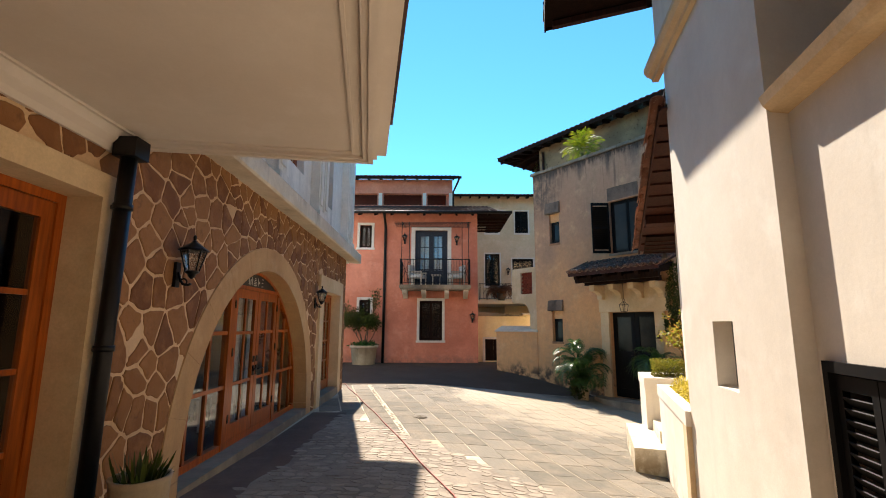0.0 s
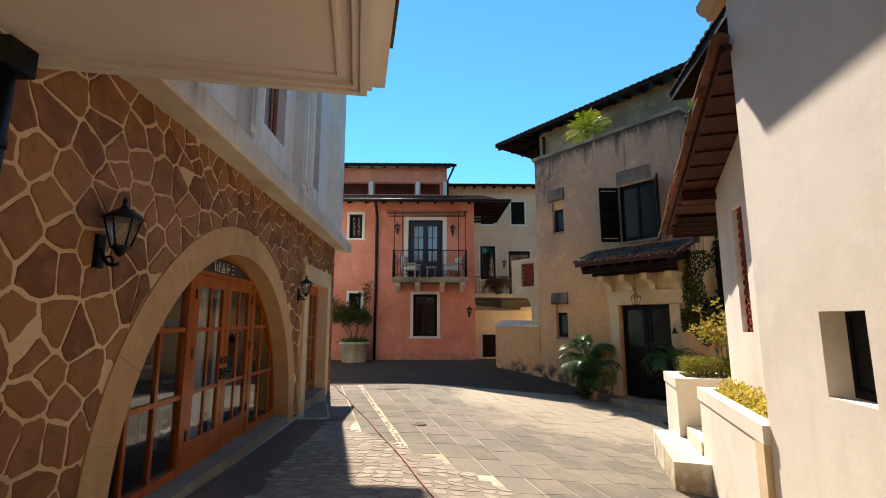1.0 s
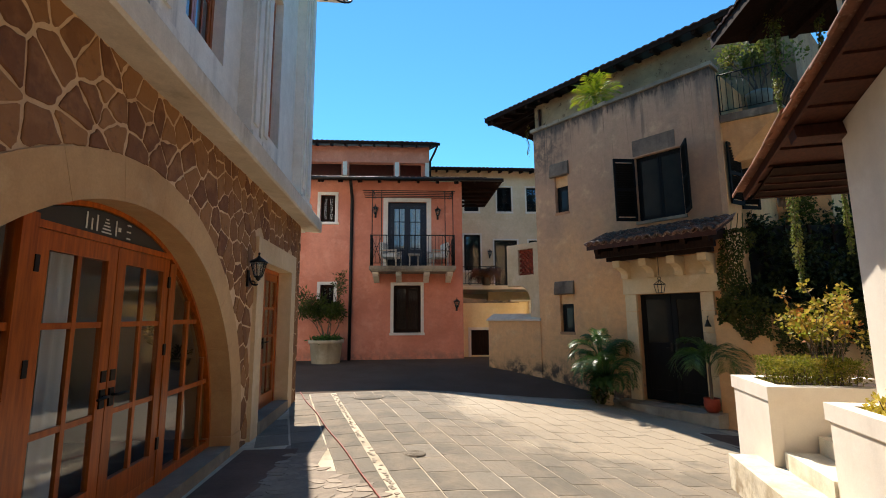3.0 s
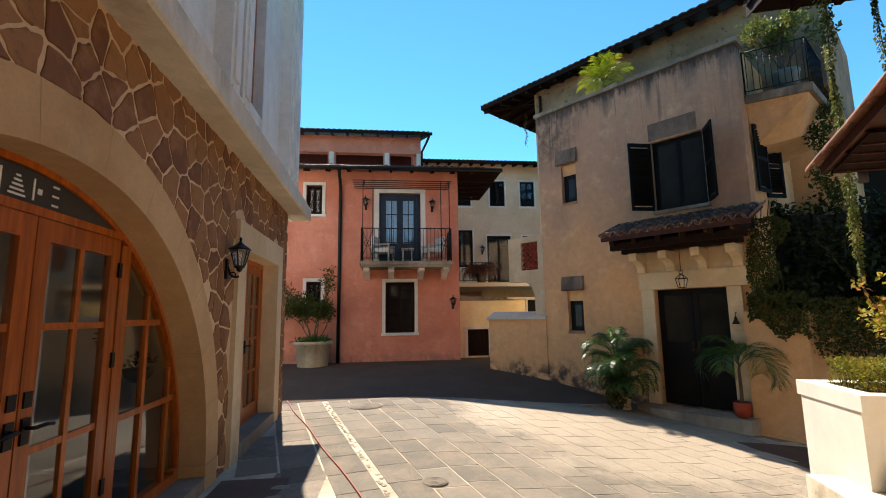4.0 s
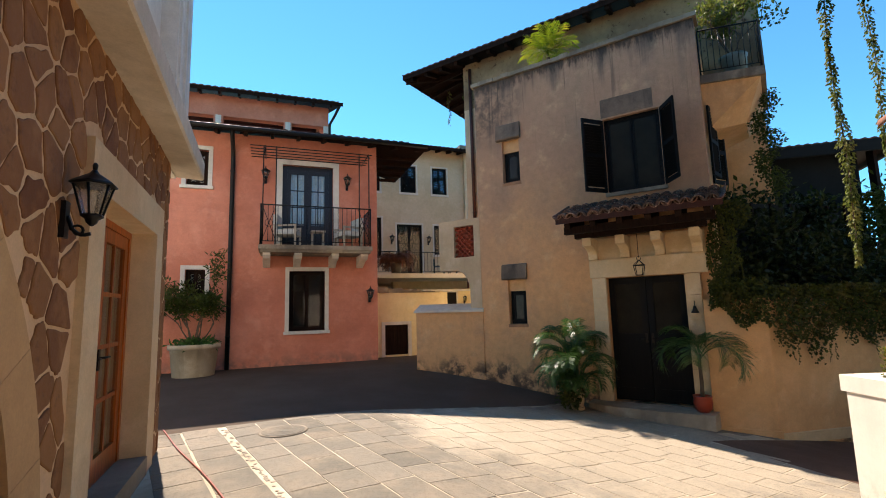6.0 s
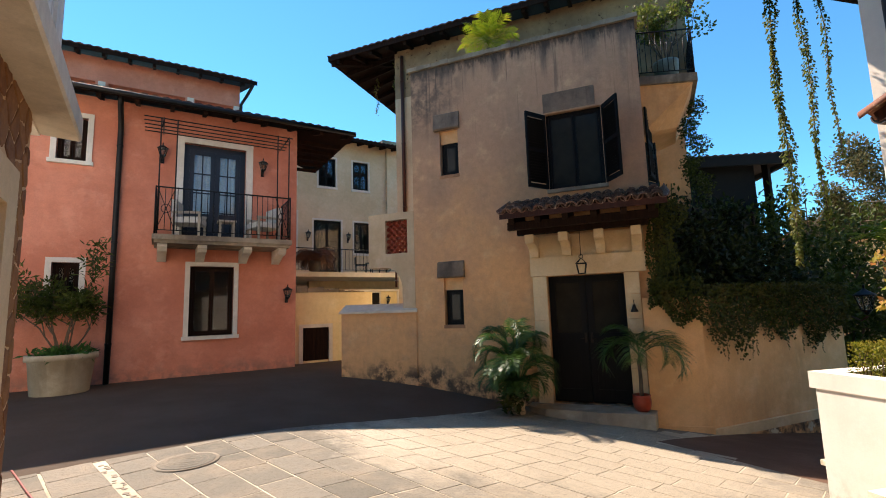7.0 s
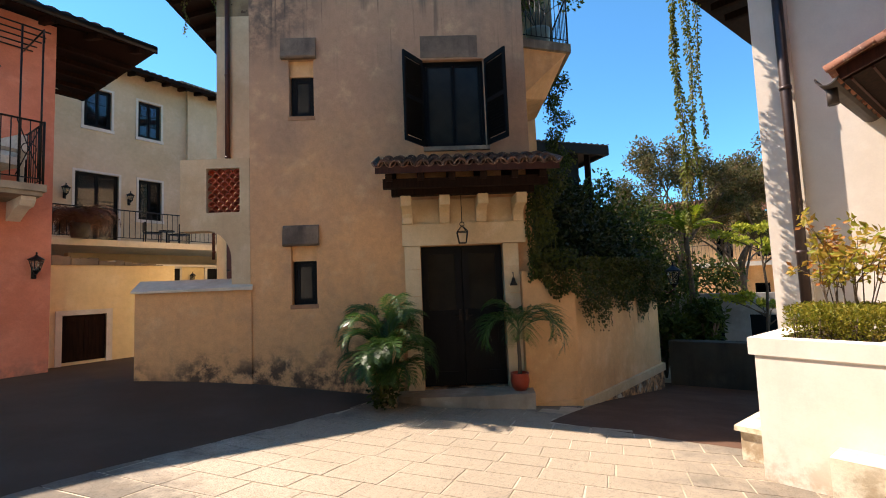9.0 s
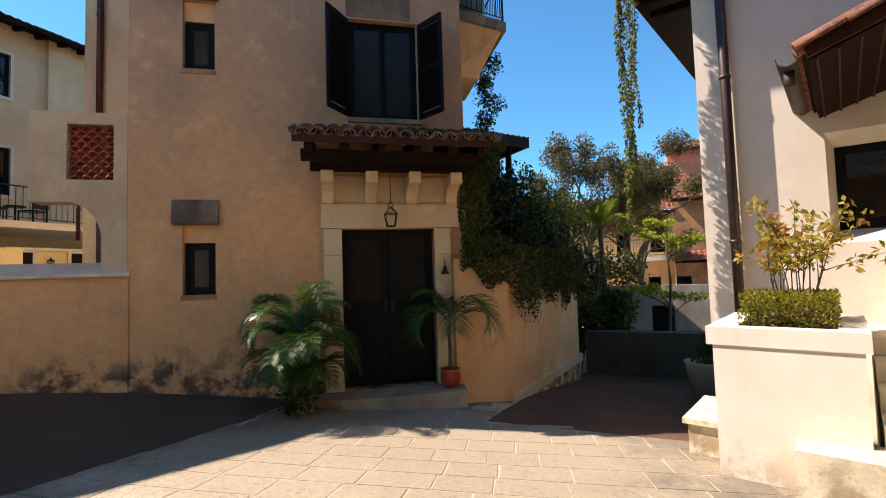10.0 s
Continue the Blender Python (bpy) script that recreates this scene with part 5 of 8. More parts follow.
white_house()

# ---- the weathered beige house ----
def scale_lattice(parent, x0, x1, z0, z1, y, cols, mat):
    """An opening filled with rows of half-round clay tiles set on edge like fish scales."""
    w = (x1 - x0) / cols
    r = w / 2
    rows = int((z1 - z0) / (r * 0.92))
    bm = bmesh.new()
    seg, th, dep = 8, 0.016, 0.16
    for k in range(seg):
        a0, a1 = math.pi * k / seg, math.pi * (k + 1) / seg
        ps = [(rr * math.cos(a), yy, rr * math.sin(a)) for yy in (0, dep) for a in (a0, a1) for rr in (r - 0.002, r - th)]
        v = [bm.verts.new(p) for p in ps]
        for f in ((0, 1, 3, 2), (4, 6, 7, 5), (0, 2, 6, 4), (1, 5, 7, 3)):
            bm.faces.new([v[i] for i in f])
    bmesh.ops.recalc_face_normals(bm, faces=bm.faces)
    first = None
    for i in range(rows):
        z = z0 + i * (z1 - z0) / rows
        off = 0.5 * (i % 2)
        for c in range(cols + (i % 2)):
            xc = x0 + (c + 0.5 - off) * w
            if xc - r < x0 - 0.5 * w or xc + r > x1 + 0.5 * w:
                continue
            xc = min(max(xc, x0 + 0.3 * r), x1 - 0.3 * r)
            first = twin(first, parent, at(xc, y, z)) if first else part("lattice_tile", bm, mat, parent, m=at(xc, y, z))


def shutter(parent, m, w, h, mat):
    """A louvred shutter: frame, and each slat a part."""
    f = part("shutter", boxes((0, 0.05, 0, 0.035, 0, h), (w - 0.05, w, 0, 0.035, 0, h), (0.05, w - 0.05, 0, 0.035, 0, 0.08), (0.05, w - 0.05, 0, 0.035, h - 0.08, h), (0.05, w - 0.05, 0, 0.035, h / 2 - 0.04, h / 2 + 0.04), bevel=0.004), mat, parent, m=m)
    bm = boxes((0.05, w - 0.05, -0.004, 0.004, -0.03, 0.03))
    for v in bm.verts:
        v.co = pose(0, 0.018, 0, 38) @ v.co
    first, n = None, int((h - 0.24) / 0.055)
    for k in range(n):
        z = 0.11 + (h - 0.22) * (k + 0.5) / n
        if abs(z - h / 2) < 0.05:
            continue
        first = twin(first, f, at(0, 0, z)) if first else part("slat", bm, mat, f, m=at(0, 0, z))
    return f


def beige_house():
    F = F_BEIGE
    n1, n2, big, door = (-0.78, -0.36, 4.13, 5.17), (-0.78, -0.36, 0.95, 1.96), (1.51, 2.56, 3.56, 5.11), (1.36, 2.74, -0.47, 1.88)
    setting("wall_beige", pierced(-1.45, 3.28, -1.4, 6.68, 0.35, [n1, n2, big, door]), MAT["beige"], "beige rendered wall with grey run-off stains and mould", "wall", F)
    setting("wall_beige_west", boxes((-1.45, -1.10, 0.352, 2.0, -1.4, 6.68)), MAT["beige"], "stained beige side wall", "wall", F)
    setting("wall_beige_east", boxes((2.93, 3.28, 0.352, 4.0, -1.4, 6.68)), MAT["ochre"], "ochre side wall", "wall", F)
    # gloom behind the windows comes from this near-black colour
    setting("wall_beige_inner", boxes((-1.1, 2.93, 1.7, 1.9, -1.4, 6.2), (0.6, 0.7, 0.35, 1.7, -1.4, 6.2), (-1.1, 2.93, 0.35, 1.7, 2.9, 3.0)), MAT["dark"], "near-black inner walls for gloom in the beige house", "wall", F)
    setting("terrace_roof", boxes((-1.1, 2.93, 0.352, 2.0, 6.1, 6.2)), MAT["stained_stone"], "roof terrace floor behind the parapet", "terrace", F)
    bm = bmesh.new()
    for k in range(24):
        a = -1.52 + 4.86 * k / 24
        j = 0.012 * math.sin(k * 2.7)
        box(bm, a, a + 4.86 / 24 - 0.003, -0.06 + j, 0.40, 6.68, 6.77 + 0.01 * math.sin(k * 1.9))
    setting("coping_beige", bm, MAT["stained_stone"], "crumbling stained coping on the parapet", "coping", F)
    setting("wall_beige_rear", boxes((-1.452, 4.4, 2.0, 7, 6.0, 8.62)), MAT["flaking"], "set-back ochre upper wall under the roof", "wall", F)
    setting("wall_beige_tower_top", boxes((-2.91, -1.454, 2.0, 7, 7.202, 8.62)), MAT["flaking"], "flaking ochre wall under the roof", "wall", F)
    setting("wall_beige_tower", boxes((-2.91, -1.454, 2.0, 7, 3.2, 7.2)), MAT["cream"], "ochre side wall of the rear wing", "wall", F)
    # lighter yellow below stands in for the light on the pier
    setting("wall_beige_tower_foot", boxes((-2.91, -1.454, 2.0, 7, -1.4, 3.198)), MAT["yellow"], "foot of the rear wing, yellow put in for its lit face", "wall", F)
    pd = thing("door_6", F @ at(0, 2.0), "rust-brown passage door at the rear wing", "door", kind="structure")
    part("door_leaf", boxes((-2.69, -1.85, -0.05, -0.002, -0.5, 2.3), bevel=0.006), MAT["rust"], pd)
    part("handle", boxes((-2.67, -2.61, -0.10, -0.05, 1.68, 1.71), bevel=0.008), MAT["iron"], pd)
    downpipe(F, [(-2.96, 1.96, 3.0), (-2.96, 1.96, 1.93)], 0.03, "short rust-brown pipe at the corner of the rear wing", MAT["rust"])
    setting("wall_beige_back", boxes((3.282, 4.4, 4.0, 7, -1.4, 5.998)), MAT["ochre"], "ochre back wall beside the garden", "wall", F)
    # patchy openings in the set-back wall, their unlit depth put in as near-black slabs
    for k, (a, b) in enumerate(((-0.9, -0.3), (0.5, 1.1), (1.9, 2.5))):
        setting("vent_%d" % (k + 1), boxes((a, b, 1.965, 2.0, 6.95, 7.25)), MAT["dark"], "near-black slab for the dark of a low opening", "opening", F)
    # hipped roof: level eaves to the front and the west
    r = thing("roof_beige", F, "wide dark hipped roof with exposed rafters", "roof", kind="structure")
    bm = bmesh.new()
    P = [Vector(v) for v in ((-4.77, 1.49, 8.58), (4.95, 1.49, 8.58), (4.95, 5.3, 9.5), (-0.96, 5.3, 9.5), (-4.77, 9.1, 8.58))]
    for dz, flip in ((0.0, True), (0.07, False)):
        v = [bm.verts.new(p + Vector((0, 0, dz))) for p in P]
        for f in ((0, 1, 2, 3), (0, 3, 4)):
            q = [v[i] for i in f]
            bm.faces.new(q[::-1] if flip else q)
    part("roof_deck", bm, MAT["dark_wood"], r)
    part("eave_board", boxes((-4.80, 4.95, 1.455, 1.485, 8.53, 8.69), (-4.80, -4.772, 1.49, 9.1, 8.53, 8.69)), MAT["dark_wood"], r)
    bm = bmesh.new()
    tile_sheet(bm, (-4.8, 1.43, 8.65), (1, 0, 0), (0, 1, 0.2415), 9.7, 3.9, 0.21, 0.38, 0.025)
    part("tiling", bm, MAT["tile"], r, "dark weathered barrel tiles")
    bm = boxes((-0.045, 0.045, 1.52, 2.1, -0.14, -0.004))
    for v in bm.verts:
        v.co.z += 8.58 + (v.co.y - 1.49) * 0.2415
    first = None
    for k in range(18):
        first = twin(first, r, at(-4.5 + 0.54 * k)) if first else part("rafter", bm, MAT["dark_wood"], r, m=at(-4.5))
    for k in range(8):
        y = 2.3 + 0.6 * k
        bm = boxes((-4.72, -2.92, y, y + 0.09, -0.14, -0.004))
        for v in bm.verts:
            v.co.z += 8.58 + min(v.co.x + 4.77, v.co.y - 1.49) * 0.2415
        part("side_rafter", bm, MAT["dark_wood"], r)
    bm = boxes((0, 2.6, -0.06, 0.06, -0.17, -0.01))
    part("hip_rafter", bm, MAT["dark_wood"], r, m=Matrix.Translation((-4.74, 1.52, 8.58)) @ pose(0, 0, 0, 0, 0, 45) @ pose(0, 0, 0, 0, -9.7, 0))
    # small windows with stone lintels
    for (a, b, c, d), zt, lz in ((n1, 4.89, 5.56), (n2, 1.71, 2.31)):
        w = thing("window_slit", F, "small dark window in a deep recess under a stained lintel", "window", kind="structure")
        part("backing", boxes((a - 0.05, b + 0.05, 0.353, 0.37, c, d)), MAT["dark"], w)
        part("infill", boxes((a, b, 0.07, 0.2, zt, d)), MAT["ochre"], w, "ochre painted infill")
        window_unit(w, a + 0.02, b - 0.02, c + 0.04, zt, 0.10, MAT["black_wood"], 1, 1, 1, 0.05, glass="dull_glass")
        part("sill", boxes((a - 0.02, b + 0.02, -0.012, 0.10, c - 0.03, c + 0.04), bevel=0.008), MAT["tan"], w)
        bm = bmesh.new()
        extrude_profile(bm, [(0.0, d), (-0.07, d), (-0.09, d + 0.03), (-0.05, lz - 0.03), (0.0, lz)], (a - 0.12, b + 0.05))
        bmesh.ops.recalc_face_normals(bm, faces=bm.faces)
        part("lintel", bm, MAT["lintel"], w, "grey stained stone lintel")
    # the shuttered window
    w = thing("shuttered_window", F, "large dark window with open louvred shutters", "window", kind="structure")
    a, b, c, d = big
    window_unit(w, a, b, c, d, 0.10, MAT["black_wood"], 1, 1, 2, 0.05, glass="dull_glass")
    part("blind", boxes((a + 0.05, b - 0.05, 0.20, 0.22, c + 0.05, d - 0.05)), MAT["blind"], w, "dark green blind")
    part("sill", boxes((a - 0.03, b + 0.05, -0.06, 0.10, c - 0.07, c), bevel=0.012), MAT["stained_stone"], w)
    part("lintel", boxes((a - 0.03, b - 0.09, -0.010, 0.05, d + 0.03, d + 0.42), bevel=0.008), MAT["lintel"], w, "grey stained stone lintel")
    shutter(w, Matrix.Translation((a - 0.30, -0.43, c + 0.02)) @ pose(0, 0, 0, 0, 0, 54), 0.52, d - c - 0.04, MAT["black_wood"])
    shutter(w, Matrix.Translation((b + 0.01, -0.01, c + 0.02)) @ pose(0, 0, 0, 0, 0, -58), 0.52, d - c - 0.04, MAT["black_wood"])
    # front door in its stone frame
    t = thing("front_door", F, "tall black double door in a pale stone frame", "door", kind="structure")
    for x0, x1 in ((1.37, 2.045), (2.055, 2.73)):
        st = 0.11
        leaf = part("door_leaf", boxes((x0, x0 + st, 0.12, 0.17, -0.45, 1.87), (x1 - st, x1, 0.12, 0.17, -0.45, 1.87), (x0 + st, x1 - st, 0.12, 0.17, -0.45, -0.22), (x0 + st, x1 - st, 0.12, 0.17, 0.62, 0.80), (x0 + st, x1 - st, 0.12, 0.17, 1.74, 1.87), bevel=0.006), MAT["black_wood"], t)
        part("panel", boxes((x0 + st, x1 - st, 0.135, 0.16, -0.22, 0.62)), MAT["black_wood"], leaf)
        part("pane", boxes((x0 + st, x1 - st, 0.14, 0.148, 0.80, 1.74)), MAT["dull_glass"], leaf)
        xk = x1 - 0.05 if x0 < 2 else x0 + 0.05
        bm = boxes((xk - 0.02, xk + 0.02, 0.105, 0.12, 0.62, 0.80), bevel=0.004)
        tube(bm, [(xk, 0.11, 0.70), (xk, 0.07, 0.70), (xk + (-0.09 if x0 < 2 else 0.09), 0.065, 0.70)], 0.009, 6)
        part("lever_handle", bm, MAT["bronze"], leaf, "dark bronze lever handle")
    part("backing", boxes((1.3, 2.8, 0.353, 0.37, -0.4, 1.9)), MAT["dark"], t)
    for x0, x1 in ((1.10, 1.36), (2.74, 2.99)):
        z = -0.47
        for k, h in enumerate((0.24, 0.42, 0.44, 0.42, 0.44, 0.39)):
            part("jamb_block", boxes((x0, x1, -0.08, 0.12, z + 0.003, z + h - 0.003), bevel=0.01), MAT["trim"], t)
            z += h
    part("lintel", boxes((1.07, 3.12, -0.10, 0.12, 1.885, 2.24), bevel=0.014), MAT["trim"], t)
    part("frieze", boxes((1.10, 3.12, -0.045, 0.0, 2.243, 2.66)), MAT["trim"], t)
    prof = [(0, 0.0), (-0.14, 0.0), (-0.15, 0.10), (-0.20, 0.16), (-0.34, 0.22), (-0.50, 0.24), (-0.52, 0.40), (0, 0.40)]
    for k in range(4):
        x = 1.17 + 0.609 * k
        bm = bmesh.new()
        extrude_profile(bm, prof, (x - 0.085, x + 0.085))
        bmesh.ops.recalc_face_normals(bm, faces=bm.faces)
        soften(bm, 0.008)
        part("corbel", bm, MAT["trim"], t, m=at(0, -0.03, 2.24))
    # canopy
    c = thing("door_canopy", F, "clay tiled canopy on dark timbers over the door", "canopy")
    part("wall_plate", boxes((0.95, 3.2, -0.56, -0.42, 2.64, 2.78), bevel=0.01), MAT["dark_wood"], c)
    part("purlin", boxes((0.85, 3.35, -0.86, -0.74, 2.70, 2.84), bevel=0.01), MAT["dark_wood"], c)
    for x in (0.95, 1.42, 1.89, 2.36, 2.83, 3.25):
        bm = bmesh.new()
        extrude_profile(bm, [(0.0, 2.95), (-0.95, 2.78), (-0.98, 2.86), (-0.98, 2.92), (0.0, 3.15)], (x - 0.05, x + 0.05))
        bmesh.ops.recalc_face_normals(bm, faces=bm.faces)
        part("joist", bm, MAT["dark_wood"], c)
    bm = bmesh.new()
    extrude_profile(bm, [(0.0, 3.30), (-1.02, 2.92), (-1.02, 2.965), (0.0, 3.345)], (0.78, 3.46))
    bmesh.ops.recalc_face_normals(bm, faces=bm.faces)
    part("boarding", bm, MAT["red_wood"], c, "reddish boards")
    part("eave_board", boxes((0.76, 3.48, -1.05, -1.02, 2.88, 2.99)), MAT["red_wood"], c)
    cols = 14
    for k in range(cols):
        x = 0.80 + 2.64 * (k + 0.5) / cols
        for r in range(5):
            jit = 0.016 * math.sin(k * 5.1 + r * 2.2)
            m = Matrix.Translation((x + jit, -1.08 + 0.205 * r + jit, 2.965 + 0.077 * r)) @ pose(0, 0, 0, 0, 0, 90) @ pose(0, 0, 0, 0, -17.0 + 90 * jit, 0)
            if k == 0 and r == 0:
                first = part("roof_tile", barrel_tile(0.28, 0.100, 0.078, 0.022), MAT["tile_mix"], c, m=m)
            else:
                twin(first, c, m)
    for k in range(cols + 1):
        x = 0.80 + 2.64 * k / cols
        m = Matrix.Translation((x, -1.06, 2.985)) @ pose(0, 0, 0, 0, 0, 90) @ pose(0, 0, 0, 0, -20.5, 0) @ pose(0, 0, 0.06, 180)
        if k == 0:
            pan = part("pan_tile", barrel_tile(1.1, 0.088, 0.088), MAT["tile_mix"], c, m=m)
        else:
            twin(pan, c, m)
    # hanging lantern
    h = thing("hanging_lantern", F @ at(2.05, -0.36, 2.0), "black iron lantern hanging under the canopy", "lantern")
    bm = bmesh.new()
    tube(bm, [(0, 0, 0.20), (0, 0, 0.78)], 0.006, 5)
    part("chain", bm, MAT["iron"], h)
    bm = bmesh.new()
    for x, y in ((-1, -1), (1, -1), (1, 1), (-1, 1)):
        tube(bm, [(0.055 * x, 0.055 * y, -0.12), (0.085 * x, 0.085 * y, 0.06), (0.0, 0.0, 0.16)], 0.008, 5)
    for z, r in ((-0.12, 0.055), (0.06, 0.085)):
        tube(bm, [(r, r, z), (-r, r, z), (-r, -r, z), (r, -r, z), (r, r, z)], 0.008, 5)
    tube(bm, [(0.035 * math.cos(a), 0, 0.185 + 0.035 * math.sin(a)) for a in [0.5 * k for k in range(14)]], 0.006, 5)
    part("cage", bm, MAT["iron"], h)
    # doorbell lantern and step
    b = thing("door_bell", F @ at(2.87, -0.085, 1.18), "small dark bell beside the door", "bell")
    bm = bmesh.new()
    tube(bm, [(0, 0, 0.2), (0, -0.08, 0.2), (0, -0.08, 0.12)], 0.007, 5)
    lathe(bm, [(0.02, 0.12), (0.035, 0.06), (0.065, 0.0), (0.06, -0.01)], 12, c=(0, -0.08, 0))
    part("bell", bm, MAT["bronze"], b)
    bm = bmesh.new()
    pts = [(0.95, 0.02), (0.95, -0.34), (1.3, -0.52), (2.2, -0.60), (3.05, -0.55), (3.12, 0.02)]
    prism(bm, pts, -1.2, -0.475)
    soften(bm, 0.02)
    solid("doorstep", bm, MAT["lichen_stone"], "worn stone doorstep with a curved front", "step", F)
    # terracotta grille wall that bridges the side passage
    g = (-2.17, -1.62, 2.57, 3.32)
    setting("wall_grille", pierced(-2.6, -1.455, 2.27, 3.48, 0.3, [g]), MAT["cream"], "off-white wall over the passage", "wall", F)
    t = thing("tile_grille", F, "grille of curved red clay tiles in the wall", "grille")
    scale_lattice(t, g[0], g[1], g[2], g[3], 0.06, 4, MAT["terracotta"])
    bm = bmesh.new()
    pts = [(-1.455, 1.2)] + [(-1.455 - 0.30 - 0.42 * (1 - math.cos(a)), 1.75 + 0.52 * math.sin(a)) for a in [k * math.pi / 20 for k in range(11)]] + [(-1.455, 2.27)]
    pts[1] = (-1.755, 1.2)
    lo = [bm.verts.new((x, 0.0, z)) for x, z in pts]
    hi = [bm.verts.new((x, 0.3, z)) for x, z in pts]
    bm.faces.new(lo)
    bm.faces.new(hi[::-1])
    for i in range(len(pts)):
        bm.faces.new((lo[i], hi[i], hi[(i + 1) % len(pts)], lo[(i + 1) % len(pts)]))
    bmesh.ops.recalc_face_normals(bm, faces=bm.faces)
    setting("wall_grille_foot", bm, MAT["cream"], "arched foot of the passage wall", "wall", F)
    downpipe(F, [(-2.65, 1.93, 8.4), (-2.65, 1.93, 6.0), (-2.65, 1.93, 3.3)], 0.05, "rust-brown drainpipe on the ochre wall", MAT["rust"])
    # low stained wall
    bm = bmesh.new()
    prism(bm, [(1.9, 16.86), (3.125, 15.64), (3.33, 15.92), (2.15, 17.15)], -0.9, 1.27)
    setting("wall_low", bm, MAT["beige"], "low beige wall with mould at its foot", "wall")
    bm = bmesh.new()
    prism(bm, [(1.83, 16.84), (3.10, 15.57), (3.36, 15.95), (2.14, 17.25)], 1.272, 1.3, z1s=[1.305, 1.325, 1.475, 1.475])
    soften(bm, 0.015)
    setting("coping_low", bm, MAT["ledge"], "grey lichen-spotted stone coping", "coping")
    # balcony on the east side
    b = thing("side_balcony", F, "small side balcony with iron railing and ochre underside", "balcony")
    bm = bmesh.new()
    prism(bm, [(3.28, 0.34), (4.32, 0.62), (4.40, 2.6), (3.28, 2.6)], 5.50, 5.66)
    part("slab", bm, MAT["stained_stone"], b)
    bm = bmesh.new()
    top = [(3.285, 0.40), (4.24, 0.68), (4.32, 2.55), (3.285, 2.55)]
    low = [(3.285, 0.62), (3.95, 1.25), (4.0, 2.3), (3.285, 2.4)]
    hi = [bm.verts.new((x, y, 5.50)) for x, y in top]
    lo = [bm.verts.new((x, y, z)) for (x, y), z in zip(low, (4.62, 4.85, 4.85, 4.62))]
    bm.faces.new(hi)
    bm.faces.new(lo[::-1])
    for i in range(4):
        bm.faces.new((lo[i], lo[(i + 1) % 4], hi[(i + 1) % 4], hi[i]))
    bmesh.ops.recalc_face_normals(bm, faces=bm.faces)
    part("underside", bm, MAT["ochre"], b)
    railing(b, [(3.30, 0.38), (4.28, 0.66), (4.35, 2.5)], 5.66, 0.92, 0.10)
    w = thing("side_shutters", F, "open dark louvred shutters on the side wall", "shutters")
    shutter(w, Matrix.Translation((3.36, 0.42, 3.72)) @ pose(0, 0, 0, 0, 0, 78), 0.46, 1.36, MAT["black_wood"])
    shutter(w, Matrix.Translation((3.32, 1.20, 3.72)) @ pose(0, 0, 0, 0, 0, 60), 0.46, 1.36, MAT["black_wood"])
    # ochre garden wall
    bm = bmesh.new()
    prism(bm, [(5.60, 11.96), (6.25, 11.32), (10.35, 10.78), (10.45, 11.1), (6.4, 11.7), (5.9, 12.2)], -1.7, 1.40)
    setting("wall_garden", bm, MAT["ochre"], "ochre garden wall overgrown at the top", "wall")
    bm = bmesh.new()
    prism(bm, [(6.24, 11.27), (10.37, 10.70), (10.42, 10.80), (6.27, 11.335)], -0.92, -0.76)
    soften(bm, 0.02)
    setting("trim_garden", bm, MAT["trim"], "sloping pale plinth moulding", "moulding")
    bm = bmesh.new()
    prism(bm, [(5.62, 11.90), (6.24, 11.27), (6.28, 11.33), (5.68, 11.95)], -0.95, -0.72)
    setting("trim_garden_front", bm, MAT["ochre"], "plinth of the garden wall", "moulding")
    bm = bmesh.new()
    prism(bm, [(6.26, 11.30), (10.36, 10.74), (10.40, 10.80), (6.28, 11.335)], -1.7, -0.92)
    setting("plinth_garden", bm, MAT["beige"], "stained plinth below the moulding", "plinth")
    # dark timber porch behind the creepers
    p = thing("porch", Matrix.Identity(4), "dark timber porch with a tiled roof behind the creepers", "porch")
    bm = bmesh.new()
    prism(bm, [(8.3, 16.6), (13.75, 12.5), (17, 16.5), (12, 20)], 5.30, 5.42)
    part("roof_deck", bm, MAT["dark_wood"], p)
    bm = bmesh.new()
    tile_sheet(bm, (8.3, 16.55, 5.44), (5.45, -4.1, 0), (0.6, 0.8, 0.22), 6.8, 4.2, 0.21, 0.38, 0.05)
    part("tiling", bm, MAT["tile"], p)
    for x, y in ((9.6, 16.2), (13.5, 13.1), (11.5, 14.7), (12.6, 19)):
        part("post", boxes((x - 0.08, x + 0.08, y - 0.08, y + 0.08, -1.4, 5.3)), MAT["dark_wood"], p)
    # dark walls added to stand in for the deep shade under the porch
    part("back_wall", boxes((7.5, 15, 18.9, 19.1, -1.4, 5.3)), MAT["dark_wood"], p)
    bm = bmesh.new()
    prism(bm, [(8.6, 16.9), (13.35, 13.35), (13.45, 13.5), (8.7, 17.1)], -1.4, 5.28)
    part("front_wall", bm, MAT["dark"], p, "near-black sheet added for the shade under the porch")
    # added near-black sheet with battens, as shade seen between the leaves
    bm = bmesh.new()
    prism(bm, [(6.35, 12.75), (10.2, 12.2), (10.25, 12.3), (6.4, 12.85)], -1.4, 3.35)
    part("screen", bm, MAT["dark"], p, "near-black sheet added for the shade behind the creepers")
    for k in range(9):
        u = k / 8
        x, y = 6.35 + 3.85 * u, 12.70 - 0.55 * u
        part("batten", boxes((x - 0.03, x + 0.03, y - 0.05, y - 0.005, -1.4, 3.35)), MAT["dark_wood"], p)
    # deep near-black boards thicken the dark under the roof edge
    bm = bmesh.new()
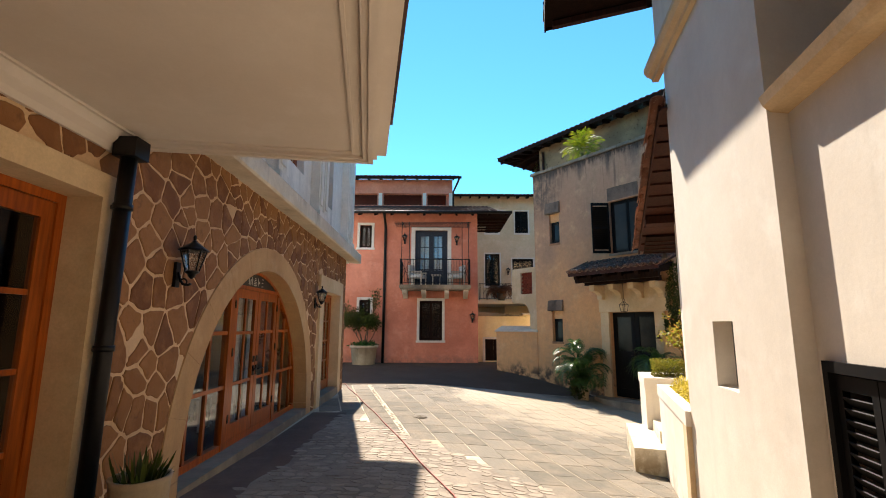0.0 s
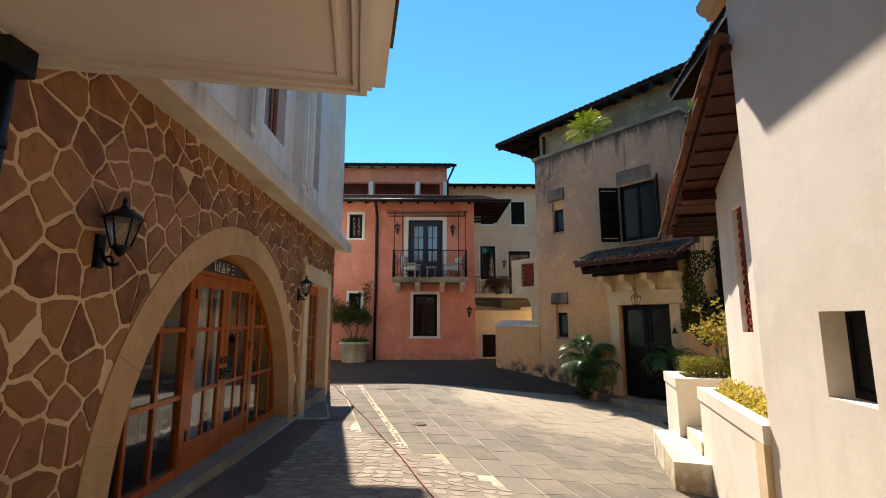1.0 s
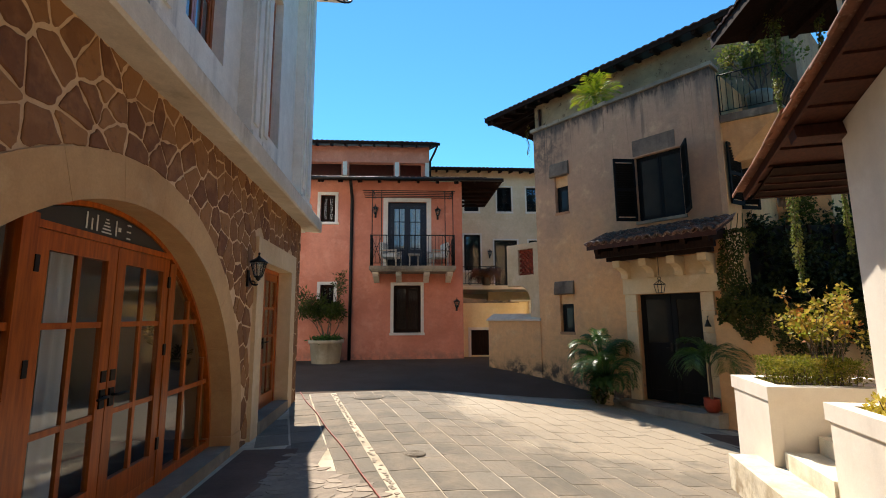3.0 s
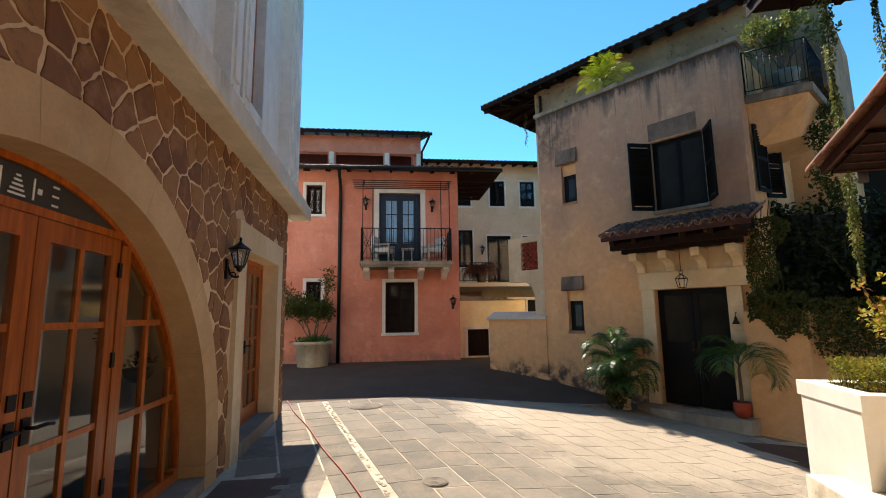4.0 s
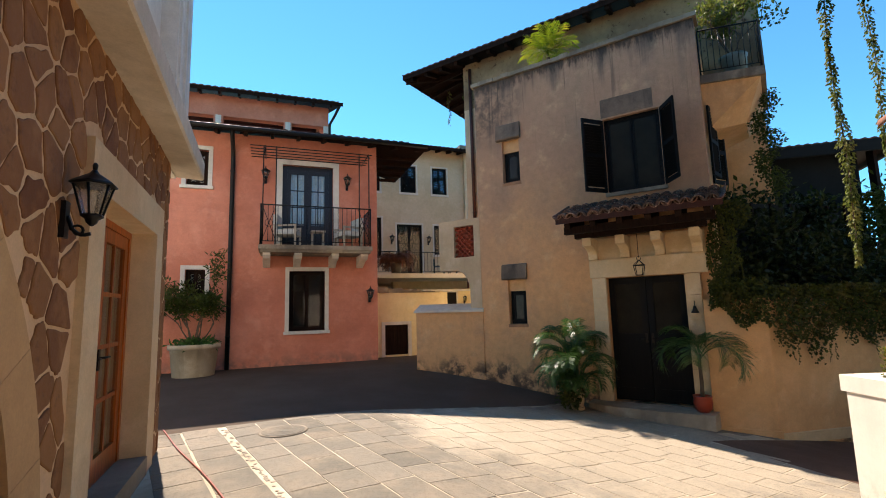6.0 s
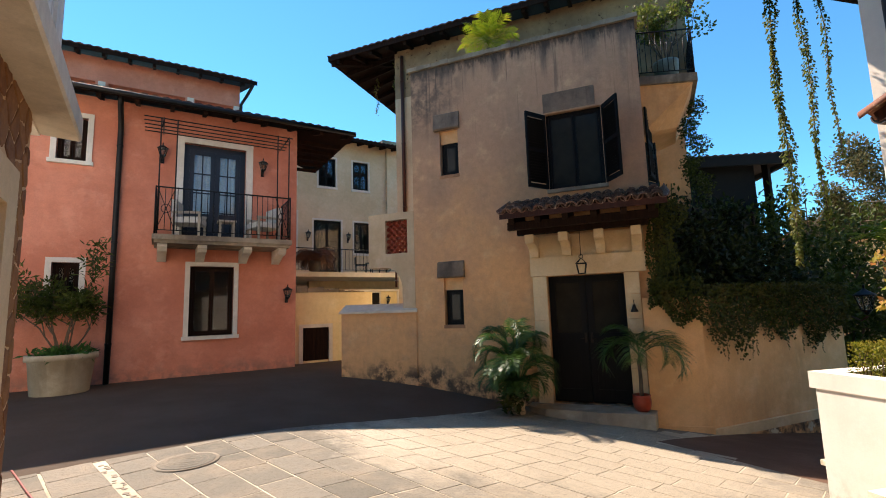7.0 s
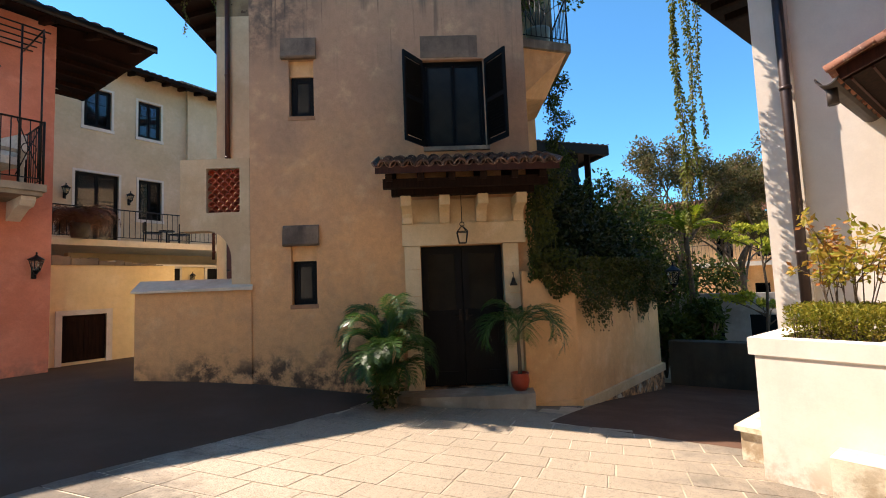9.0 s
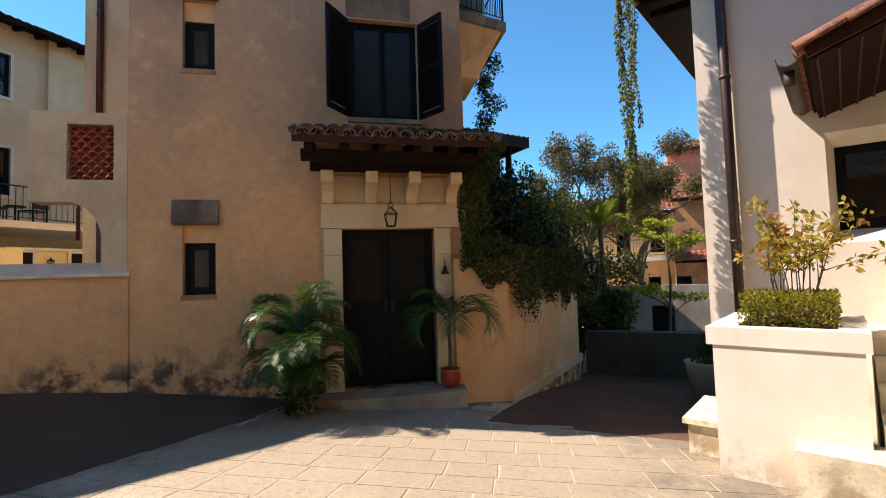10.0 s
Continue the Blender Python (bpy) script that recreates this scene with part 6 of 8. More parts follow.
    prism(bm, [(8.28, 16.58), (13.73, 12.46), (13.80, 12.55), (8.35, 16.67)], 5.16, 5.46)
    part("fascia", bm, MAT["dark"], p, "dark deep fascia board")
    bm = bmesh.new()
    prism(bm, [(13.74, 12.48), (17.0, 16.4), (16.93, 16.46), (13.67, 12.54)], 5.16, 5.46)
    part("fascia", bm, MAT["dark"], p, "dark deep fascia board")


MAT["lichen_stone"] = plaster("lichen_spotted_stone", rgb("b5a58e"), rgb("8a7c6a"), rgb("d0c2aa"), 0.4, rgb("4c443b"))
MAT["tan"] = plaster("worn_tan_plaster", rgb("b98862"), rgb("966a4c"), rgb("c99a76"), 0.6, rgb("5f4a3a"))


def flaking_material():
    """Ochre render that has come away in dark ragged patches."""
    n = Nodes("flaking_ochre_plaster", 0.92)
    c = n.mix(n.ramp(n.noise(1.1, 6, 0.6), 0.35, 0.7), rgb("765f46"), rgb("977d5b"))
    c = n.mix(n.ramp(n.noise(5.5, 7, 0.75), 0.59, 0.63), c, rgb("4a3220"))
    c = n.mix(n.ramp(n.noise(9, 6, 0.7), 0.5, 0.7, 0, 0.5), c, rgb("6d5238"))
    n.color(c)
    n.bump(n.noise(5.5, 7, 0.75), 0.7, 0.02)
    return n.mat


MAT["flaking"] = flaking_material()
MAT["cream"] = plaster("cream_passage_plaster", rgb("cfb594"), rgb("bfa280"), rgb("dac3a4"), 0.4, rgb("8f7a62"))
MAT["lintel"] = plaster("grey_stained_lintel", rgb("86705c"), rgb("57493e"), rgb("a08870"), 1.0, rgb("352d27"), grain=2.2)
MAT["blind"] = painted("dark_green_blind", (0.022, 0.019, 0.014, 1), 0.9)
MAT["steel"] = painted("grey_metal", (0.10, 0.10, 0.10, 1), 0.45, 0.9)
MAT["bronze"] = painted("dark_bronze", (0.03, 0.02, 0.013, 1), 0.5, 0.6)
MAT["rust"] = painted("rust_brown_paint", rgb("4a2419"), 0.5, 0.2)
MAT["red_wood"] = timber("red_brown_wood", rgb("371d15"), rgb("4b281c"), 0.65, gloss=0.25)
MAT["terracotta"] = painted("red_terracotta", rgb("97422c"), 0.8, 0, 0.35, 0.3, 10)


def tile_mix_material():
    n = Nodes("mixed_clay_tile", 0.6)
    c = n.mix(n.ramp(n.random(), 0, 1), rgb("452f25"), rgb("7a5442"))
    c = n.mix(n.ramp(n.noise(7, 6, 0.7), 0.45, 0.75, 0, 0.8), c, rgb("332724"))
    n.color(n.mix(n.ramp(n.noise(22, 5, 0.7), 0.55, 0.68, 0, 0.85), c, rgb("cdbba6")))
    n.bump(n.noise(40, 5), 0.5, 0.005)
    return n.mat


MAT["tile_mix"] = tile_mix_material()
beige_house()

# ---- the white block, the lattice house and its planters ----
def right_side():
    B = F_BLOCK
    setting("wall_block", pierced(0.0, 2.12, -0.8, 4.40, 0.45, [(0.83, 1.26, 1.0, 1.54)]), MAT["white"], "white rendered wall of the tall block", "wall", B)
    setting("wall_block_near", pierced(2.12, 9, -0.8, 2.98, 0.3, [(2.20, 2.98, -0.3, 1.31)]), MAT["white"], "white rendered wall set back beside the block", "wall", B @ at(0, 0.12))
    # dark brown stands in for deep shade above the near cornice
    setting("wall_loggia", boxes((2.12, 9, 1.6, 1.8, 2.982, 6.6)), MAT["loggia"], "back wall of the open loggia, deep shade in its brown", "wall", B)
    setting("floor_loggia", boxes((2.12, 9, 0.425, 1.6, 2.84, 2.98)), MAT["loggia"], "floor of the open loggia, deep shade in its brown", "floor", B)
    setting("wall_block_end", boxes((0.0, 0.35, 0.452, 3, -0.8, 4.40), (0.35, 2.12, 2.7, 3, -0.8, 6.3)), MAT["white"], "white end wall of the block", "wall", B)
    setting("wall_block_upper", boxes((-0.25, 2.12, 0.0, 0.4, 4.58, 6.35), (-0.25, 0.1, 0.4, 3, 4.58, 6.35)), MAT["white"], "white upper wall of the block", "wall", B)
    setting("wall_block_return", boxes((1.80, 2.118, 0.452, 1.8, -0.8, 6.6)), MAT["white"], "white return wall", "wall", B)
    bm = bmesh.new()
    prof = [(0.02, 4.40), (-0.05, 4.40), (-0.06, 4.44), (-0.11, 4.47), (-0.14, 4.52), (-0.14, 4.57), (0.02, 4.58)]
    extrude_profile(bm, prof[::-1], (-0.30, 2.14))
    bmesh.ops.recalc_face_normals(bm, faces=bm.faces)
    setting("cornice_block", bm, MAT["trim"], "cream moulded string course", "cornice", B)
    bm = bmesh.new()
    prof = [(0.122, 2.84), (0.02, 2.86), (-0.02, 2.90), (-0.04, 2.96), (0.122, 3.0)]
    extrude_profile(bm, prof[::-1], (2.122, 9))
    bmesh.ops.recalc_face_normals(bm, faces=bm.faces)
    setting("cornice_near", bm, MAT["trim"], "cream moulding over the set-back wall", "cornice", B)
    w = thing("window_niche", B, "small dark window deep in the white wall", "window", kind="structure")
    part("panel", boxes((0.84, 1.25, 0.17, 0.20, 1.01, 1.53), bevel=0.006), MAT["dark"], w)
    part("frame", boxes((0.83, 0.86, 0.15, 0.19, 1.0, 1.54), (1.23, 1.26, 0.15, 0.19, 1.0, 1.54), (0.86, 1.23, 0.15, 0.19, 1.51, 1.54), (0.86, 1.23, 0.15, 0.19, 1.0, 1.05)), MAT["black_wood"], w)
    part("backing", boxes((0.8, 1.3, 0.44, 0.449, 0.95, 1.6)), MAT["dark"], w)
    s = thing("near_shutters", B @ at(0, 0.10), "closed black louvred shutters", "shutters")
    part("shutter_frame", boxes((2.20, 2.25, -0.01, 0.08, -0.3, 1.31), (2.93, 2.98, -0.01, 0.08, -0.3, 1.31), (2.25, 2.93, -0.01, 0.08, 1.25, 1.31)), MAT["black_wood"], s)
    for x in (2.255, 2.593):
        shutter(s, Matrix.Translation((x, 0.02, -0.28)), 0.33, 1.52, MAT["black_wood"])
    part("latch", boxes((2.55, 2.63, -0.01, 0.02, 0.5, 0.56), (2.575, 2.605, -0.03, 0.0, 0.44, 0.53), bevel=0.006), MAT["steel"], s, "grey metal latch")
    part("backing", boxes((2.12, 3.06, 0.31, 0.33, -0.4, 1.4)), MAT["dark"], s)
    # overhanging roof of the block
    r = thing("roof_block", B, "dark tiled roof with deep timber eaves", "roof", kind="structure")
    bm = bmesh.new()
    extrude_profile(bm, [(-1.21, 6.60), (4.5, 7.285), (4.5, 7.385), (-1.21, 6.70)], (-2.22, 9))
    bmesh.ops.recalc_face_normals(bm, faces=bm.faces)
    part("roof_deck", bm, MAT["dark_wood"], r)
    bm = bmesh.new()
    tile_sheet(bm, (-2.26, -1.26, 6.7), (1, 0, 0), (0, 1, 0.12), 11, 5.8, 0.21, 0.38, 0.03)
    part("tiling", bm, MAT["tile"], r)
    part("eave_board", boxes((-2.25, 9, -1.24, -1.21, 6.53, 6.72)), MAT["dark_wood"], r)
    bm = boxes((-2.25, -2.222, -1.209, 4.4, 6.56, 6.71))
    for v in bm.verts:
        v.co.z += (v.co.y + 1.21) * 0.12
    part("verge_board", bm, MAT["dark_wood"], r)
    for k in range(14):
        x = -2.13 + 0.75 * k
        bm = boxes((x, x + 0.09, -1.10, 0.4, 6.48, 6.59))
        for v in bm.verts:
            v.co.z += (v.co.y + 1.15) * 0.12
        part("rafter", bm, MAT["red_wood"], r)

    # lattice house
    L = F_LATTICE
    rise = 0.325

    def under(s_):
        return 2.78 + rise * (s_ + 1.16)

    holes = [(0.61, 0.96, 1.35, 2.77), (1.19, 1.54, 1.35, 2.77)]
    bm = pierced(0.0, 2.6, -0.8, 3.0, 0.28, holes)
    setting("wall_lattice", bm, MAT["white"], "white wall with two tile-filled openings", "wall", L)
    bm = bmesh.new()
    lo = [bm.verts.new(p) for p in ((0, 0, 3.0), (2.6, 0, 3.0), (2.6, 0, under(2.6)), (0, 0, under(0)))]
    hi = [bm.verts.new(v.co + Vector((0, 0.28, 0))) for v in lo]
    bm.faces.new(lo)
    bm.faces.new(hi[::-1])
    for i in range(4):
        bm.faces.new((lo[i], hi[i], hi[(i + 1) % 4], lo[(i + 1) % 4]))
    bmesh.ops.recalc_face_normals(bm, faces=bm.faces)
    setting("gable_lattice", bm, MAT["white"], "white gable end under the boards", "wall", L)
    for a, b, c, d in holes:
        t = thing("tile_lattice", L, "opening filled with red half-round clay tiles", "lattice", "tile lattices")
        scale_lattice(t, a, b, c, d, 0.05, 3, MAT["terracotta"])
        part("backing", boxes((a - 0.1, b + 0.1, 0.5, 0.52, c - 0.2, d + 0.2)), MAT["dark"], t)
    setting("wall_lattice_end", boxes((0.0, 0.28, 0.282, 1.9, -0.8, 3.2)), MAT["white"], "white end wall beside the steps", "wall", L)
    r = thing("roof_lattice", L, "low roof with red-brown boards and orange verge tiles", "roof", kind="structure")
    slope_m = Matrix.Translation((-1.16, -0.04, 2.78)) @ pose(0, 0, 0, 0, -math.degrees(math.atan(rise)), 0)
    for k in range(12):
        x = 0.30 * k
        part("board", boxes((x + 0.004, x + 0.296, -0.38, 3.0, 0.0, 0.03)), MAT["red_wood"], r, m=slope_m @ Matrix.Translation((x + 0.15, 0, 0.012)) @ pose(0, 0, 0, 0, 5, 0) @ Matrix.Translation((-x - 0.15, 0, 0)))
    part("roof_deck", boxes((-0.02, 3.6, -0.30, 3.0, 0.048, 0.062)), MAT["dark_wood"], r, m=slope_m)
    part("eave_soffit", boxes((0.0, 0.62, -0.30, 3.0, -0.030, -0.012)), MAT["dark_wood"], r, m=slope_m)
    for k in range(4):
        part("eave_batten", boxes((0.04 + 0.14 * k, 0.055 + 0.14 * k, -0.29, 3.0, -0.048, -0.031)), MAT["red_wood"], r, m=slope_m)
    part("verge_board", boxes((0, 3.6, -0.385, -0.36, -0.03, 0.06)), MAT["red_wood"], r, m=slope_m)
    part("purlin", boxes((1.15, 1.27, -0.36, 3.0, -0.14, -0.005)), MAT["red_wood"], r, m=slope_m)
    first = None
    for k in range(11):
        jit = 0.01 * math.sin(k * 3.3)
        m = slope_m @ Matrix.Translation((0.33 * k - 0.05, -0.395 + jit, 0.035)) @ pose(0, 0, 0, 0, -3 + 100 * jit, 2 * math.sin(k * 1.7))
        if first:
            twin(first, r, m)
        else:
            first = part("verge_tile", barrel_tile(0.44, 0.095, 0.08), MAT["orange_tile_mix"], r, m=m)
    for j in range(1, 13):
        for k in range(10 if j < 4 else 3):
            m = slope_m @ Matrix.Translation((0.33 * k - 0.05, -0.36 + 0.22 * j, 0.06)) @ pose(0, 0, 0, 0, -3, 0)
            twin(first, r, m)
    g = thing("gutter", L, "grey metal gutter with a spout at the low eave", "gutter")
    bm = bmesh.new()
    pts = [(-1.30 + 0.085 * math.cos(a), 2.90 + 0.085 * math.sin(a)) for a in [math.pi + k * math.pi / 8 for k in range(9)]]
    for y0, y1 in ((-0.14, 3.0),):
        out = [[bm.verts.new((x, y, z)) for x, z in pts] for y in (y0, y1)]
        inn = [[bm.verts.new((x * 1.0 + 0.008 * (1 if x < -1.30 else -1), y, z + 0.008)) for x, z in pts] for y in (y0, y1)]
        for k in range(len(pts) - 1):
            bm.faces.new((out[0][k], out[1][k], out[1][k + 1], out[0][k + 1]))
            bm.faces.new((inn[0][k + 1], inn[1][k + 1], inn[1][k], inn[0][k]))
            bm.faces.new((out[0][k + 1], inn[0][k + 1], inn[0][k], out[0][k]))
    part("channel", bm, MAT["zinc"], g)
    bm = bmesh.new()
    tube(bm, [(-1.30, 0.02, 2.83), (-1.30, 0.02, 2.68)], 0.042, 10)
    part("spout", bm, MAT["zinc"], g)

    # first planter, along the wall
    P = F_STEPS
    t = thing("planter", P, "long white rendered planter with a thick cap", "planter", "white planters")
    part("body", pierced(0.02, 2.18, -0.8, 0.50, 0.10), MAT["white"], t)
    part("end", boxes((0.02, 0.12, 0.102, 0.62, -0.8, 0.50)), MAT["white"], t)
    part("cap", boxes((-0.03, 2.24, -0.014, 0.12, 0.502, 0.65), (-0.03, 0.14, 0.12, 0.62, 0.502, 0.65), bevel=0.012), MAT["white"], t)
    part("corner_pier", boxes((2.02, 2.22, -0.012, 0.3, -0.8, 0.498)), MAT["trim"], t)
    solid("soil", boxes((0.12, 2.18, 0.105, 0.42, 0.3, 0.57)), MAT["soil"], "dry brown planter soil", "soil", P)
    # steps up between the planters
    st = thing("steps", P, "white rendered steps up between the planters", "steps")
    for k, (a, b, y0, z) in enumerate(((-1.37, 0.37, -0.40, -0.17), (-0.88, 0.0, -0.02, 0.0), (-0.88, 0.0, 0.30, 0.17), (-0.88, 0.0, 0.62, 0.34), (-0.88, 0.0, 0.94, 0.50))):
        y1 = y0 + (0.42 if k == 0 else 0.34) if k < 4 else 2.2
        part("step", boxes((a, b, y0, y1, -0.9, z), bevel=0.012), MAT["step_stone"], st)
    # second planter
    Q = F_PLANTER
    t = thing("planter", Q, "square white rendered planter with a thick cap", "planter", "white planters")
    part("front", boxes((0.0, 0.96, 0.0, 0.12, -1.0, 0.50)), MAT["white"], t)
    part("side", boxes((0.001, 0.12, 0.121, 1.45, -1.0, 0.50)), MAT["white"], t)
    part("side", boxes((0.85, 0.959, 0.121, 1.45, -1.0, 0.50)), MAT["white"], t)
    part("cap", boxes((-0.045, 0.16, -0.014, 1.45, 0.502, 0.65), (0.82, 1.0, -0.014, 1.45, 0.502, 0.65), (0.16, 0.82, -0.014, 0.16, 0.502, 0.65), bevel=0.014), MAT["white"], t)
    solid("soil", boxes((0.12, 0.85, 0.12, 1.45, 0.3, 0.60)), MAT["soil"], "dry brown planter soil", "soil", Q)
    bm = bmesh.new()
    box(bm, -0.34, -0.005, 0.46, 1.40, -1.1, -0.33)
    box(bm, -0.38, -0.005, 0.42, 1.40, -0.33, -0.28)
    box(bm, -0.15, -0.005, 0.80, 1.40, -0.28, -0.04)
    soften(bm, 0.012)
    setting("ledge_planter", bm, MAT["step_stone"], "small pale ledge beside the planter", "ledge", Q)
    # wall behind
    E = F_EAST
    setting("wall_east", pierced(0.55, 5, -1.2, 6.3, 0.45, [(1.36, 2.70, 1.37, 2.58)]), MAT["white"], "white rendered wall behind the planter", "wall", E)
    setting("wall_east_pier", boxes((0.17, 0.549, -0.05, 0.45, -1.4, 6.3)), MAT["white"], "white corner pier", "wall", E)
    bm = bmesh.new()
    prism(bm, [(0.18, 0.452), (0.5, 0.452), (1.2, 5.0), (0.75, 5.0)], -1.6, 6.3)
    bmesh.ops.recalc_face_normals(bm, faces=bm.faces)
    setting("wall_east_north", bm, MAT["white"], "white north wall", "wall", E)
    w = thing("window_porch", E, "dark window in a splayed white recess", "window", kind="structure")
    window_unit(w, 1.46, 2.62, 1.52, 2.45, 0.25, MAT["black_wood"], 1, 1, 2, 0.05)
    # splayed cheeks of the recess
    bm = bmesh.new()
    outer = [bm.verts.new((x, 0.003, z)) for x, z in ((1.36, 1.37), (2.70, 1.37), (2.70, 2.58), (1.36, 2.58))]
    inner = [bm.verts.new((x, 0.26, z)) for x, z in ((1.46, 1.52), (2.62, 1.52), (2.62, 2.45), (1.46, 2.45))]
    for i in range(4):
        bm.faces.new((outer[i], inner[i], inner[(i + 1) % 4], outer[(i + 1) % 4]))
    part("reveal", bm, MAT["white"], w)
    part("backing", boxes((1.3, 2.8, 0.43, 0.44, 1.3, 2.6)), MAT["dark"], w)
    downpipe(E, [(0.48, -0.14, 6.2), (0.48, -0.14, 3.0), (0.48, -0.14, 0.6)], 0.055, "dark brown drainpipe on the white wall", MAT["brown_pipe"])
    r = thing("roof_east", E, "dark timber eave high over the white wall", "roof", kind="structure")
    bm = bmesh.new()
    vs = [(-1.43, -1.0, 6.20), (4.5, -1.0, 6.20), (4.5, 3.4, 7.25), (1.0, 3.4, 7.25), (-0.45, 7.8, 6.20)]
    for dz, flip in ((0.0, True), (0.10, False)):
        q = [bm.verts.new((u, v, w + dz)) for u, v, w in vs]
        for f in ((0, 1, 2, 3), (0, 3, 4)):
            w = [q[i] for i in f]
            bm.faces.new(w[::-1] if flip else w)
    box(bm, -1.44, 4.5, -1.02, -1.002, 6.14, 6.33)
    part("roof_deck", bm, MAT["dark_wood"], r)
    for k in range(7):
        part("rafter", boxes((-1.22 + 0.07 * k, 0.3, -0.5 + 0.6 * k, -0.4 + 0.6 * k, 6.06, 6.19)), MAT["dark_wood"], r)
    bm = bmesh.new()
    tile_sheet(bm, (-1.44, -1.06, 6.30), (1, 0, 0), (0, 1, 0.239), 5.8, 4.4, 0.21, 0.38, 0.03)
    part("tiling", bm, MAT["tile"], r)


def orange_tile_material():
    n = Nodes("orange_verge_tile", 0.8)
    c = n.mix(n.ramp(n.random(), 0, 1), rgb("754a38"), rgb("9a6247"))
    c = n.mix(n.ramp(n.noise(7, 6, 0.7), 0.45, 0.68, 0, 0.7), c, rgb("5a362a"))
    n.color(n.mix(n.ramp(n.noise(25, 5, 0.7), 0.54, 0.70, 0, 0.65), c, rgb("b59a80")))
    n.bump(n.noise(40, 5), 0.5, 0.005)
    return n.mat


MAT["orange_tile_mix"] = orange_tile_material()
# brown darkened to pass for plaster in deep shade
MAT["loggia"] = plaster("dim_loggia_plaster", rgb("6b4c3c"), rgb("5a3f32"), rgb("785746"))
MAT["zinc"] = painted("grey_zinc", rgb("463c35"), 0.6, 0.3)
MAT["soil"] = painted("planter_soil", rgb("3a2a1c"), 0.95, 0, 0.5, 0.8, 20)
MAT["step_stone"] = plaster("pale_step_stone", rgb("e3dcc9"), rgb("d2c3a4"), rgb("ece7d9"), 0.3, rgb("a98f6a"), foot=(-0.55, 0.1), foot_col=rgb("8d7453"))
MAT["brown_pipe"] = painted("dark_brown_pipe", rgb("3b2c28"), 0.45, 0.2)
right_side()

# ---- plants ----
def leaf_material(name, a, b, c=None, glow=0.35, rough=0.5, gloss=0.2):
    """Leaves that vary one by one and let some light through."""
    n = Nodes(name, rough)
    col = n.mix(n.ramp(n.island(), 0.0, 1.0), a, b)
    if c:
        col = n.mix(n.ramp(n.noise(3.5, 4, 0.6), 0.5, 0.72), col, c)
    n.color(col)
    n.bsdf.inputs["Specular IOR Level"].default_value = gloss
    tr = n.t.nodes.new("ShaderNodeBsdfTranslucent")
    mx = n.t.nodes.new("ShaderNodeMixShader")
    out = n.t.nodes["Material Output"]
    n.link(col, tr.inputs[0])
    mx.inputs[0].default_value = glow
    n.link(n.bsdf.outputs[0], mx.inputs[1])
    n.link(tr.outputs[0], mx.inputs[2])
    n.link(mx.outputs[0], out.inputs[0])
    return n.mat


MAT["palm"] = leaf_material("palm_leaf", (0.03, 0.085, 0.018, 1), (0.07, 0.16, 0.03, 1))
MAT["palm_gloss"] = leaf_material("glossy_palm_leaf", (0.022, 0.06, 0.012, 1), (0.07, 0.15, 0.028, 1), None, 0.3, 0.40, 0.42)
MAT["yucca"] = leaf_material("sunlit_spiky_leaf", (0.09, 0.15, 0.008, 1), (0.20, 0.25, 0.015, 1), (0.34, 0.29, 0.03, 1), 0.45)
MAT["ivy"] = leaf_material("dark_ivy_leaf", (0.026, 0.034, 0.005, 1), (0.072, 0.080, 0.011, 1), (0.11, 0.085, 0.020, 1), 0.25)
# darker copy of the shrub leaf, with the porch's shade in its colour
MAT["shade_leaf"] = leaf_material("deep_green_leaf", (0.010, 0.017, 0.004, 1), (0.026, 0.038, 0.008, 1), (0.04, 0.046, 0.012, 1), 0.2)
MAT["hedge"] = leaf_material("green_gold_hedge_leaf", (0.11, 0.13, 0.012, 1), (0.27, 0.24, 0.03, 1), (0.36, 0.25, 0.05, 1), 0.4)
MAT["gold_leaf"] = leaf_material("yellow_shrub_leaf", (0.42, 0.33, 0.03, 1), (0.72, 0.58, 0.14, 1), (0.24, 0.26, 0.03, 1), 0.4)
MAT["croton"] = leaf_material("red_green_croton_leaf", (0.24, 0.27, 0.03, 1), (0.44, 0.30, 0.06, 1), (0.52, 0.15, 0.06, 1), 0.45)
MAT["shrub"] = leaf_material("dark_shrub_leaf", (0.034, 0.050, 0.008, 1), (0.078, 0.100, 0.016, 1), None, 0.35)
MAT["vine"] = leaf_material("hanging_vine_leaf", (0.08, 0.11, 0.02, 1), (0.17, 0.19, 0.04, 1), (0.24, 0.21, 0.05, 1), 0.45)
MAT["tree_leaf"] = leaf_material("dry_tree_leaf", (0.08, 0.085, 0.025, 1), (0.17, 0.14, 0.06, 1), (0.22, 0.13, 0.07, 1), 0.4)
MAT["lime_leaf"] = leaf_material("bright_lime_leaf", (0.22, 0.27, 0.02, 1), (0.44, 0.42, 0.06, 1), None, 0.45)
MAT["dry"] = leaf_material("dried_brown_leaf", (0.10, 0.045, 0.022, 1), (0.17, 0.08, 0.04, 1), None, 0.3)
MAT["bark"] = timber("grey_brown_bark", rgb("4c3d30"), rgb("6d5a48"), 0.9, (5, 5, 2))
MAT["zinc_dark"] = painted("dark_grey_iron", rgb("5b5650"), 0.6, 0.3)
MAT["clay_pot"] = painted("pale_clay_pot", rgb("b59a78"), 0.85, 0, 0.3, 0.3, 7)
MAT["red_pot"] = painted("glazed_red_pot", rgb("a03a22"), 0.35, 0, 0.2, 0.1, 7)
MAT["cement_pot"] = plaster("weathered_cement_pot", rgb("b8a88f"), rgb("9c8a70"), rgb("cbbda6"), 0.6, rgb("6f6350"))
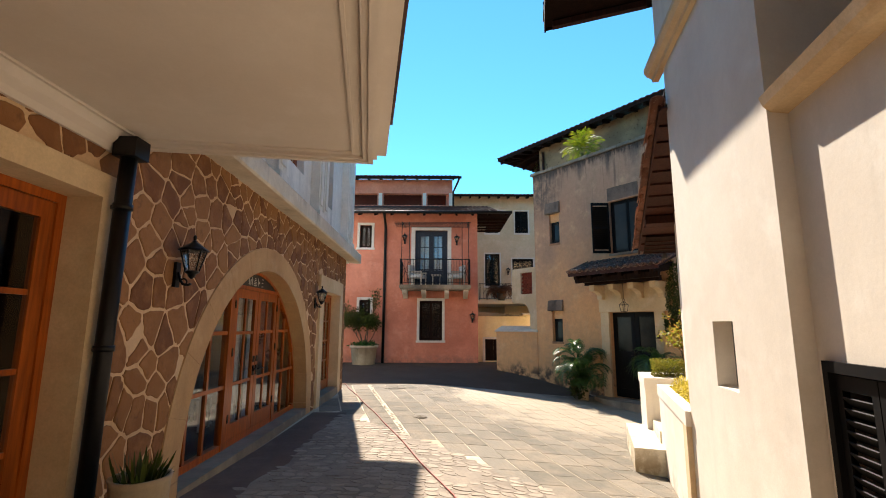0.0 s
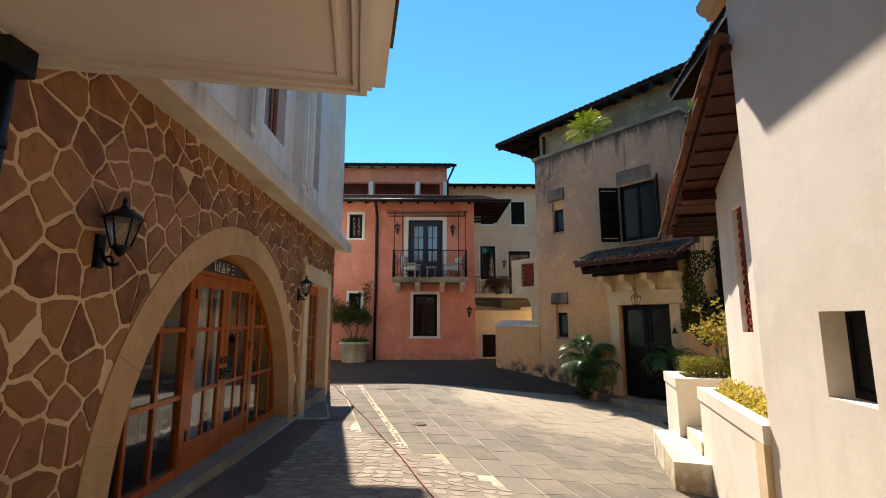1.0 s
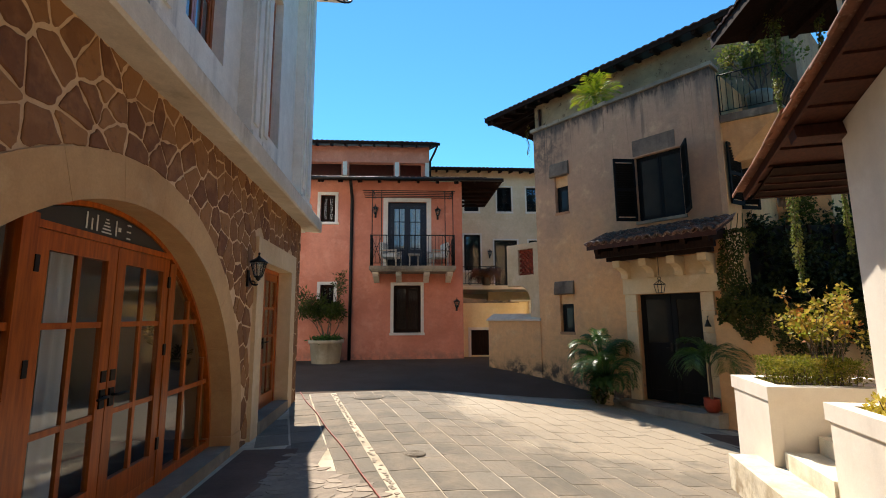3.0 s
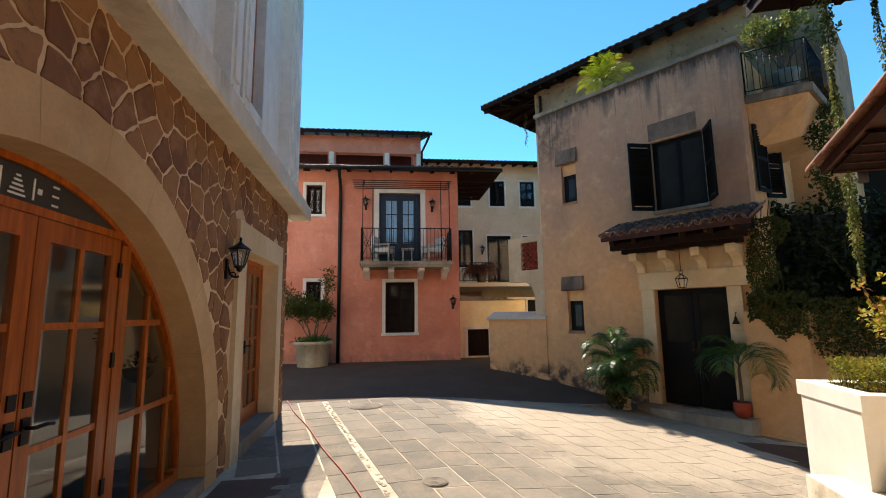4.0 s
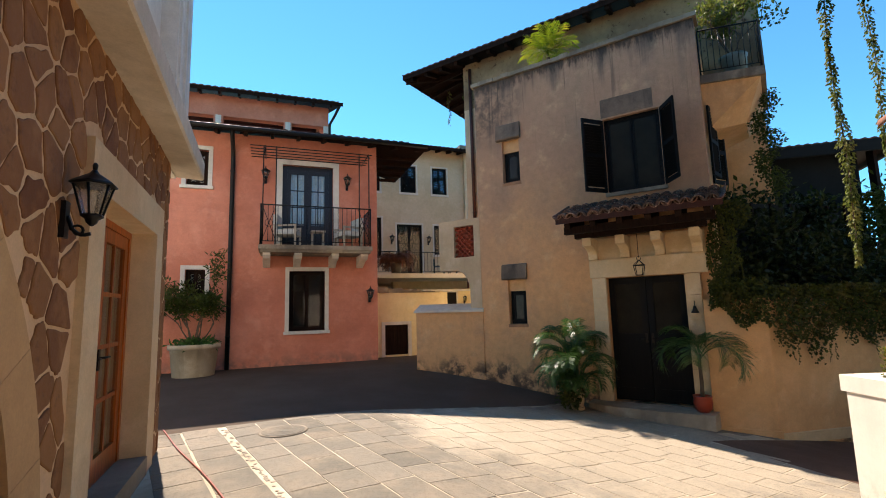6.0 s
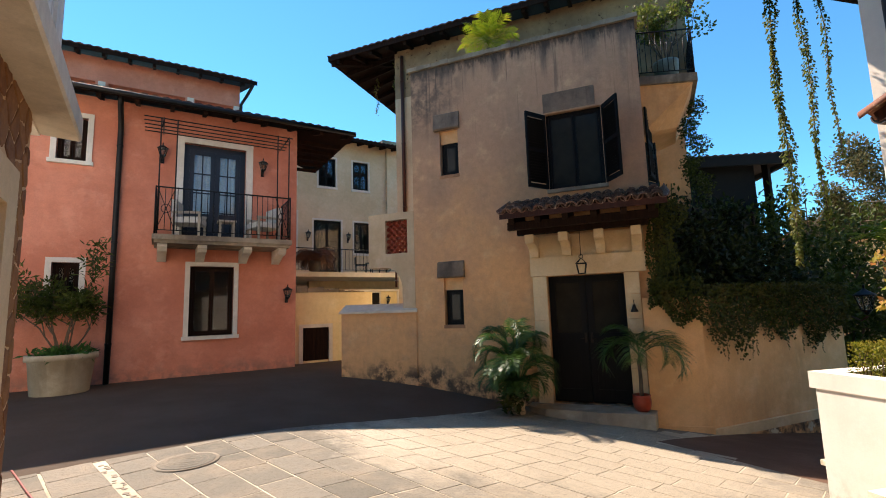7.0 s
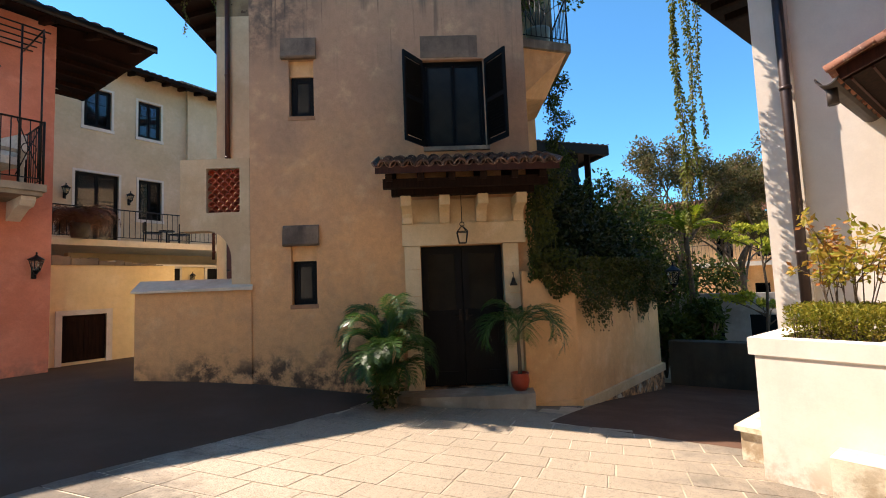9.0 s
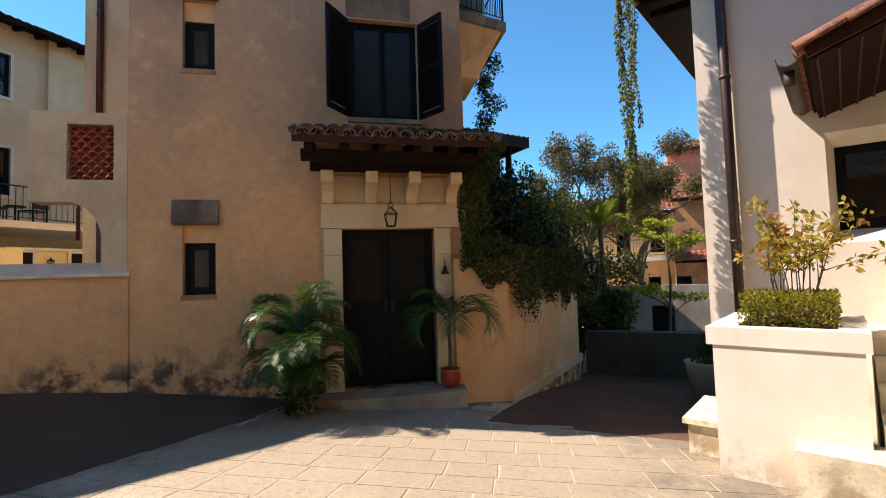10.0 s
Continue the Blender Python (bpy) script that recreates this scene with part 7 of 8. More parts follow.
MAT["glazed_pot"] = painted("grey_green_pot", rgb("6f8078"), 0.4, 0, 0.2, 0.1)


def leaf(bm, p, d, up, ln, w):
    """A leaf folded a little along its midrib."""
    d = d.normalized()
    s = d.cross(up)
    s = s.normalized() if s.length > 1e-4 else d.orthogonal().normalized()
    n = s.cross(d)
    v = [bm.verts.new(q) for q in (p, p + d * ln * 0.5 + s * w * 0.5 + n * w * 0.12, p + d * ln, p + d * ln * 0.5 - s * w * 0.5 + n * w * 0.12)]
    bm.faces.new((v[0], v[1], v[2]))
    bm.faces.new((v[0], v[2], v[3]))


def rand_dir(rnd, up=0.0):
    while True:
        v = Vector((rnd.uniform(-1, 1), rnd.uniform(-1, 1), rnd.uniform(-1, 1)))
        if 0.05 < v.length < 1:
            v = v.normalized()
            v.z += up
            return v.normalized()


def frond(bm, rnd, base, heading, length, rise, droop, leaflet, count=20, width=0.028):
    """A feathered palm leaf: an arching rib with narrow leaflets down both sides."""
    h = Vector((math.cos(heading), math.sin(heading), 0))
    pts = []
    for k in range(13):
        u = k / 12
        pitch = rise - droop * u ** 1.4
        last = pts[-1] if pts else Vector(base)
        pts.append(last + (h * math.cos(pitch) + Vector((0, 0, math.sin(pitch)))) * (length / 12 if k else 0))
    tube(bm, pts, [0.010 * (1.1 - k / 12) for k in range(13)], 4)
    side = Vector((-h.y, h.x, 0))
    for k in range(count):
        u = 0.16 + 0.84 * k / count
        i = min(11, int(u * 12))
        p = pts[i].lerp(pts[i + 1], u * 12 - i)
        t = (pts[i + 1] - pts[i]).normalized()
        ln = leaflet * (0.55 + 0.75 * math.sin(math.pi * min(1, u * 0.9 + 0.1))) * rnd.uniform(0.85, 1.12)
        for sg in (-1, 1):
            d = (t * 0.75 + side * sg * 0.85 + Vector((0, 0, 0.18))).normalized()
            a, b = p + d * ln * 0.5, p + d * ln * 0.95 + Vector((0, 0, -0.30 * ln))
            wv = t * width * 0.5
            v = [bm.verts.new(q) for q in (p - wv * 0.4, p + wv * 0.4, a + wv, b, a - wv)]
            bm.faces.new((v[0], v[1], v[2], v[4]))
            bm.faces.new((v[4], v[2], v[3]))


def pot_shape(parent, prof, mat, sides=28, label="", name="pot"):
    bm = bmesh.new()
    lathe(bm, prof, sides)
    return part(name, bm, mat, parent, label)


def twig(bm, rnd, p, d, ln, r, depth, tips, bend=0.25, split=2):
    """Branching limbs; the ends are gathered for leaves."""
    pts, q = [Vector(p)], Vector(d).normalized()
    for k in range(4):
        q = (q + rand_dir(rnd, 0.15) * bend * 0.5).normalized()
        pts.append(pts[-1] + q * ln / 4)
    tube(bm, pts, [r * (1 - 0.12 * k) for k in range(5)], 5 if r < 0.03 else 8)
    if depth == 0:
        tips.append((pts[-1], q))
        tips.append((pts[2], q))
        return
    for k in range(split):
        twig(bm, rnd, pts[-1] if k else pts[3], (q + rand_dir(rnd, 0.2) * 0.8).normalized(), ln * rnd.uniform(0.62, 0.82), r * 0.62, depth - 1, tips, bend, split)


def clump(bm, rnd, c, radius, count, ln, w, up=0.3, flat=1.0):
    for _ in range(count):
        o = rand_dir(rnd)
        p = Vector(c) + Vector((o.x, o.y, o.z * flat)) * radius * rnd.random() ** 0.45
        leaf(bm, p, rand_dir(rnd, up) + o * 0.5, rand_dir(rnd, 1.0), ln * rnd.uniform(0.7, 1.25), w * rnd.uniform(0.75, 1.2))


def potted_palm():
    rnd = random.Random(5)
    x, y = 3.97, 13.46
    z = ground_z(x, y)
    t = thing("potted_palm", at(x, y, z), "bushy areca palm in a pale clay pot", "potted palm")
    pot_shape(t, [(0.12, 0.0), (0.125, 0.05), (0.105, 0.07), (0.15, 0.30), (0.18, 0.34), (0.18, 0.39), (0.155, 0.39), (0.15, 0.35), (0.01, 0.35)], MAT["clay_pot"])
    bm = bmesh.new()
    for k in range(34):
        a = k * 2.399
        r, h = 0.05 + 0.05 * rnd.random(), rnd.uniform(0.38, 1.24)
        b = Vector((r * math.cos(a) * 1.6 - 0.10 * h, r * math.sin(a) * 1.6 - 0.05 * h, h))
        tube(bm, [(0.5 * r * math.cos(a), 0.5 * r * math.sin(a), 0.33), b], 0.010, 5)
        frond(bm, rnd, b, a, rnd.uniform(0.70, 1.0), rnd.uniform(1.25, 1.5), rnd.uniform(1.9, 3.2), 0.26, 54, 0.0115)
    for k in range(7):
        a = k * 0.42 + 2.2
        frond(bm, rnd, (-0.05, -0.03, 0.45), a, rnd.uniform(0.5, 0.75), rnd.uniform(1.0, 1.4), rnd.uniform(2.4, 3.2), 0.24, 50, 0.0115)
    part("foliage", bm, MAT["palm_gloss"], t)
    bm = bmesh.new()
    clump(bm, rnd, (-0.22, -0.10, 0.28), 0.24, 260, 0.12, 0.06, 0.1)
    part("undergrowth", bm, MAT["ivy"], t)
    # slim palm in the red pot on the step
    m = F_BEIGE @ at(2.87, -0.30, -0.475)
    t = thing("potted_palm", m, "slim young palm in a red pot on the doorstep", "potted palm")
    pot_shape(t, [(0.09, 0.0), (0.135, 0.06), (0.15, 0.16), (0.14, 0.24), (0.15, 0.27), (0.13, 0.27), (0.12, 0.22), (0.01, 0.22)], MAT["red_pot"])
    bm = bmesh.new()
    tube(bm, [(0, 0, 0.2), (0.01, 0, 0.5), (0.0, 0.01, 0.8), (0.02, 0, 0.95)], [0.034, 0.03, 0.026, 0.018], 8)
    part("stem", bm, MAT["bark"], t)
    bm = bmesh.new()
    for k, (a, ln, r, d) in enumerate(((-0.4, 1.0, 0.9, 2.4), (0.5, 0.85, 1.1, 2.0), (2.6, 0.75, 1.1, 2.2), (3.5, 0.85, 0.9, 2.4), (1.6, 0.7, 1.3, 1.6), (4.6, 0.8, 1.0, 2.2), (5.5, 1.0, 1.1, 2.6), (3.0, 0.6, 1.35, 1.2))):
        frond(bm, rnd, (0.01, 0, 0.86 + 0.02 * k), a, ln * 1.15, r + 0.12, d + 0.7, 0.36, 56, 0.012)
    part("foliage", bm, MAT["palm_gloss"], t)
    # big planter before the pink wall
    x, y = -3.05, 18.05
    t = thing("potted_shrub", at(x, y, ground_z(x, y) - 0.02), "dark leafed shrub in a large weathered cement pot", "potted shrub")
    pot_shape(t, [(0.42, 0.0), (0.44, 0.05), (0.50, 0.62), (0.55, 0.64), (0.55, 0.74), (0.46, 0.74), (0.45, 0.66), (0.01, 0.66)], MAT["cement_pot"], 16)
    bm, tips = bmesh.new(), []
    for k in range(6):
        twig(bm, rnd, (0.05 * math.cos(k), 0.05 * math.sin(k), 0.62), (0.42 * math.cos(k * 1.05), 0.42 * math.sin(k * 1.05), 1.0), 0.66, 0.022, 2, tips, 0.3)
    twig(bm, rnd, (0, 0, 0.62), (0.04, 0, 1.0), 1.0, 0.020, 2, tips, 0.2)
    part("branchwork", bm, MAT["bark"], t)
    bm = bmesh.new()
    for p, d in tips:
        clump(bm, rnd, p, 0.20, 58, 0.13, 0.036, 0.2)
    part("crown", bm, MAT["shrub"], t)
    bm = bmesh.new()
    for k in range(50):
        a, r = rnd.uniform(0, 6.28), 0.45 * math.sqrt(rnd.random())
        clump(bm, rnd, (r * math.cos(a), r * math.sin(a), 0.72), 0.12, 10, 0.14, 0.05, 0.5)
    part("undergrowth", bm, MAT["palm"], t, "fresh green undergrowth")
    # snake plant by the shop
    t = thing("potted_snake_plant", at(-1.88, 3.06, ground_z(-1.88, 3.06)), "dark snake plant in a smooth pale pot", "potted plant")
    pot_shape(t, [(0.125, 0.0), (0.145, 0.04), (0.168, 0.54), (0.178, 0.58), (0.155, 0.58), (0.15, 0.52), (0.01, 0.52)], MAT["cement_pot"], 32)
    bm = bmesh.new()
    for k in range(70):
        a, r = rnd.uniform(0, 6.28), 0.13 * math.sqrt(rnd.random())
        p = Vector((r * math.cos(a), r * math.sin(a), 0.52))
        lean = rnd.uniform(0.1, 0.9)
        d = Vector((math.cos(a) * lean, math.sin(a) * lean, 1)).normalized()
        s = Vector((-math.sin(a + 0.6), math.cos(a + 0.6), 0)) * rnd.uniform(0.008, 0.014)
        h = rnd.uniform(0.08, 0.24)
        rows = [[bm.verts.new(p + d * h * u + s * w), bm.verts.new(p + d * h * u - s * w)] for u, w in ((0, 0.7), (0.35, 1.0), (0.7, 0.8))] 
        tip = bm.verts.new(p + d * h)
        for q, w2 in zip(rows, rows[1:]):
            bm.faces.new((q[0], q[1], w2[1], w2[0]))
        bm.faces.new((rows[-1][0], rows[-1][1], tip))
    part("foliage", bm, MAT["shrub"], t)
    # spiky palm on the parapet
    t = thing("parapet_palm", F_BEIGE @ at(0.24, 0.55, 6.4), "sunlit yellow-green fan palm on the roof terrace", "palm")
    pot_shape(t, [(0.16, 0.0), (0.2, 0.3), (0.2, 0.34), (0.17, 0.34), (0.01, 0.3)], MAT["clay_pot"], 20)
    bm = bmesh.new()
    tube(bm, [(0, 0, 0.3), (0.02, 0, 0.75)], 0.045, 8)
    part("stem", bm, MAT["bark"], t)
    bm = bmesh.new()
    for k in range(19):
        a = k * 2.399
        frond(bm, rnd, (0.02, 0, 0.80 + 0.008 * k), a, rnd.uniform(0.58, 0.82), 1.5 - 0.10 * k, 0.5 + 0.03 * k, 0.34, 13, 0.030)
    part("foliage", bm, MAT["yucca"], t)


def creepers():
    rnd = random.Random(8)
    # curtain of ivy over the garden wall
    bm = bmesh.new()
    a, b = Vector((6.25, 11.32, 0)), Vector((10.35, 10.78, 0))
    out = Vector((b - a).normalized().cross(Vector((0, 0, 1))))
    if out.y > 0:
        out = -out
    for _ in range(11000):
        u = rnd.random() ** 0.9
        edge = 0.76 + 0.09 * math.sin(9 * u + 4) + 0.11 * math.sin(23 * u) + 0.07 * math.sin(61 * u)
        z = edge + (1.62 - edge) * rnd.random() ** 0.8 if rnd.random() < 0.90 else edge - rnd.random() ** 2 * 0.30 * (0.5 + 0.5 * math.sin(37 * u))
        p = a.lerp(b, u) + out * (0.04 + 0.16 * rnd.random() * (0.5 + 0.5 * math.sin(5 * u + 2 * z))) + Vector((0, 0, z))
        leaf(bm, p, Vector((rnd.uniform(-0.9, 0.9), rnd.uniform(-0.9, 0.3), rnd.uniform(-1, 0.3))), out + rand_dir(rnd) * 0.6, rnd.uniform(0.035, 0.07), rnd.uniform(0.03, 0.05))
    c = Vector((5.66, 11.90, 0))
    for _ in range(1700):
        u = rnd.random()
        z = rnd.uniform(1.22 - 0.35 * u + 0.12 * math.sin(9 * u), 1.75)
        p = c.lerp(a, u) + Vector((-0.62, -0.78, 0)) * (0.04 + 0.12 * rnd.random()) + Vector((0, 0, z))
        leaf(bm, p, Vector((rnd.uniform(-0.9, 0.9), rnd.uniform(-0.9, 0.3), rnd.uniform(-1, 0.3))), Vector((-0.6, -0.7, 0.2)) + rand_dir(rnd) * 0.6, rnd.uniform(0.035, 0.07), rnd.uniform(0.03, 0.05))
    for k in range(7):
        p = a.lerp(b, rnd.random()) + out * 0.10
        pts = [p + Vector((0.02 * math.sin(1.7 * q), 0, 0.62 - 0.04 * q)) for q in range(rnd.randint(5, 9))]
        tube(bm, pts, 0.003, 4)
        for q in pts:
            leaf(bm, q, Vector((rnd.uniform(-1, 1), -0.3, -0.7)), out, 0.05, 0.035)
    solid("ivy_curtain", bm, MAT["ivy"], "thick dark ivy hanging over the garden wall", "ivy", kind="stuff")
    # climbing plant beside the door
    bm = bmesh.new()
    for _ in range(2000):
        z = rnd.uniform(1.35, 3.1)
        w = 0.30 + 0.22 * math.sin(z * 3.1) + 0.15 * math.sin(z * 7)
        s_ = 3.30 + rnd.uniform(-0.12, 1) * max(0.12, w) + 0.12 * math.sin(z * 2.2)
        o = -0.06 - 0.16 * rnd.random()
        leaf(bm, Vector((s_, o, z)), Vector((rnd.uniform(-1, 1), rnd.uniform(-0.6, 0.2), -0.8)), Vector((0, -1, 0.3)) + rand_dir(rnd) * 0.7, rnd.uniform(0.032, 0.065), rnd.uniform(0.026, 0.045))
    for k in range(6):
        pts = [Vector((3.2 + 0.08 * k + 0.05 * math.sin(z * 2 + k), -0.05, z * 0.5 - 0.6)) for z in range(9)]
        tube(bm, pts, 0.008, 5)
    solid("climbing_ivy", bm, MAT["ivy"], "dark climbing ivy beside the door canopy", "ivy", F_BEIGE, kind="stuff")
    # bushes above the wall, their leaf colour darkened for shade
    for k, (x, y, z, r, n) in enumerate(((6.7, 12.3, 1.9, 0.75, 1700), (7.7, 12.1, 2.2, 0.95, 2400), (8.9, 11.9, 2.0, 0.9, 2200), (10.0, 11.7, 1.9, 0.85, 2000), (7.0, 12.9, 3.1, 0.7, 1300), (6.6, 12.0, 1.5, 0.5, 1200), (8.3, 13.0, 2.7, 0.9, 1800), (9.6, 13.5, 3.2, 1.0, 1800), (9.4, 12.4, 2.9, 0.7, 1200))):
        t = thing("garden_shrub", at(x, y, 0), "dense garden shrub behind the wall, leaves darkened for shade", "shrub", "garden shrubs")
        bm, tips = bmesh.new(), []
        for q in range(5):
            twig(bm, rnd, (0.1 * math.cos(q), 0.1 * math.sin(q), -1.2), (0.12 * math.cos(q * 1.3), 0.12 * math.sin(q * 1.3) + 0.15, 1.2), 0.45 + 0.2 * z, 0.02, 2, tips, 0.15)
        part("branchwork", bm, MAT["bark"], t)
        bm = bmesh.new()
        for _ in range(9):
            o = rand_dir(rnd)
            clump(bm, rnd, (o.x * r * 0.6, o.y * r * 0.6, z + o.z * r * 0.55), r * 0.52, n // 14, 0.13, 0.07, 0.1)
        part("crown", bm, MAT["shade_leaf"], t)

    def strand(bm, lf, x, y, z0, z1, wide, n):
        sway = rnd.uniform(0, 6)
        pts = [Vector((x + 0.025 * math.sin(0.9 * k + sway), y + 0.025 * math.cos(0.8 * k + sway), z0 + (z1 - z0) * k / 14)) for k in range(15)]
        tube(bm, pts, 0.007, 4)
        for _ in range(n):
            u = rnd.random()
            q = min(13, int(u * 14))
            p = pts[q].lerp(pts[q + 1], u * 14 - q)
            thick = wide * (0.75 + 0.30 * math.sin(9 * u + sway) + 0.25 * math.sin(31 * u)) * (1.2 - 0.5 * u)
            o = rand_dir(rnd)
            leaf(lf, p + o * thick * rnd.random() ** 0.5, Vector((o.x, o.y, -1.2)), rand_dir(rnd, 0.4), rnd.uniform(0.03, 0.055), rnd.uniform(0.022, 0.036))

    for x, y, z0, z1, w, n in ((5.28, 9.44, 6.2, 1.75, 0.085, 2300), (6.04, 9.36, 6.2, 2.3, 0.065, 1500), (6.56, 9.28, 6.2, 3.3, 0.055, 600)):
        t = thing("hanging_vine", Matrix.Identity(4), "long leafy vine hanging from the high eave", "vine", "hanging vines")
        bm, lf = bmesh.new(), bmesh.new()
        strand(bm, lf, x, y, z0, z1, w, n)
        part("stem", bm, MAT["bark"], t)
        part("foliage", lf, MAT["vine"], t)
    for s_, o, z1, n in ((-4.2, 3.2, 7.5, 140), (-3.4, 3.6, 7.1, 200), (-3.2, 2.6, 7.6, 120)):
        t = thing("hanging_vine", F_BEIGE, "thin vine trailing from the west eave", "vine", "hanging vines")
        bm, lf = bmesh.new(), bmesh.new()
        strand(bm, lf, s_, o, 8.75, z1, 0.08, n)
        part("stem", bm, MAT["bark"], t)
        part("foliage", lf, MAT["vine"], t)
    # bush in a pot on the side balcony
    t = thing("balcony_bush", F_BEIGE @ at(3.85, 1.15, 5.66), "leafy bush in a grey-green pot on the side balcony", "potted bush")
    pot_shape(t, [(0.2, 0.0), (0.24, 0.5), (0.26, 0.55), (0.22, 0.55), (0.01, 0.5)], MAT["glazed_pot"])
    bm, tips = bmesh.new(), []
    for k in range(6):
        twig(bm, rnd, (0, 0, 0.5), (0.5 * math.cos(k), 0.5 * math.sin(k), 1), 0.6, 0.02, 2, tips)
    part("branchwork", bm, MAT["bark"], t)
    bm = bmesh.new()
    for p, d in tips:
        clump(bm, rnd, p, 0.2, 34, 0.09, 0.05, 0.2)
    part("crown", bm, MAT["vine"], t)
    bm = bmesh.new()
    for k in range(16):
        z = 5.5 - 0.13 * k
        clump(bm, rnd, (4.25 + 0.12 * math.sin(k), 1.6 + 0.2 * math.cos(k * 2), z), 0.20, 150, 0.06, 0.04, -0.5)
    solid("balcony_creeper", bm, MAT["shrub"], "creeper falling behind the side balcony", "creeper", F_BEIGE, kind="stuff")


def planter_plants():
    rnd = random.Random(21)
    # clipped hedge and croton in the square planter
    h = thing("hedge", F_PLANTER @ at(0, 0, 0.6), "clipped green-gold hedge in the white planter", "hedge")
    bm = bmesh.new()
    for _ in range(6500):
        x, y, z = rnd.uniform(0.17, 0.83), rnd.uniform(0.18, 1.05), rnd.random() ** 0.6 * 0.30 + 0.02 * rnd.random()
        o = Vector((x - 0.5, y - 0.6, z))
        leaf(bm, Vector((x, y, z)), rand_dir(rnd, 0.5) + o * 0.8, rand_dir(rnd, 0.8), rnd.uniform(0.022, 0.040), rnd.uniform(0.013, 0.022))
    part("foliage", bm, MAT["hedge"], h)
    bm = bmesh.new()
    for k in range(40):
        x, y = rnd.uniform(0.2, 0.8), rnd.uniform(0.2, 1.0)
        tube(bm, [(x, y, -0.02), (x + rnd.uniform(-0.05, 0.05), y + rnd.uniform(-0.05, 0.05), 0.22)], 0.004, 4)
    tagged(part("stemwork", bm, MAT["bark"], h), kind="stuff")
    c = thing("croton_bush", F_PLANTER @ at(0.52, 0.80, 0.6), "tall croton with red and yellow-green leaves", "bush")
    bm, tips = bmesh.new(), []
    for k in range(13):
        a = k * 2.399
        twig(bm, rnd, (0.10 * math.cos(a), 0.10 * math.sin(a), 0), (0.17 * math.cos(a), 0.17 * math.sin(a), 1.3), rnd.uniform(0.46, 0.68), 0.008, 1, tips, 0.2)
    part("stemwork", bm, MAT["bark"], c)
    bm = bmesh.new()
    for p, d in tips:
        clump(bm, rnd, p, 0.075, 16, 0.072, 0.042, 0.0)
    part("foliage", bm, MAT["croton"], c)
    # yellow shrubs in the long planter
    for k in range(6):
        s_ = 0.34 + 0.27 * k + rnd.uniform(-0.05, 0.05)
        size = rnd.uniform(0.7, 1.15)
        t = thing("yellow_shrub", F_STEPS @ at(s_, 0.26, 0.56), "low bright yellow-leaved shrub", "shrub", "yellow shrubs")
        bm = bmesh.new()
        for _ in range(420):
            o = rand_dir(rnd)
            p = Vector((o.x * 0.16, o.y * 0.13, 0.02 + abs(o.z) * 0.20)) * rnd.uniform(0.5, 1.15) * size
            leaf(bm, p, o + Vector((0, 0, 0.4)), rand_dir(rnd, 0.8), rnd.uniform(0.03, 0.05), rnd.uniform(0.02, 0.032))
        part("foliage", bm, MAT["gold_leaf"], t)
        bm = bmesh.new()
        for q in range(6):
            tube(bm, [(0, 0, -0.02), (rnd.uniform(-0.1, 0.1), rnd.uniform(-0.08, 0.08), 0.16)], 0.004, 4)
        part("stemwork", bm, MAT["bark"], t)
    # dried fern on the terrace of the off-white house
    t = thing("dried_fern", at(2.72, 21.85, 2.66), "dried red-brown fern drooping over the terrace edge", "fern")
    pot_shape(t, [(0.16, 0.0), (0.22, 0.34), (0.2, 0.34), (0.01, 0.30)], MAT["zinc_dark"], 20)
    bm = bmesh.new()
    for k in range(58):
        frond(bm, rnd, (0, 0, 0.34), k * 2.399, rnd.uniform(0.7, 1.2), rnd.uniform(0.7, 1.3), rnd.uniform(2.2, 2.9), 0.16, 18, 0.03)
    part("foliage", bm, MAT["dry"], t)


def tree(x, y, z, height, spread, seed, mat, leaves, label, ln=0.11, w=0.06, r=0.13):
    rnd = random.Random(seed)
    t = thing("tree", at(x, y, z), label, "tree", "garden trees")
    bm, tips = bmesh.new(), []
    pts = [Vector((0.08 * math.sin(k), 0.06 * math.cos(k), height * 0.45 * k / 5)) for k in range(6)]
    tube(bm, pts, [r * (1 - 0.09 * k) for k in range(6)], 10)
    for k in range(7):
        a = k * 2.399
        twig(bm, rnd, pts[3 + k % 3], (spread * math.cos(a), spread * math.sin(a), 1.3), height * 0.27, r * 0.45, 3, tips, 0.3)
    part("trunk", bm, MAT["bark"], t)
    bm = bmesh.new()
    for p, d in tips:
        clump(bm, rnd, p, 0.42, leaves, ln, w, 0.1)
    part("crown", bm, mat, t)


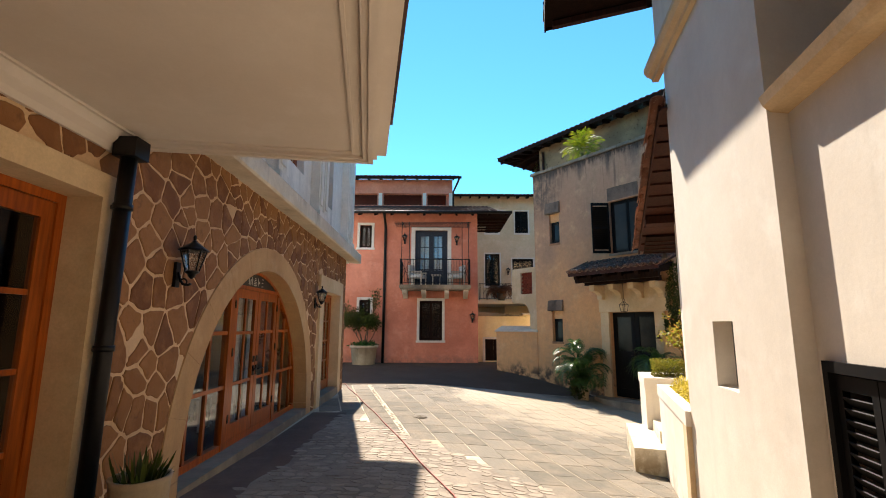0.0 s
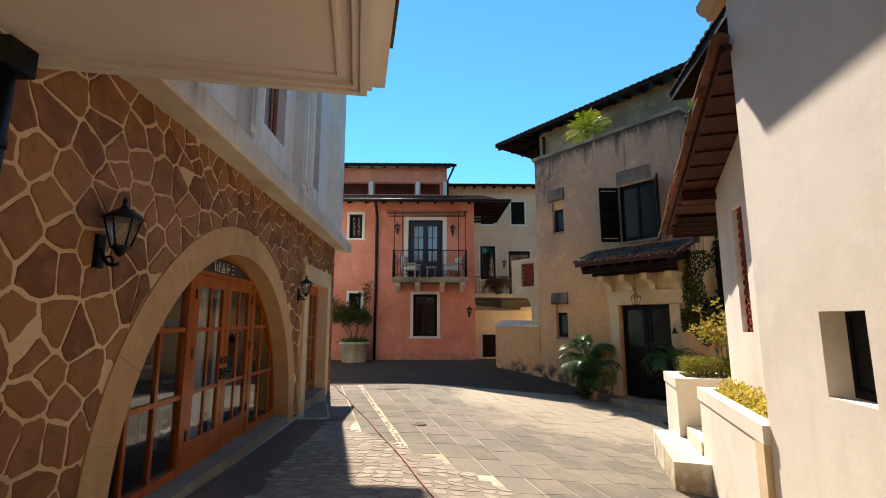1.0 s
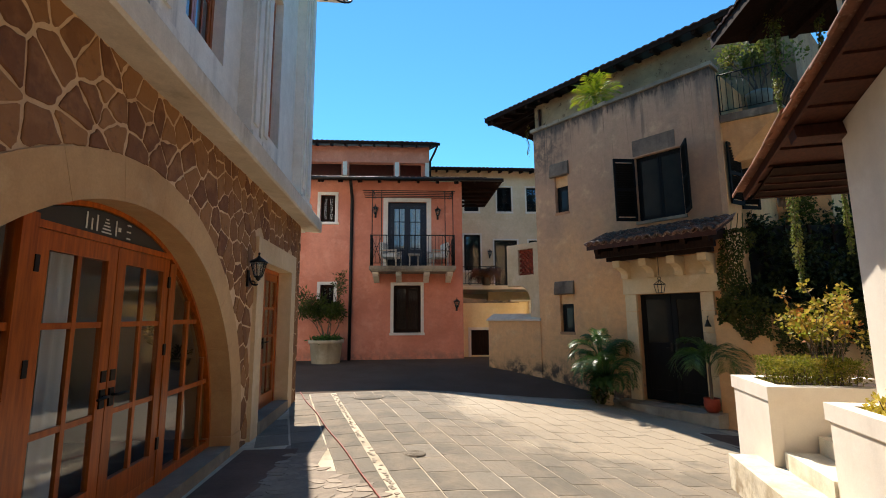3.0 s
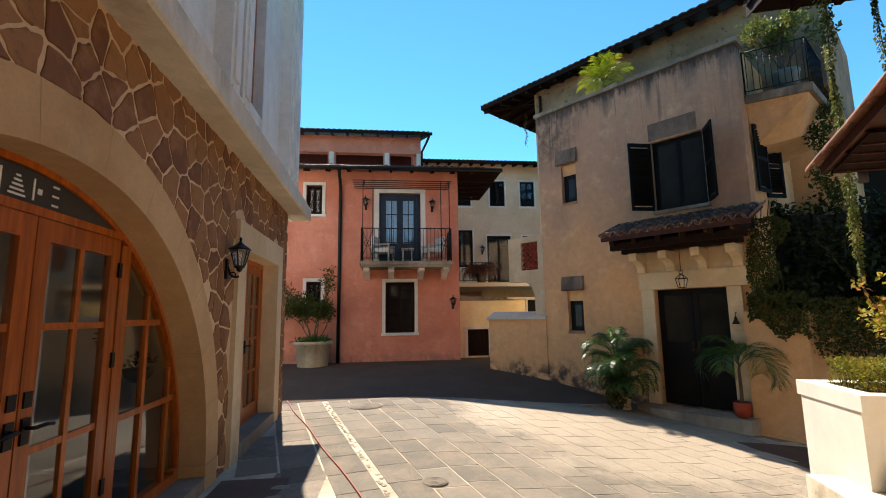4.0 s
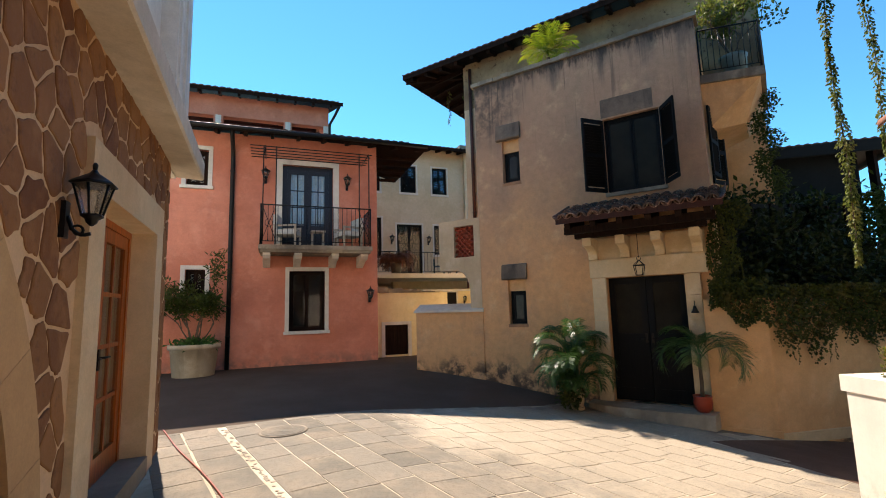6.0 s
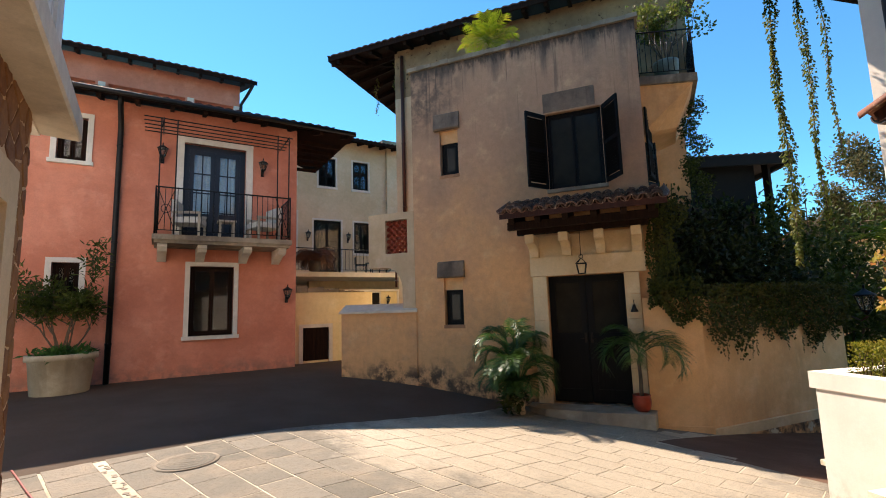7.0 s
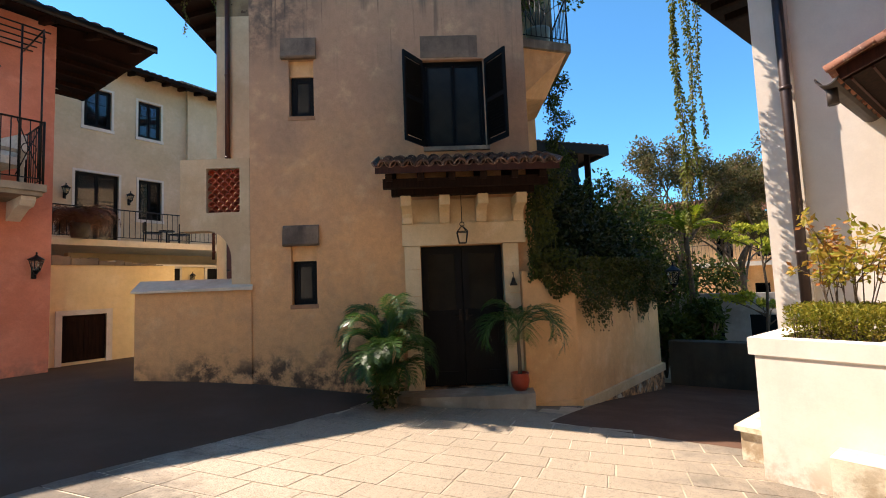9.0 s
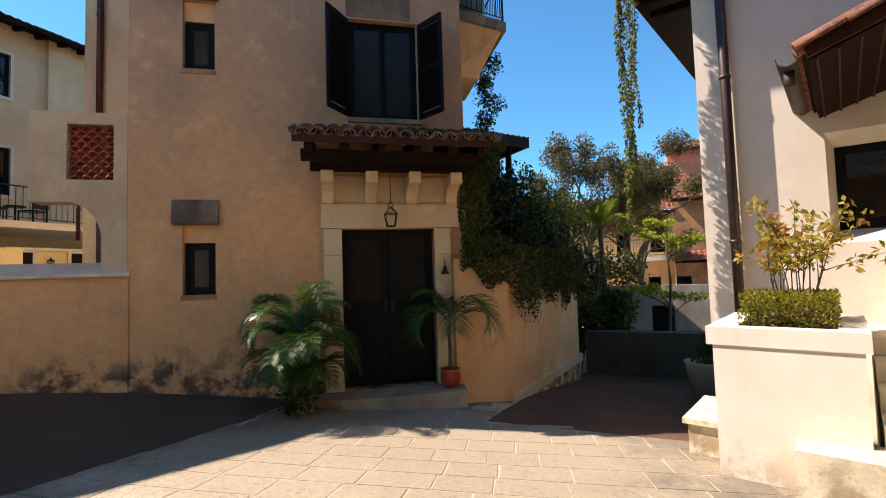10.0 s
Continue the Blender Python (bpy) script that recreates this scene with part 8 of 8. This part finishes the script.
def garden():
    rnd = random.Random(33)
    tree(18.5, 11.2, -1.4, 7.6, 0.85, 3, MAT["tree_leaf"], 280, "tall airy tree with drying leaves", 0.12, 0.06, 0.16)
    tree(21.5, 9.4, -1.4, 7.0, 0.9, 4, MAT["tree_leaf"], 280, "tall airy tree with drying leaves", 0.12, 0.06, 0.16)
    tree(16.0, 13.5, -1.4, 5.6, 0.8, 6, MAT["shrub"], 18, "dark leafy tree in the garden", 0.14, 0.07, 0.12)
    # small tree with tiers of bright leaves
    t = thing("tree", at(13.2, 8.75, -1.3), "small tree with tiers of bright lime-green leaves", "tree", "garden trees")
    bm, crown = bmesh.new(), bmesh.new()
    tube(bm, [(0, 0, 0), (0.03, -0.05, 1.0), (0.0, -0.12, 2.1), (0.05, -0.05, 3.2)], [0.05, 0.04, 0.032, 0.02], 8)
    for k in range(15):
        a, z = 2.399 * k, (1.55, 1.75, 3.0, 3.25, 3.45)[k % 5] + rnd.uniform(-0.1, 0.1)
        r = rnd.uniform(0.5, 1.15)
        tip = Vector((r * math.cos(a), r * math.sin(a), z + 0.15))
        tube(bm, [(0.02, -0.1, z - 0.35), tip * 0.5 + Vector((0, 0, z * 0.5 - 0.12)), tip], [0.018, 0.012, 0.007], 5)
        for q in range(4):
            clump(crown, rnd, tip * (1.0 - 0.13 * q) + Vector((0, 0, 0.13 * z * q)), 0.17, 26, 0.13, 0.075, 0.15, 0.4)
    part("trunk", bm, MAT["bark"], t)
    part("crown", crown, MAT["lime_leaf"], t)
    # garden palm, its trunk wrapped in small creeper leaves
    t = thing("garden_palm", at(13.2, 10.35, -1.35), "small sunlit palm with upright yellow-green fronds", "palm")
    bm = bmesh.new()
    tube(bm, [(0, 0, 0), (0.05, 0, 2), (0.0, 0.05, 3.75)], [0.10, 0.08, 0.06], 10)
    part("trunk", bm, MAT["bark"], t)
    bm = bmesh.new()
    for _ in range(900):
        z, a = rnd.random() ** 1.3 * 3.2, rnd.uniform(0, 6.283)
        leaf(bm, Vector((0.03 + 0.11 * math.cos(a), 0.11 * math.sin(a), z)), Vector((math.cos(a), math.sin(a), -0.8)), rand_dir(rnd, 0.5), rnd.uniform(0.05, 0.09), rnd.uniform(0.035, 0.06))
    part("creeper", bm, MAT["vine"], t, "small pale creeper leaves round the trunk")
    bm = bmesh.new()
    for k in range(13):
        frond(bm, rnd, (0, 0.05, 3.7), k * 2.399 + 0.4, rnd.uniform(0.75, 1.15), rnd.uniform(0.75, 1.45), rnd.uniform(0.6, 1.3), 0.30, 22, 0.034)
    part("foliage", bm, MAT["yucca"], t)
    for k, (x, y, z, r) in enumerate(((11.6, 10.9, -0.2, 0.7), (12.2, 10.0, 0.0, 0.6), (14.5, 11.4, 0.8, 1.3), (16.5, 10.2, 0.6, 1.2), (15.0, 12.6, 1.6, 1.5), (11.8, 11.6, 1.2, 0.9), (19.5, 12.6, 1.5, 1.8), (14.2, 12.2, 2.2, 1.4), (11.2, 12.8, 2.6, 1.3), (9.8, 13.6, 2.9, 1.3), (12.6, 12.6, 3.0, 1.2), (17.5, 12.2, 2.6, 1.5), (13.0, 11.6, 1.0, 1.0))):
        t = thing("garden_shrub", at(x, y, -1.35), "dense dark green shrub in the garden", "shrub", "garden shrubs")
        bm = bmesh.new()
        for q in range(6):
            tube(bm, [(0, 0, 0), (0.2 * r * math.cos(q), 0.2 * r * math.sin(q), 0.6 * (z + 1.35)), (0.5 * r * math.cos(q), 0.5 * r * math.sin(q), z + 1.35)], 0.03, 5)
        part("branchwork", bm, MAT["bark"], t)
        bm = bmesh.new()
        for _ in range(10):
            o = rand_dir(rnd)
            clump(bm, rnd, (o.x * r * 0.6, o.y * r * 0.6, max(0.3, z + 1.35 + o.z * r * 0.7)), r * 0.5, 130, 0.16, 0.08, 0.1)
        part("crown", bm, MAT["shrub"], t)
    # pale garden wall with an arched and a square opening
    G = facade(15.2, 11.2, 0, -1)
    holes = [(0.72, 1.42, -1.9, 0.05), (2.1, 2.75, -1.9, -0.02)]
    setting("wall_garden", pierced(0, 5.2, -1.9, 0.62, 0.25, holes), MAT["loggia_white"], "greyish white garden wall with two dark openings", "wall", G)
    # the arch is a near-black sheet on the wall, drawn as unlit depth
    bm = bmesh.new()
    arch = [(0.72, 0.052), (1.42, 0.052)] + [(1.07 + 0.35 * math.cos(a), 0.05 + 0.35 * math.sin(a)) for a in [0.2618 * k for k in range(1, 12)]]
    v0, v1 = [bm.verts.new((x, -0.006, z)) for x, z in arch], [bm.verts.new((x, 0.004, z)) for x, z in arch]
    bm.faces.new(v0)
    for k in range(len(arch)):
        bm.faces.new((v0[k], v1[k], v1[(k + 1) % len(arch)], v0[(k + 1) % len(arch)]))
    bmesh.ops.recalc_face_normals(bm, faces=bm.faces)
    setting("archway", bm, MAT["dark"], "dark arched head of the garden doorway", "archway", G)
    # near-black sheet in place of gloom beyond the openings
    setting("wall_garden_back", boxes((0.3, 3.2, 0.9, 1.0, -1.9, 0.5)), MAT["dark"], "near-black sheet for the gloom behind the garden openings", "wall", G)
    # low stone wall and a big pot in the lane
    bm = bmesh.new()
    prism(bm, [(10.95, 10.7), (11.0, 7.6), (11.4, 7.6), (11.35, 10.7)], -1.8, -0.34)
    setting("wall_lane", bm, MAT["dark_stone"], "low dark stone wall across the lane", "wall")
    t = thing("lane_pot", at(8.75, 8.35, ground_z(8.75, 8.35)), "large grey pot with a clipped shrub", "pot")
    pot_shape(t, [(0.26, 0.0), (0.36, 0.55), (0.38, 0.6), (0.33, 0.6), (0.01, 0.55)], MAT["cement_pot"])
    bm = bmesh.new()
    clump(bm, rnd, (0, 0, 0.68), 0.3, 500, 0.07, 0.04, 0.2)
    part("shrub", bm, MAT["shrub"], t)
    # lantern on the garden wall's end
    t = thing("bracket_lantern", at(10.55, 10.42, 1.15), "old lantern on a bracket at the garden wall", "lantern")
    bm = bmesh.new()
    tube(bm, [(0.35, 0.35, -0.25), (0.15, 0.15, -0.33), (0, 0, -0.24)], 0.018, 6)
    part("bracket", bm, MAT["rust"], t)
    lantern_body(t, 1.55, 0.05, 0.0)


MAT["loggia_white"] = plaster("greyish_white_plaster", rgb("a8a299"), rgb("8b857c"), rgb("bab4ab"), 0.6, rgb("5f5a52"))
MAT["dark_stone"] = plaster("dark_mossy_stone", rgb("4a453c"), rgb("35322b"), rgb("5d574b"), 0.5, rgb("24231d"))


def far_houses():
    F = facade(26, 12, 0, -1)
    wins = [(3.0, 3.6, -0.4, 0.7), (4.3, 5.0, -0.4, 0.7), (6.2, 6.9, -1.2, 0.8), (3.2, 3.9, 2.0, 3.4), (1.5, 2.2, 2.0, 3.4)]
    h = thing("far_house", F, "far house with ochre walls, a balcony and tiled roofs", "house")
    part("wall", pierced(-6, 4.3, -2.2, 4.2, 0.3, [w for w in wins if w[1] < 4.2]), MAT["ochre"], h)
    part("wall", pierced(4.3, 12, -2.2, 5.6, 0.3, [w for w in wins if w[0] > 4.2]), MAT["tan"], h, m=at(0, -0.4))
    part("upper_wall", boxes((4.3, 9.5, 1.2, 4, 5.0, 7.6)), MAT["pink"], h)
    part("garden_wall", boxes((-2, 8, -4, -3.7, -2.4, -0.2)), MAT["dark_stone"], h)
    for a, b, c, d in wins:
        y = 0.1 if b < 4.2 else -0.3
        w = part("window", boxes((a, b, y, y + 0.06, c, d)), MAT["black_wood"], h)
        part("pane", boxes((a + 0.08, b - 0.08, y - 0.01, y + 0.0, c + 0.08, d - 0.08)), MAT["glass"], w)
    for x0, x1, y, z in ((-6, 4.4, -0.5, 4.15), (4.2, 12, -1.2, 4.6), (4.2, 12, -1.6, 1.5), (4.0, 9.8, 0.7, 7.55)):
        bm = bmesh.new()
        tile_sheet(bm, (x0, y, z), (1, 0, 0), (0, 1, 0.4), x1 - x0, 2.2 if z < 2 or z > 5 else 3.6, 0.24, 0.45, 0.06)
        tagged(part("roof", bm, MAT["roof_red"], h), kind="stuff")
        part("eave_board", boxes((x0, x1, y, y + 0.08, z - 0.14, z)), MAT["dark_wood"], h)
    part("balcony", boxes((0.5, 4.2, -1.0, 0, 1.55, 1.75)), MAT["white_trim"], h)
    part("chimney", boxes((6.2, 6.6, 1.0, 1.4, 5.4, 6.1)), MAT["ochre"], h)
    r = thing("far_railing", F, "iron railing of the far balcony", "railing")
    railing(r, [(0.5, -0.95), (4.2, -0.95)], 1.75, 0.9, 0.16)


MAT["roof_red"] = painted("far_red_tile", rgb("8a4f3c"), 0.85, 0, 0.4, 0.3, 4)
shop_inside()
potted_palm()
creepers()
planter_plants()
garden()
far_houses()

# ---- paving, hose, drain covers ----
def paving_material(name, far=False):
    """Brown-grey slabs, paler in two wide round patches, all pitted and gritty."""
    n = Nodes(name, 0.85)
    c = n.mix(n.ramp(n.island() if far else n.random(), 0, 1), rgb("706a5f"), rgb("857d70"))
    c = n.mix(n.ramp(n.noise(2.2, 6, 0.65), 0.4, 0.7, 0, 0.6), c, rgb("978875"))
    # paler by distance from two points, ragged by noise
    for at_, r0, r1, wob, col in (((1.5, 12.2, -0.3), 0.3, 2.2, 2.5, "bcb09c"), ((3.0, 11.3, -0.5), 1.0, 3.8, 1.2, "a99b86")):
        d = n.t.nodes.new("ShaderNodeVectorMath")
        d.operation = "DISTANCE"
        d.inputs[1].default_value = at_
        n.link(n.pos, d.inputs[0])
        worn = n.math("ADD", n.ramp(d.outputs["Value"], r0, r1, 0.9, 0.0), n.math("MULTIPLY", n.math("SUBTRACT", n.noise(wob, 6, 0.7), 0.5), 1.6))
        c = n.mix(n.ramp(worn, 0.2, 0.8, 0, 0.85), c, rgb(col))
    c = n.mix(n.ramp(n.noise(24, 5, 0.75), 0.51, 0.66, 0, 0.3), c, rgb("4a4037"))
    c = n.mix(n.ramp(n.noise(95, 3, 0.75), 0.52, 0.63, 0, 0.55), c, rgb("3c342d"))
    n.color(c)
    n.bump(n.math("ADD", n.noise(60, 4, 0.7), n.noise(7, 4)), 0.6, 0.009)
    n.bsdf.inputs["Specular IOR Level"].default_value = 0.15
    return n.mat


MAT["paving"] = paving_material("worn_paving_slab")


def cobble_material():
    n = Nodes("grey_cobble", 0.85)
    c = n.mix(n.ramp(n.island(), 0, 1), rgb("867969"), rgb("9d8f7d"))
    n.color(n.mix(n.ramp(n.noise(20, 5, 0.7), 0.45, 0.7, 0, 0.5), c, rgb("6d6153")))
    n.bump(n.noise(50, 5), 0.4, 0.006)
    return n.mat


MAT["cobble"] = cobble_material()
MAT["cobble_bed"] = plaster("worn_cement_bed", rgb("8f8272"), rgb("75695b"), rgb("a89a87"), 0.0, grain=2.0)


def on_cobbles(x, y):
    return y < 8.0 - 1.15 * (x + 1.16) and x < 2.2 and x > -1.95


def pave():
    """Slabs in running bond along the slope of the plaza."""
    rnd = random.Random(17)
    ux, uy = Vector((0.968, 0.25)), Vector((-0.25, 0.968))
    o = Vector((-0.835, 8.41))
    near, rest = [], []
    for i in range(-16, 32):
        shift, v = rnd.uniform(0, 0.6), -9.0
        w0, w1 = (0.04 + 0.365 * i, 0.405 + 0.365 * i) if i >= 0 else (-0.46 + 0.42 * (i + 1), -0.05 + 0.42 * (i + 1))
        while v < 12:
            ln = rnd.uniform(0.45, 0.62)
            c = o + ux * (w0 + w1) / 2 + uy * (v + shift + ln / 2)
            ok = 3.5 < c.y < 13.5 + 0.15 * c.x and (-1.5 if c.y < 9.0 else -2.5 if c.y < 12.2 else -6.5) < c.x < 9.5 and not on_cobbles(c.x, c.y)
            if c.x > 6.2 and c.y > 10.9 or c.x > 3.7 and c.y < 8.0:
                ok = False
            if c.x > 4.75 and c.y < 11.4:
                ok = False
            if ok:
                (near if 6.5 < c.y < 13.1 + 0.2 * c.x and c.x < 4.0 else rest).append((w0, w1, v + shift, v + shift + ln))
            v += ln
    joined = bmesh.new()

    def slab(bm, a, b, c, d):
        g = rnd.uniform(0.005, 0.011)
        ps = []
        for s_, t_ in ((a + g, c + g), (b - g, c + g), (b - g, d - g), (a + g, d - g)):
            p = o + ux * (s_ + rnd.uniform(-0.004, 0.004)) + uy * (t_ + rnd.uniform(-0.005, 0.005))
            ps.append(Vector((p.x, p.y, ground_z(p.x, p.y) + 0.003)))
        mid = sum(ps, Vector()) / 4
        h = rnd.uniform(0.0015, 0.0035)
        lo = [bm.verts.new(p - Vector((0, 0, 0.03))) for p in ps]
        ed = [bm.verts.new(p + Vector((0, 0, h * 0.5))) for p in ps]
        hi = [bm.verts.new(mid + (p - mid) * 0.986 + Vector((0, 0, h))) for p in ps]
        for u, v in ((lo, ed), (ed, hi)):
            for k in range(4):
                bm.faces.new((u[k], u[(k + 1) % 4], v[(k + 1) % 4], v[k]))
        bm.faces.new(hi)

    near.sort(key=lambda r: (r[2] + 2.0) ** 2 + r[0] ** 2)
    for k, r in enumerate(near):
        if k < 290:
            bm = bmesh.new()
            slab(bm, *r)
            part("paving_slab", bm, MAT["paving"], GROUND)
        else:
            slab(joined, *r)
    for r in rest:
        slab(joined, *r)
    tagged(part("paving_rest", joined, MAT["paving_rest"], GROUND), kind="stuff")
    # rough cobbles near the shop, worn almost level with their grey bed
    bed = bmesh.new()
    for j in range(70):
        for i in range(34):
            x, y = -1.95 + 0.125 * i, 0.6 + 0.125 * j
            if on_cobbles(x + 0.06, y + 0.06) or x < -1.5 and y < 9.0:
                q = [bed.verts.new((a, b, ground_z(a, b) + 0.0045)) for a, b in ((x, y), (x + 0.125, y), (x + 0.125, y + 0.125), (x, y + 0.125))]
                bed.faces.new(q)
    bmesh.ops.remove_doubles(bed, verts=bed.verts, dist=0.002)
    setting("cobble_bed", bed, MAT["cobble_bed"], "worn grey cement bed of the cobbles", "pavement")
    bm = bmesh.new()
    nx, ny = 31, 66
    knots = [[Vector((-2.40 + 0.155 * i + 0.078 * (j % 2) + rnd.uniform(-0.035, 0.035), 1.0 + 0.127 * j + rnd.uniform(-0.028, 0.028), 0)) for i in range(nx)] for j in range(ny)]
    for j in range(ny - 1):
        for i in range(nx - 1):
            ring = [knots[j][i], knots[j][i + 1], knots[j + 1][i + 1], knots[j + 1][i]]
            c = sum(ring, Vector()) / 4
            if not on_cobbles(c.x, c.y) or rnd.random() < 0.22:
                continue
            h = rnd.uniform(0.002, 0.005)
            tilt = Vector((rnd.uniform(-0.02, 0.02), rnd.uniform(-0.02, 0.02)))
            fit_in = [c + (p - c) * rnd.uniform(0.78, 0.97) for p in ring]
            soft = [q for a, b in zip(fit_in, fit_in[1:] + fit_in[:1]) for q in (a.lerp(b, 0.22), a.lerp(b, 0.78))]
            lo = [bm.verts.new((p.x, p.y, ground_z(p.x, p.y) - 0.01)) for p in soft]
            hi = [bm.verts.new((c.x + (p.x - c.x) * 0.93, c.y + (p.y - c.y) * 0.93, ground_z(p.x, p.y) + 0.005 + h + tilt.dot((p - c).xy))) for p in soft]
            m = len(soft)
            for k in range(m):
                bm.faces.new((lo[k], lo[(k + 1) % m], hi[(k + 1) % m], hi[k]))
            bm.faces.new(hi)
    # a rough band of small stones set in the wide joint
    for k in range(170):
        v = -4.2 + 0.062 * k
        c = o + ux * (-0.005 + rnd.uniform(-0.03, 0.03)) + uy * v
        if rnd.random() < 0.25 or not 4.5 < c.y < 13.9:
            continue
        r = rnd.uniform(0.018, 0.034)
        n = 6
        ring = [Vector((c.x + r * rnd.uniform(0.7, 1.2) * math.cos(6.283 * q / n), c.y + r * rnd.uniform(0.7, 1.2) * math.sin(6.283 * q / n), 0)) for q in range(n)]
        lo = [bm.verts.new((p.x, p.y, ground_z(p.x, p.y) - 0.01)) for p in ring]
        hi = [bm.verts.new((c.x + (p.x - c.x) * 0.85, c.y + (p.y - c.y) * 0.85, ground_z(p.x, p.y) + 0.006)) for p in ring]
        for q in range(n):
            bm.faces.new((lo[q], lo[(q + 1) % n], hi[(q + 1) % n], hi[q]))
        bm.faces.new(hi)
    solid("cobbles", bm, MAT["cobble"], "rough grey cobbles set in pale mortar", "cobbles", kind="stuff")


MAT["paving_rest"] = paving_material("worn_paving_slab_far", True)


def lane_material():
    n = Nodes("red_brown_lane", 0.9)
    c = n.mix(n.ramp(n.noise(1.1, 6, 0.65), 0.35, 0.7), rgb("5c4436"), rgb("6c5344"))
    n.color(n.mix(n.ramp(n.noise(30, 5, 0.7), 0.5, 0.7, 0, 0.5), c, rgb("4c382e")))
    n.bump(n.noise(50, 4, 0.7), 0.4, 0.006)
    n.bsdf.inputs["Specular IOR Level"].default_value = 0.12
    return n.mat


MAT["lane"] = lane_material()
MAT["brown_paving"] = plaster("smooth_brown_paving", rgb("6a5446"), rgb("574438"), rgb("7b6455"), 0.0, grain=1.6)


# dark brown that stands in for the houses' shadow on the paving
def shadow_ground_material():
    n = Nodes("dark_asphalt", 0.9)
    c = n.mix(n.ramp(n.noise(0.9, 6, 0.6), 0.35, 0.7), (0.082, 0.056, 0.038, 1), (0.105, 0.074, 0.052, 1))
    c = n.mix(n.ramp(n.noise(5, 6, 0.7), 0.5, 0.75, 0, 0.5), c, (0.10, 0.074, 0.055, 1))
    n.color(n.mix(n.ramp(n.noise(150, 3, 0.7), 0.5, 0.66, 0, 0.5), c, (0.085, 0.078, 0.07, 1)))
    n.bump(n.noise(140, 4, 0.75), 0.6, 0.006)
    n.bsdf.inputs["Specular IOR Level"].default_value = 0.12
    return n.mat


MAT["asphalt"] = shadow_ground_material()


def road():
    """Darker ground, the houses' shadow put into its colour, from the slabs' far edge to the houses."""
    bm = bmesh.new()
    xs, ys = [-7 + 0.4 * i for i in range(37)], [0.0, 0.15] + [0.4 * j for j in range(1, 24)]
    rows = []
    for v in ys:
        row = []
        for x in xs:
            # near edge laid along the end of the cast shadow
            y = 13.15 + 0.15 * x + v + (0.05 * math.sin(5.1 * x) if v == 0 else 0.0)
            row.append(bm.verts.new((x, y, ground_z(x, y) + (-0.02 if v == 0 else 0.010))))
        rows.append(row)
    for a, b in zip(rows, rows[1:]):
        for i in range(len(xs) - 1):
            bm.faces.new((a[i], a[i + 1], b[i + 1], b[i])).smooth = True
    setting("road", bm, MAT["asphalt"], "dark ground before the pink house, shadow in its colour", "road")


def lane():
    bm = bmesh.new()
    grid = [[bm.verts.new((4.6 + 0.25 * i, 6.4 + 0.3 * j, ground_z(4.6 + 0.25 * i, 6.4 + 0.3 * j) + 0.006)) for i in range(27)] for j in range(17)]
    for j in range(16):
        for i in range(26):
            bm.faces.new((grid[j][i], grid[j][i + 1], grid[j + 1][i + 1], grid[j + 1][i])).smooth = True
    strip = bmesh.new()
    rows = []
    for j in range(56):
        y = -4.8 + 0.25 * j
        edge = -1.86 + 0.05 * math.sin(2.3 * y) + 0.04 * math.sin(5.9 * y)
        rows.append([strip.verts.new((x, y, ground_z(x, y) + h)) for x, h in ((-2.42, 0.007), (-2.1, 0.007), (edge, 0.007), (edge + 0.03, -0.01))])
    for a, b in zip(rows, rows[1:]):
        for i in range(3):
            strip.faces.new((a[i], a[i + 1], b[i + 1], b[i])).smooth = True
    setting("pavement", strip, MAT["brown_paving"], "smooth red-brown strip of paving along the shop", "pavement")
    setting("lane", bm, MAT["lane"], "smooth red-brown lane sloping away between the gardens", "lane")

MAT["hose"] = painted("faded_red_hose", rgb("8a4034"), 0.6, 0, 0.15, 0.05)


def small_ground_things():
    bm = bmesh.new()
    ctrl = [(-2.72, 13.1), (-2.3, 11.9), (-1.78, 10.4), (-1.25, 8.83), (-0.84, 7.65), (-0.6, 6.9), (0.09, 4.75), (0.35, 3.6), (0.3, 1.5)]
    pts = []
    for (ax, ay), (bx, by) in zip(ctrl, ctrl[1:]):
        for k in range(6):
            u = k / 6
            x, y = ax + (bx - ax) * u, ay + (by - ay) * u
            pts.append((x + 0.012 * math.sin(3 * y), y, ground_z(x, y) + 0.016))
    tube(bm, pts, 0.008, 6)
    solid("garden_hose", bm, MAT["hose"], "thin faded red hose lying across the paving", "hose")

    def cover(x, y, r, label):
        z = ground_z(x, y)
        t = thing("drain_cover", at(x, y, z + 0.011), label, "drain cover", "drain covers")
        bm = bmesh.new()
        lathe(bm, [(r, -0.03), (r, 0.002), (r * 0.9, 0.003)], 32)
        part("rim", bm, MAT["step_worn"], t)
        bm = bmesh.new()
        lathe(bm, [(r * 0.88, -0.01), (r * 0.88, 0.006), (r * 0.86, 0.008)], 32)
        part("lid", bm, MAT["paving_rest"], t)
        for k in range(3):
            bm = bmesh.new()
            q = r * (0.25 + 0.2 * k)
            tube(bm, [(q * math.cos(a), q * math.sin(a), 0.008) for a in [0.2618 * j for j in range(25)]], 0.003, 4)
            part("ring", bm, MAT["step_worn"], t)

    cover(-0.42, 8.66, 0.13, "small round iron drain cover in the paving")
    cover(-1.25, 12.40, 0.30, "round iron manhole cover in a pale cement ring")


small_ground_things()
road()
lane()
build_stones()
pave()
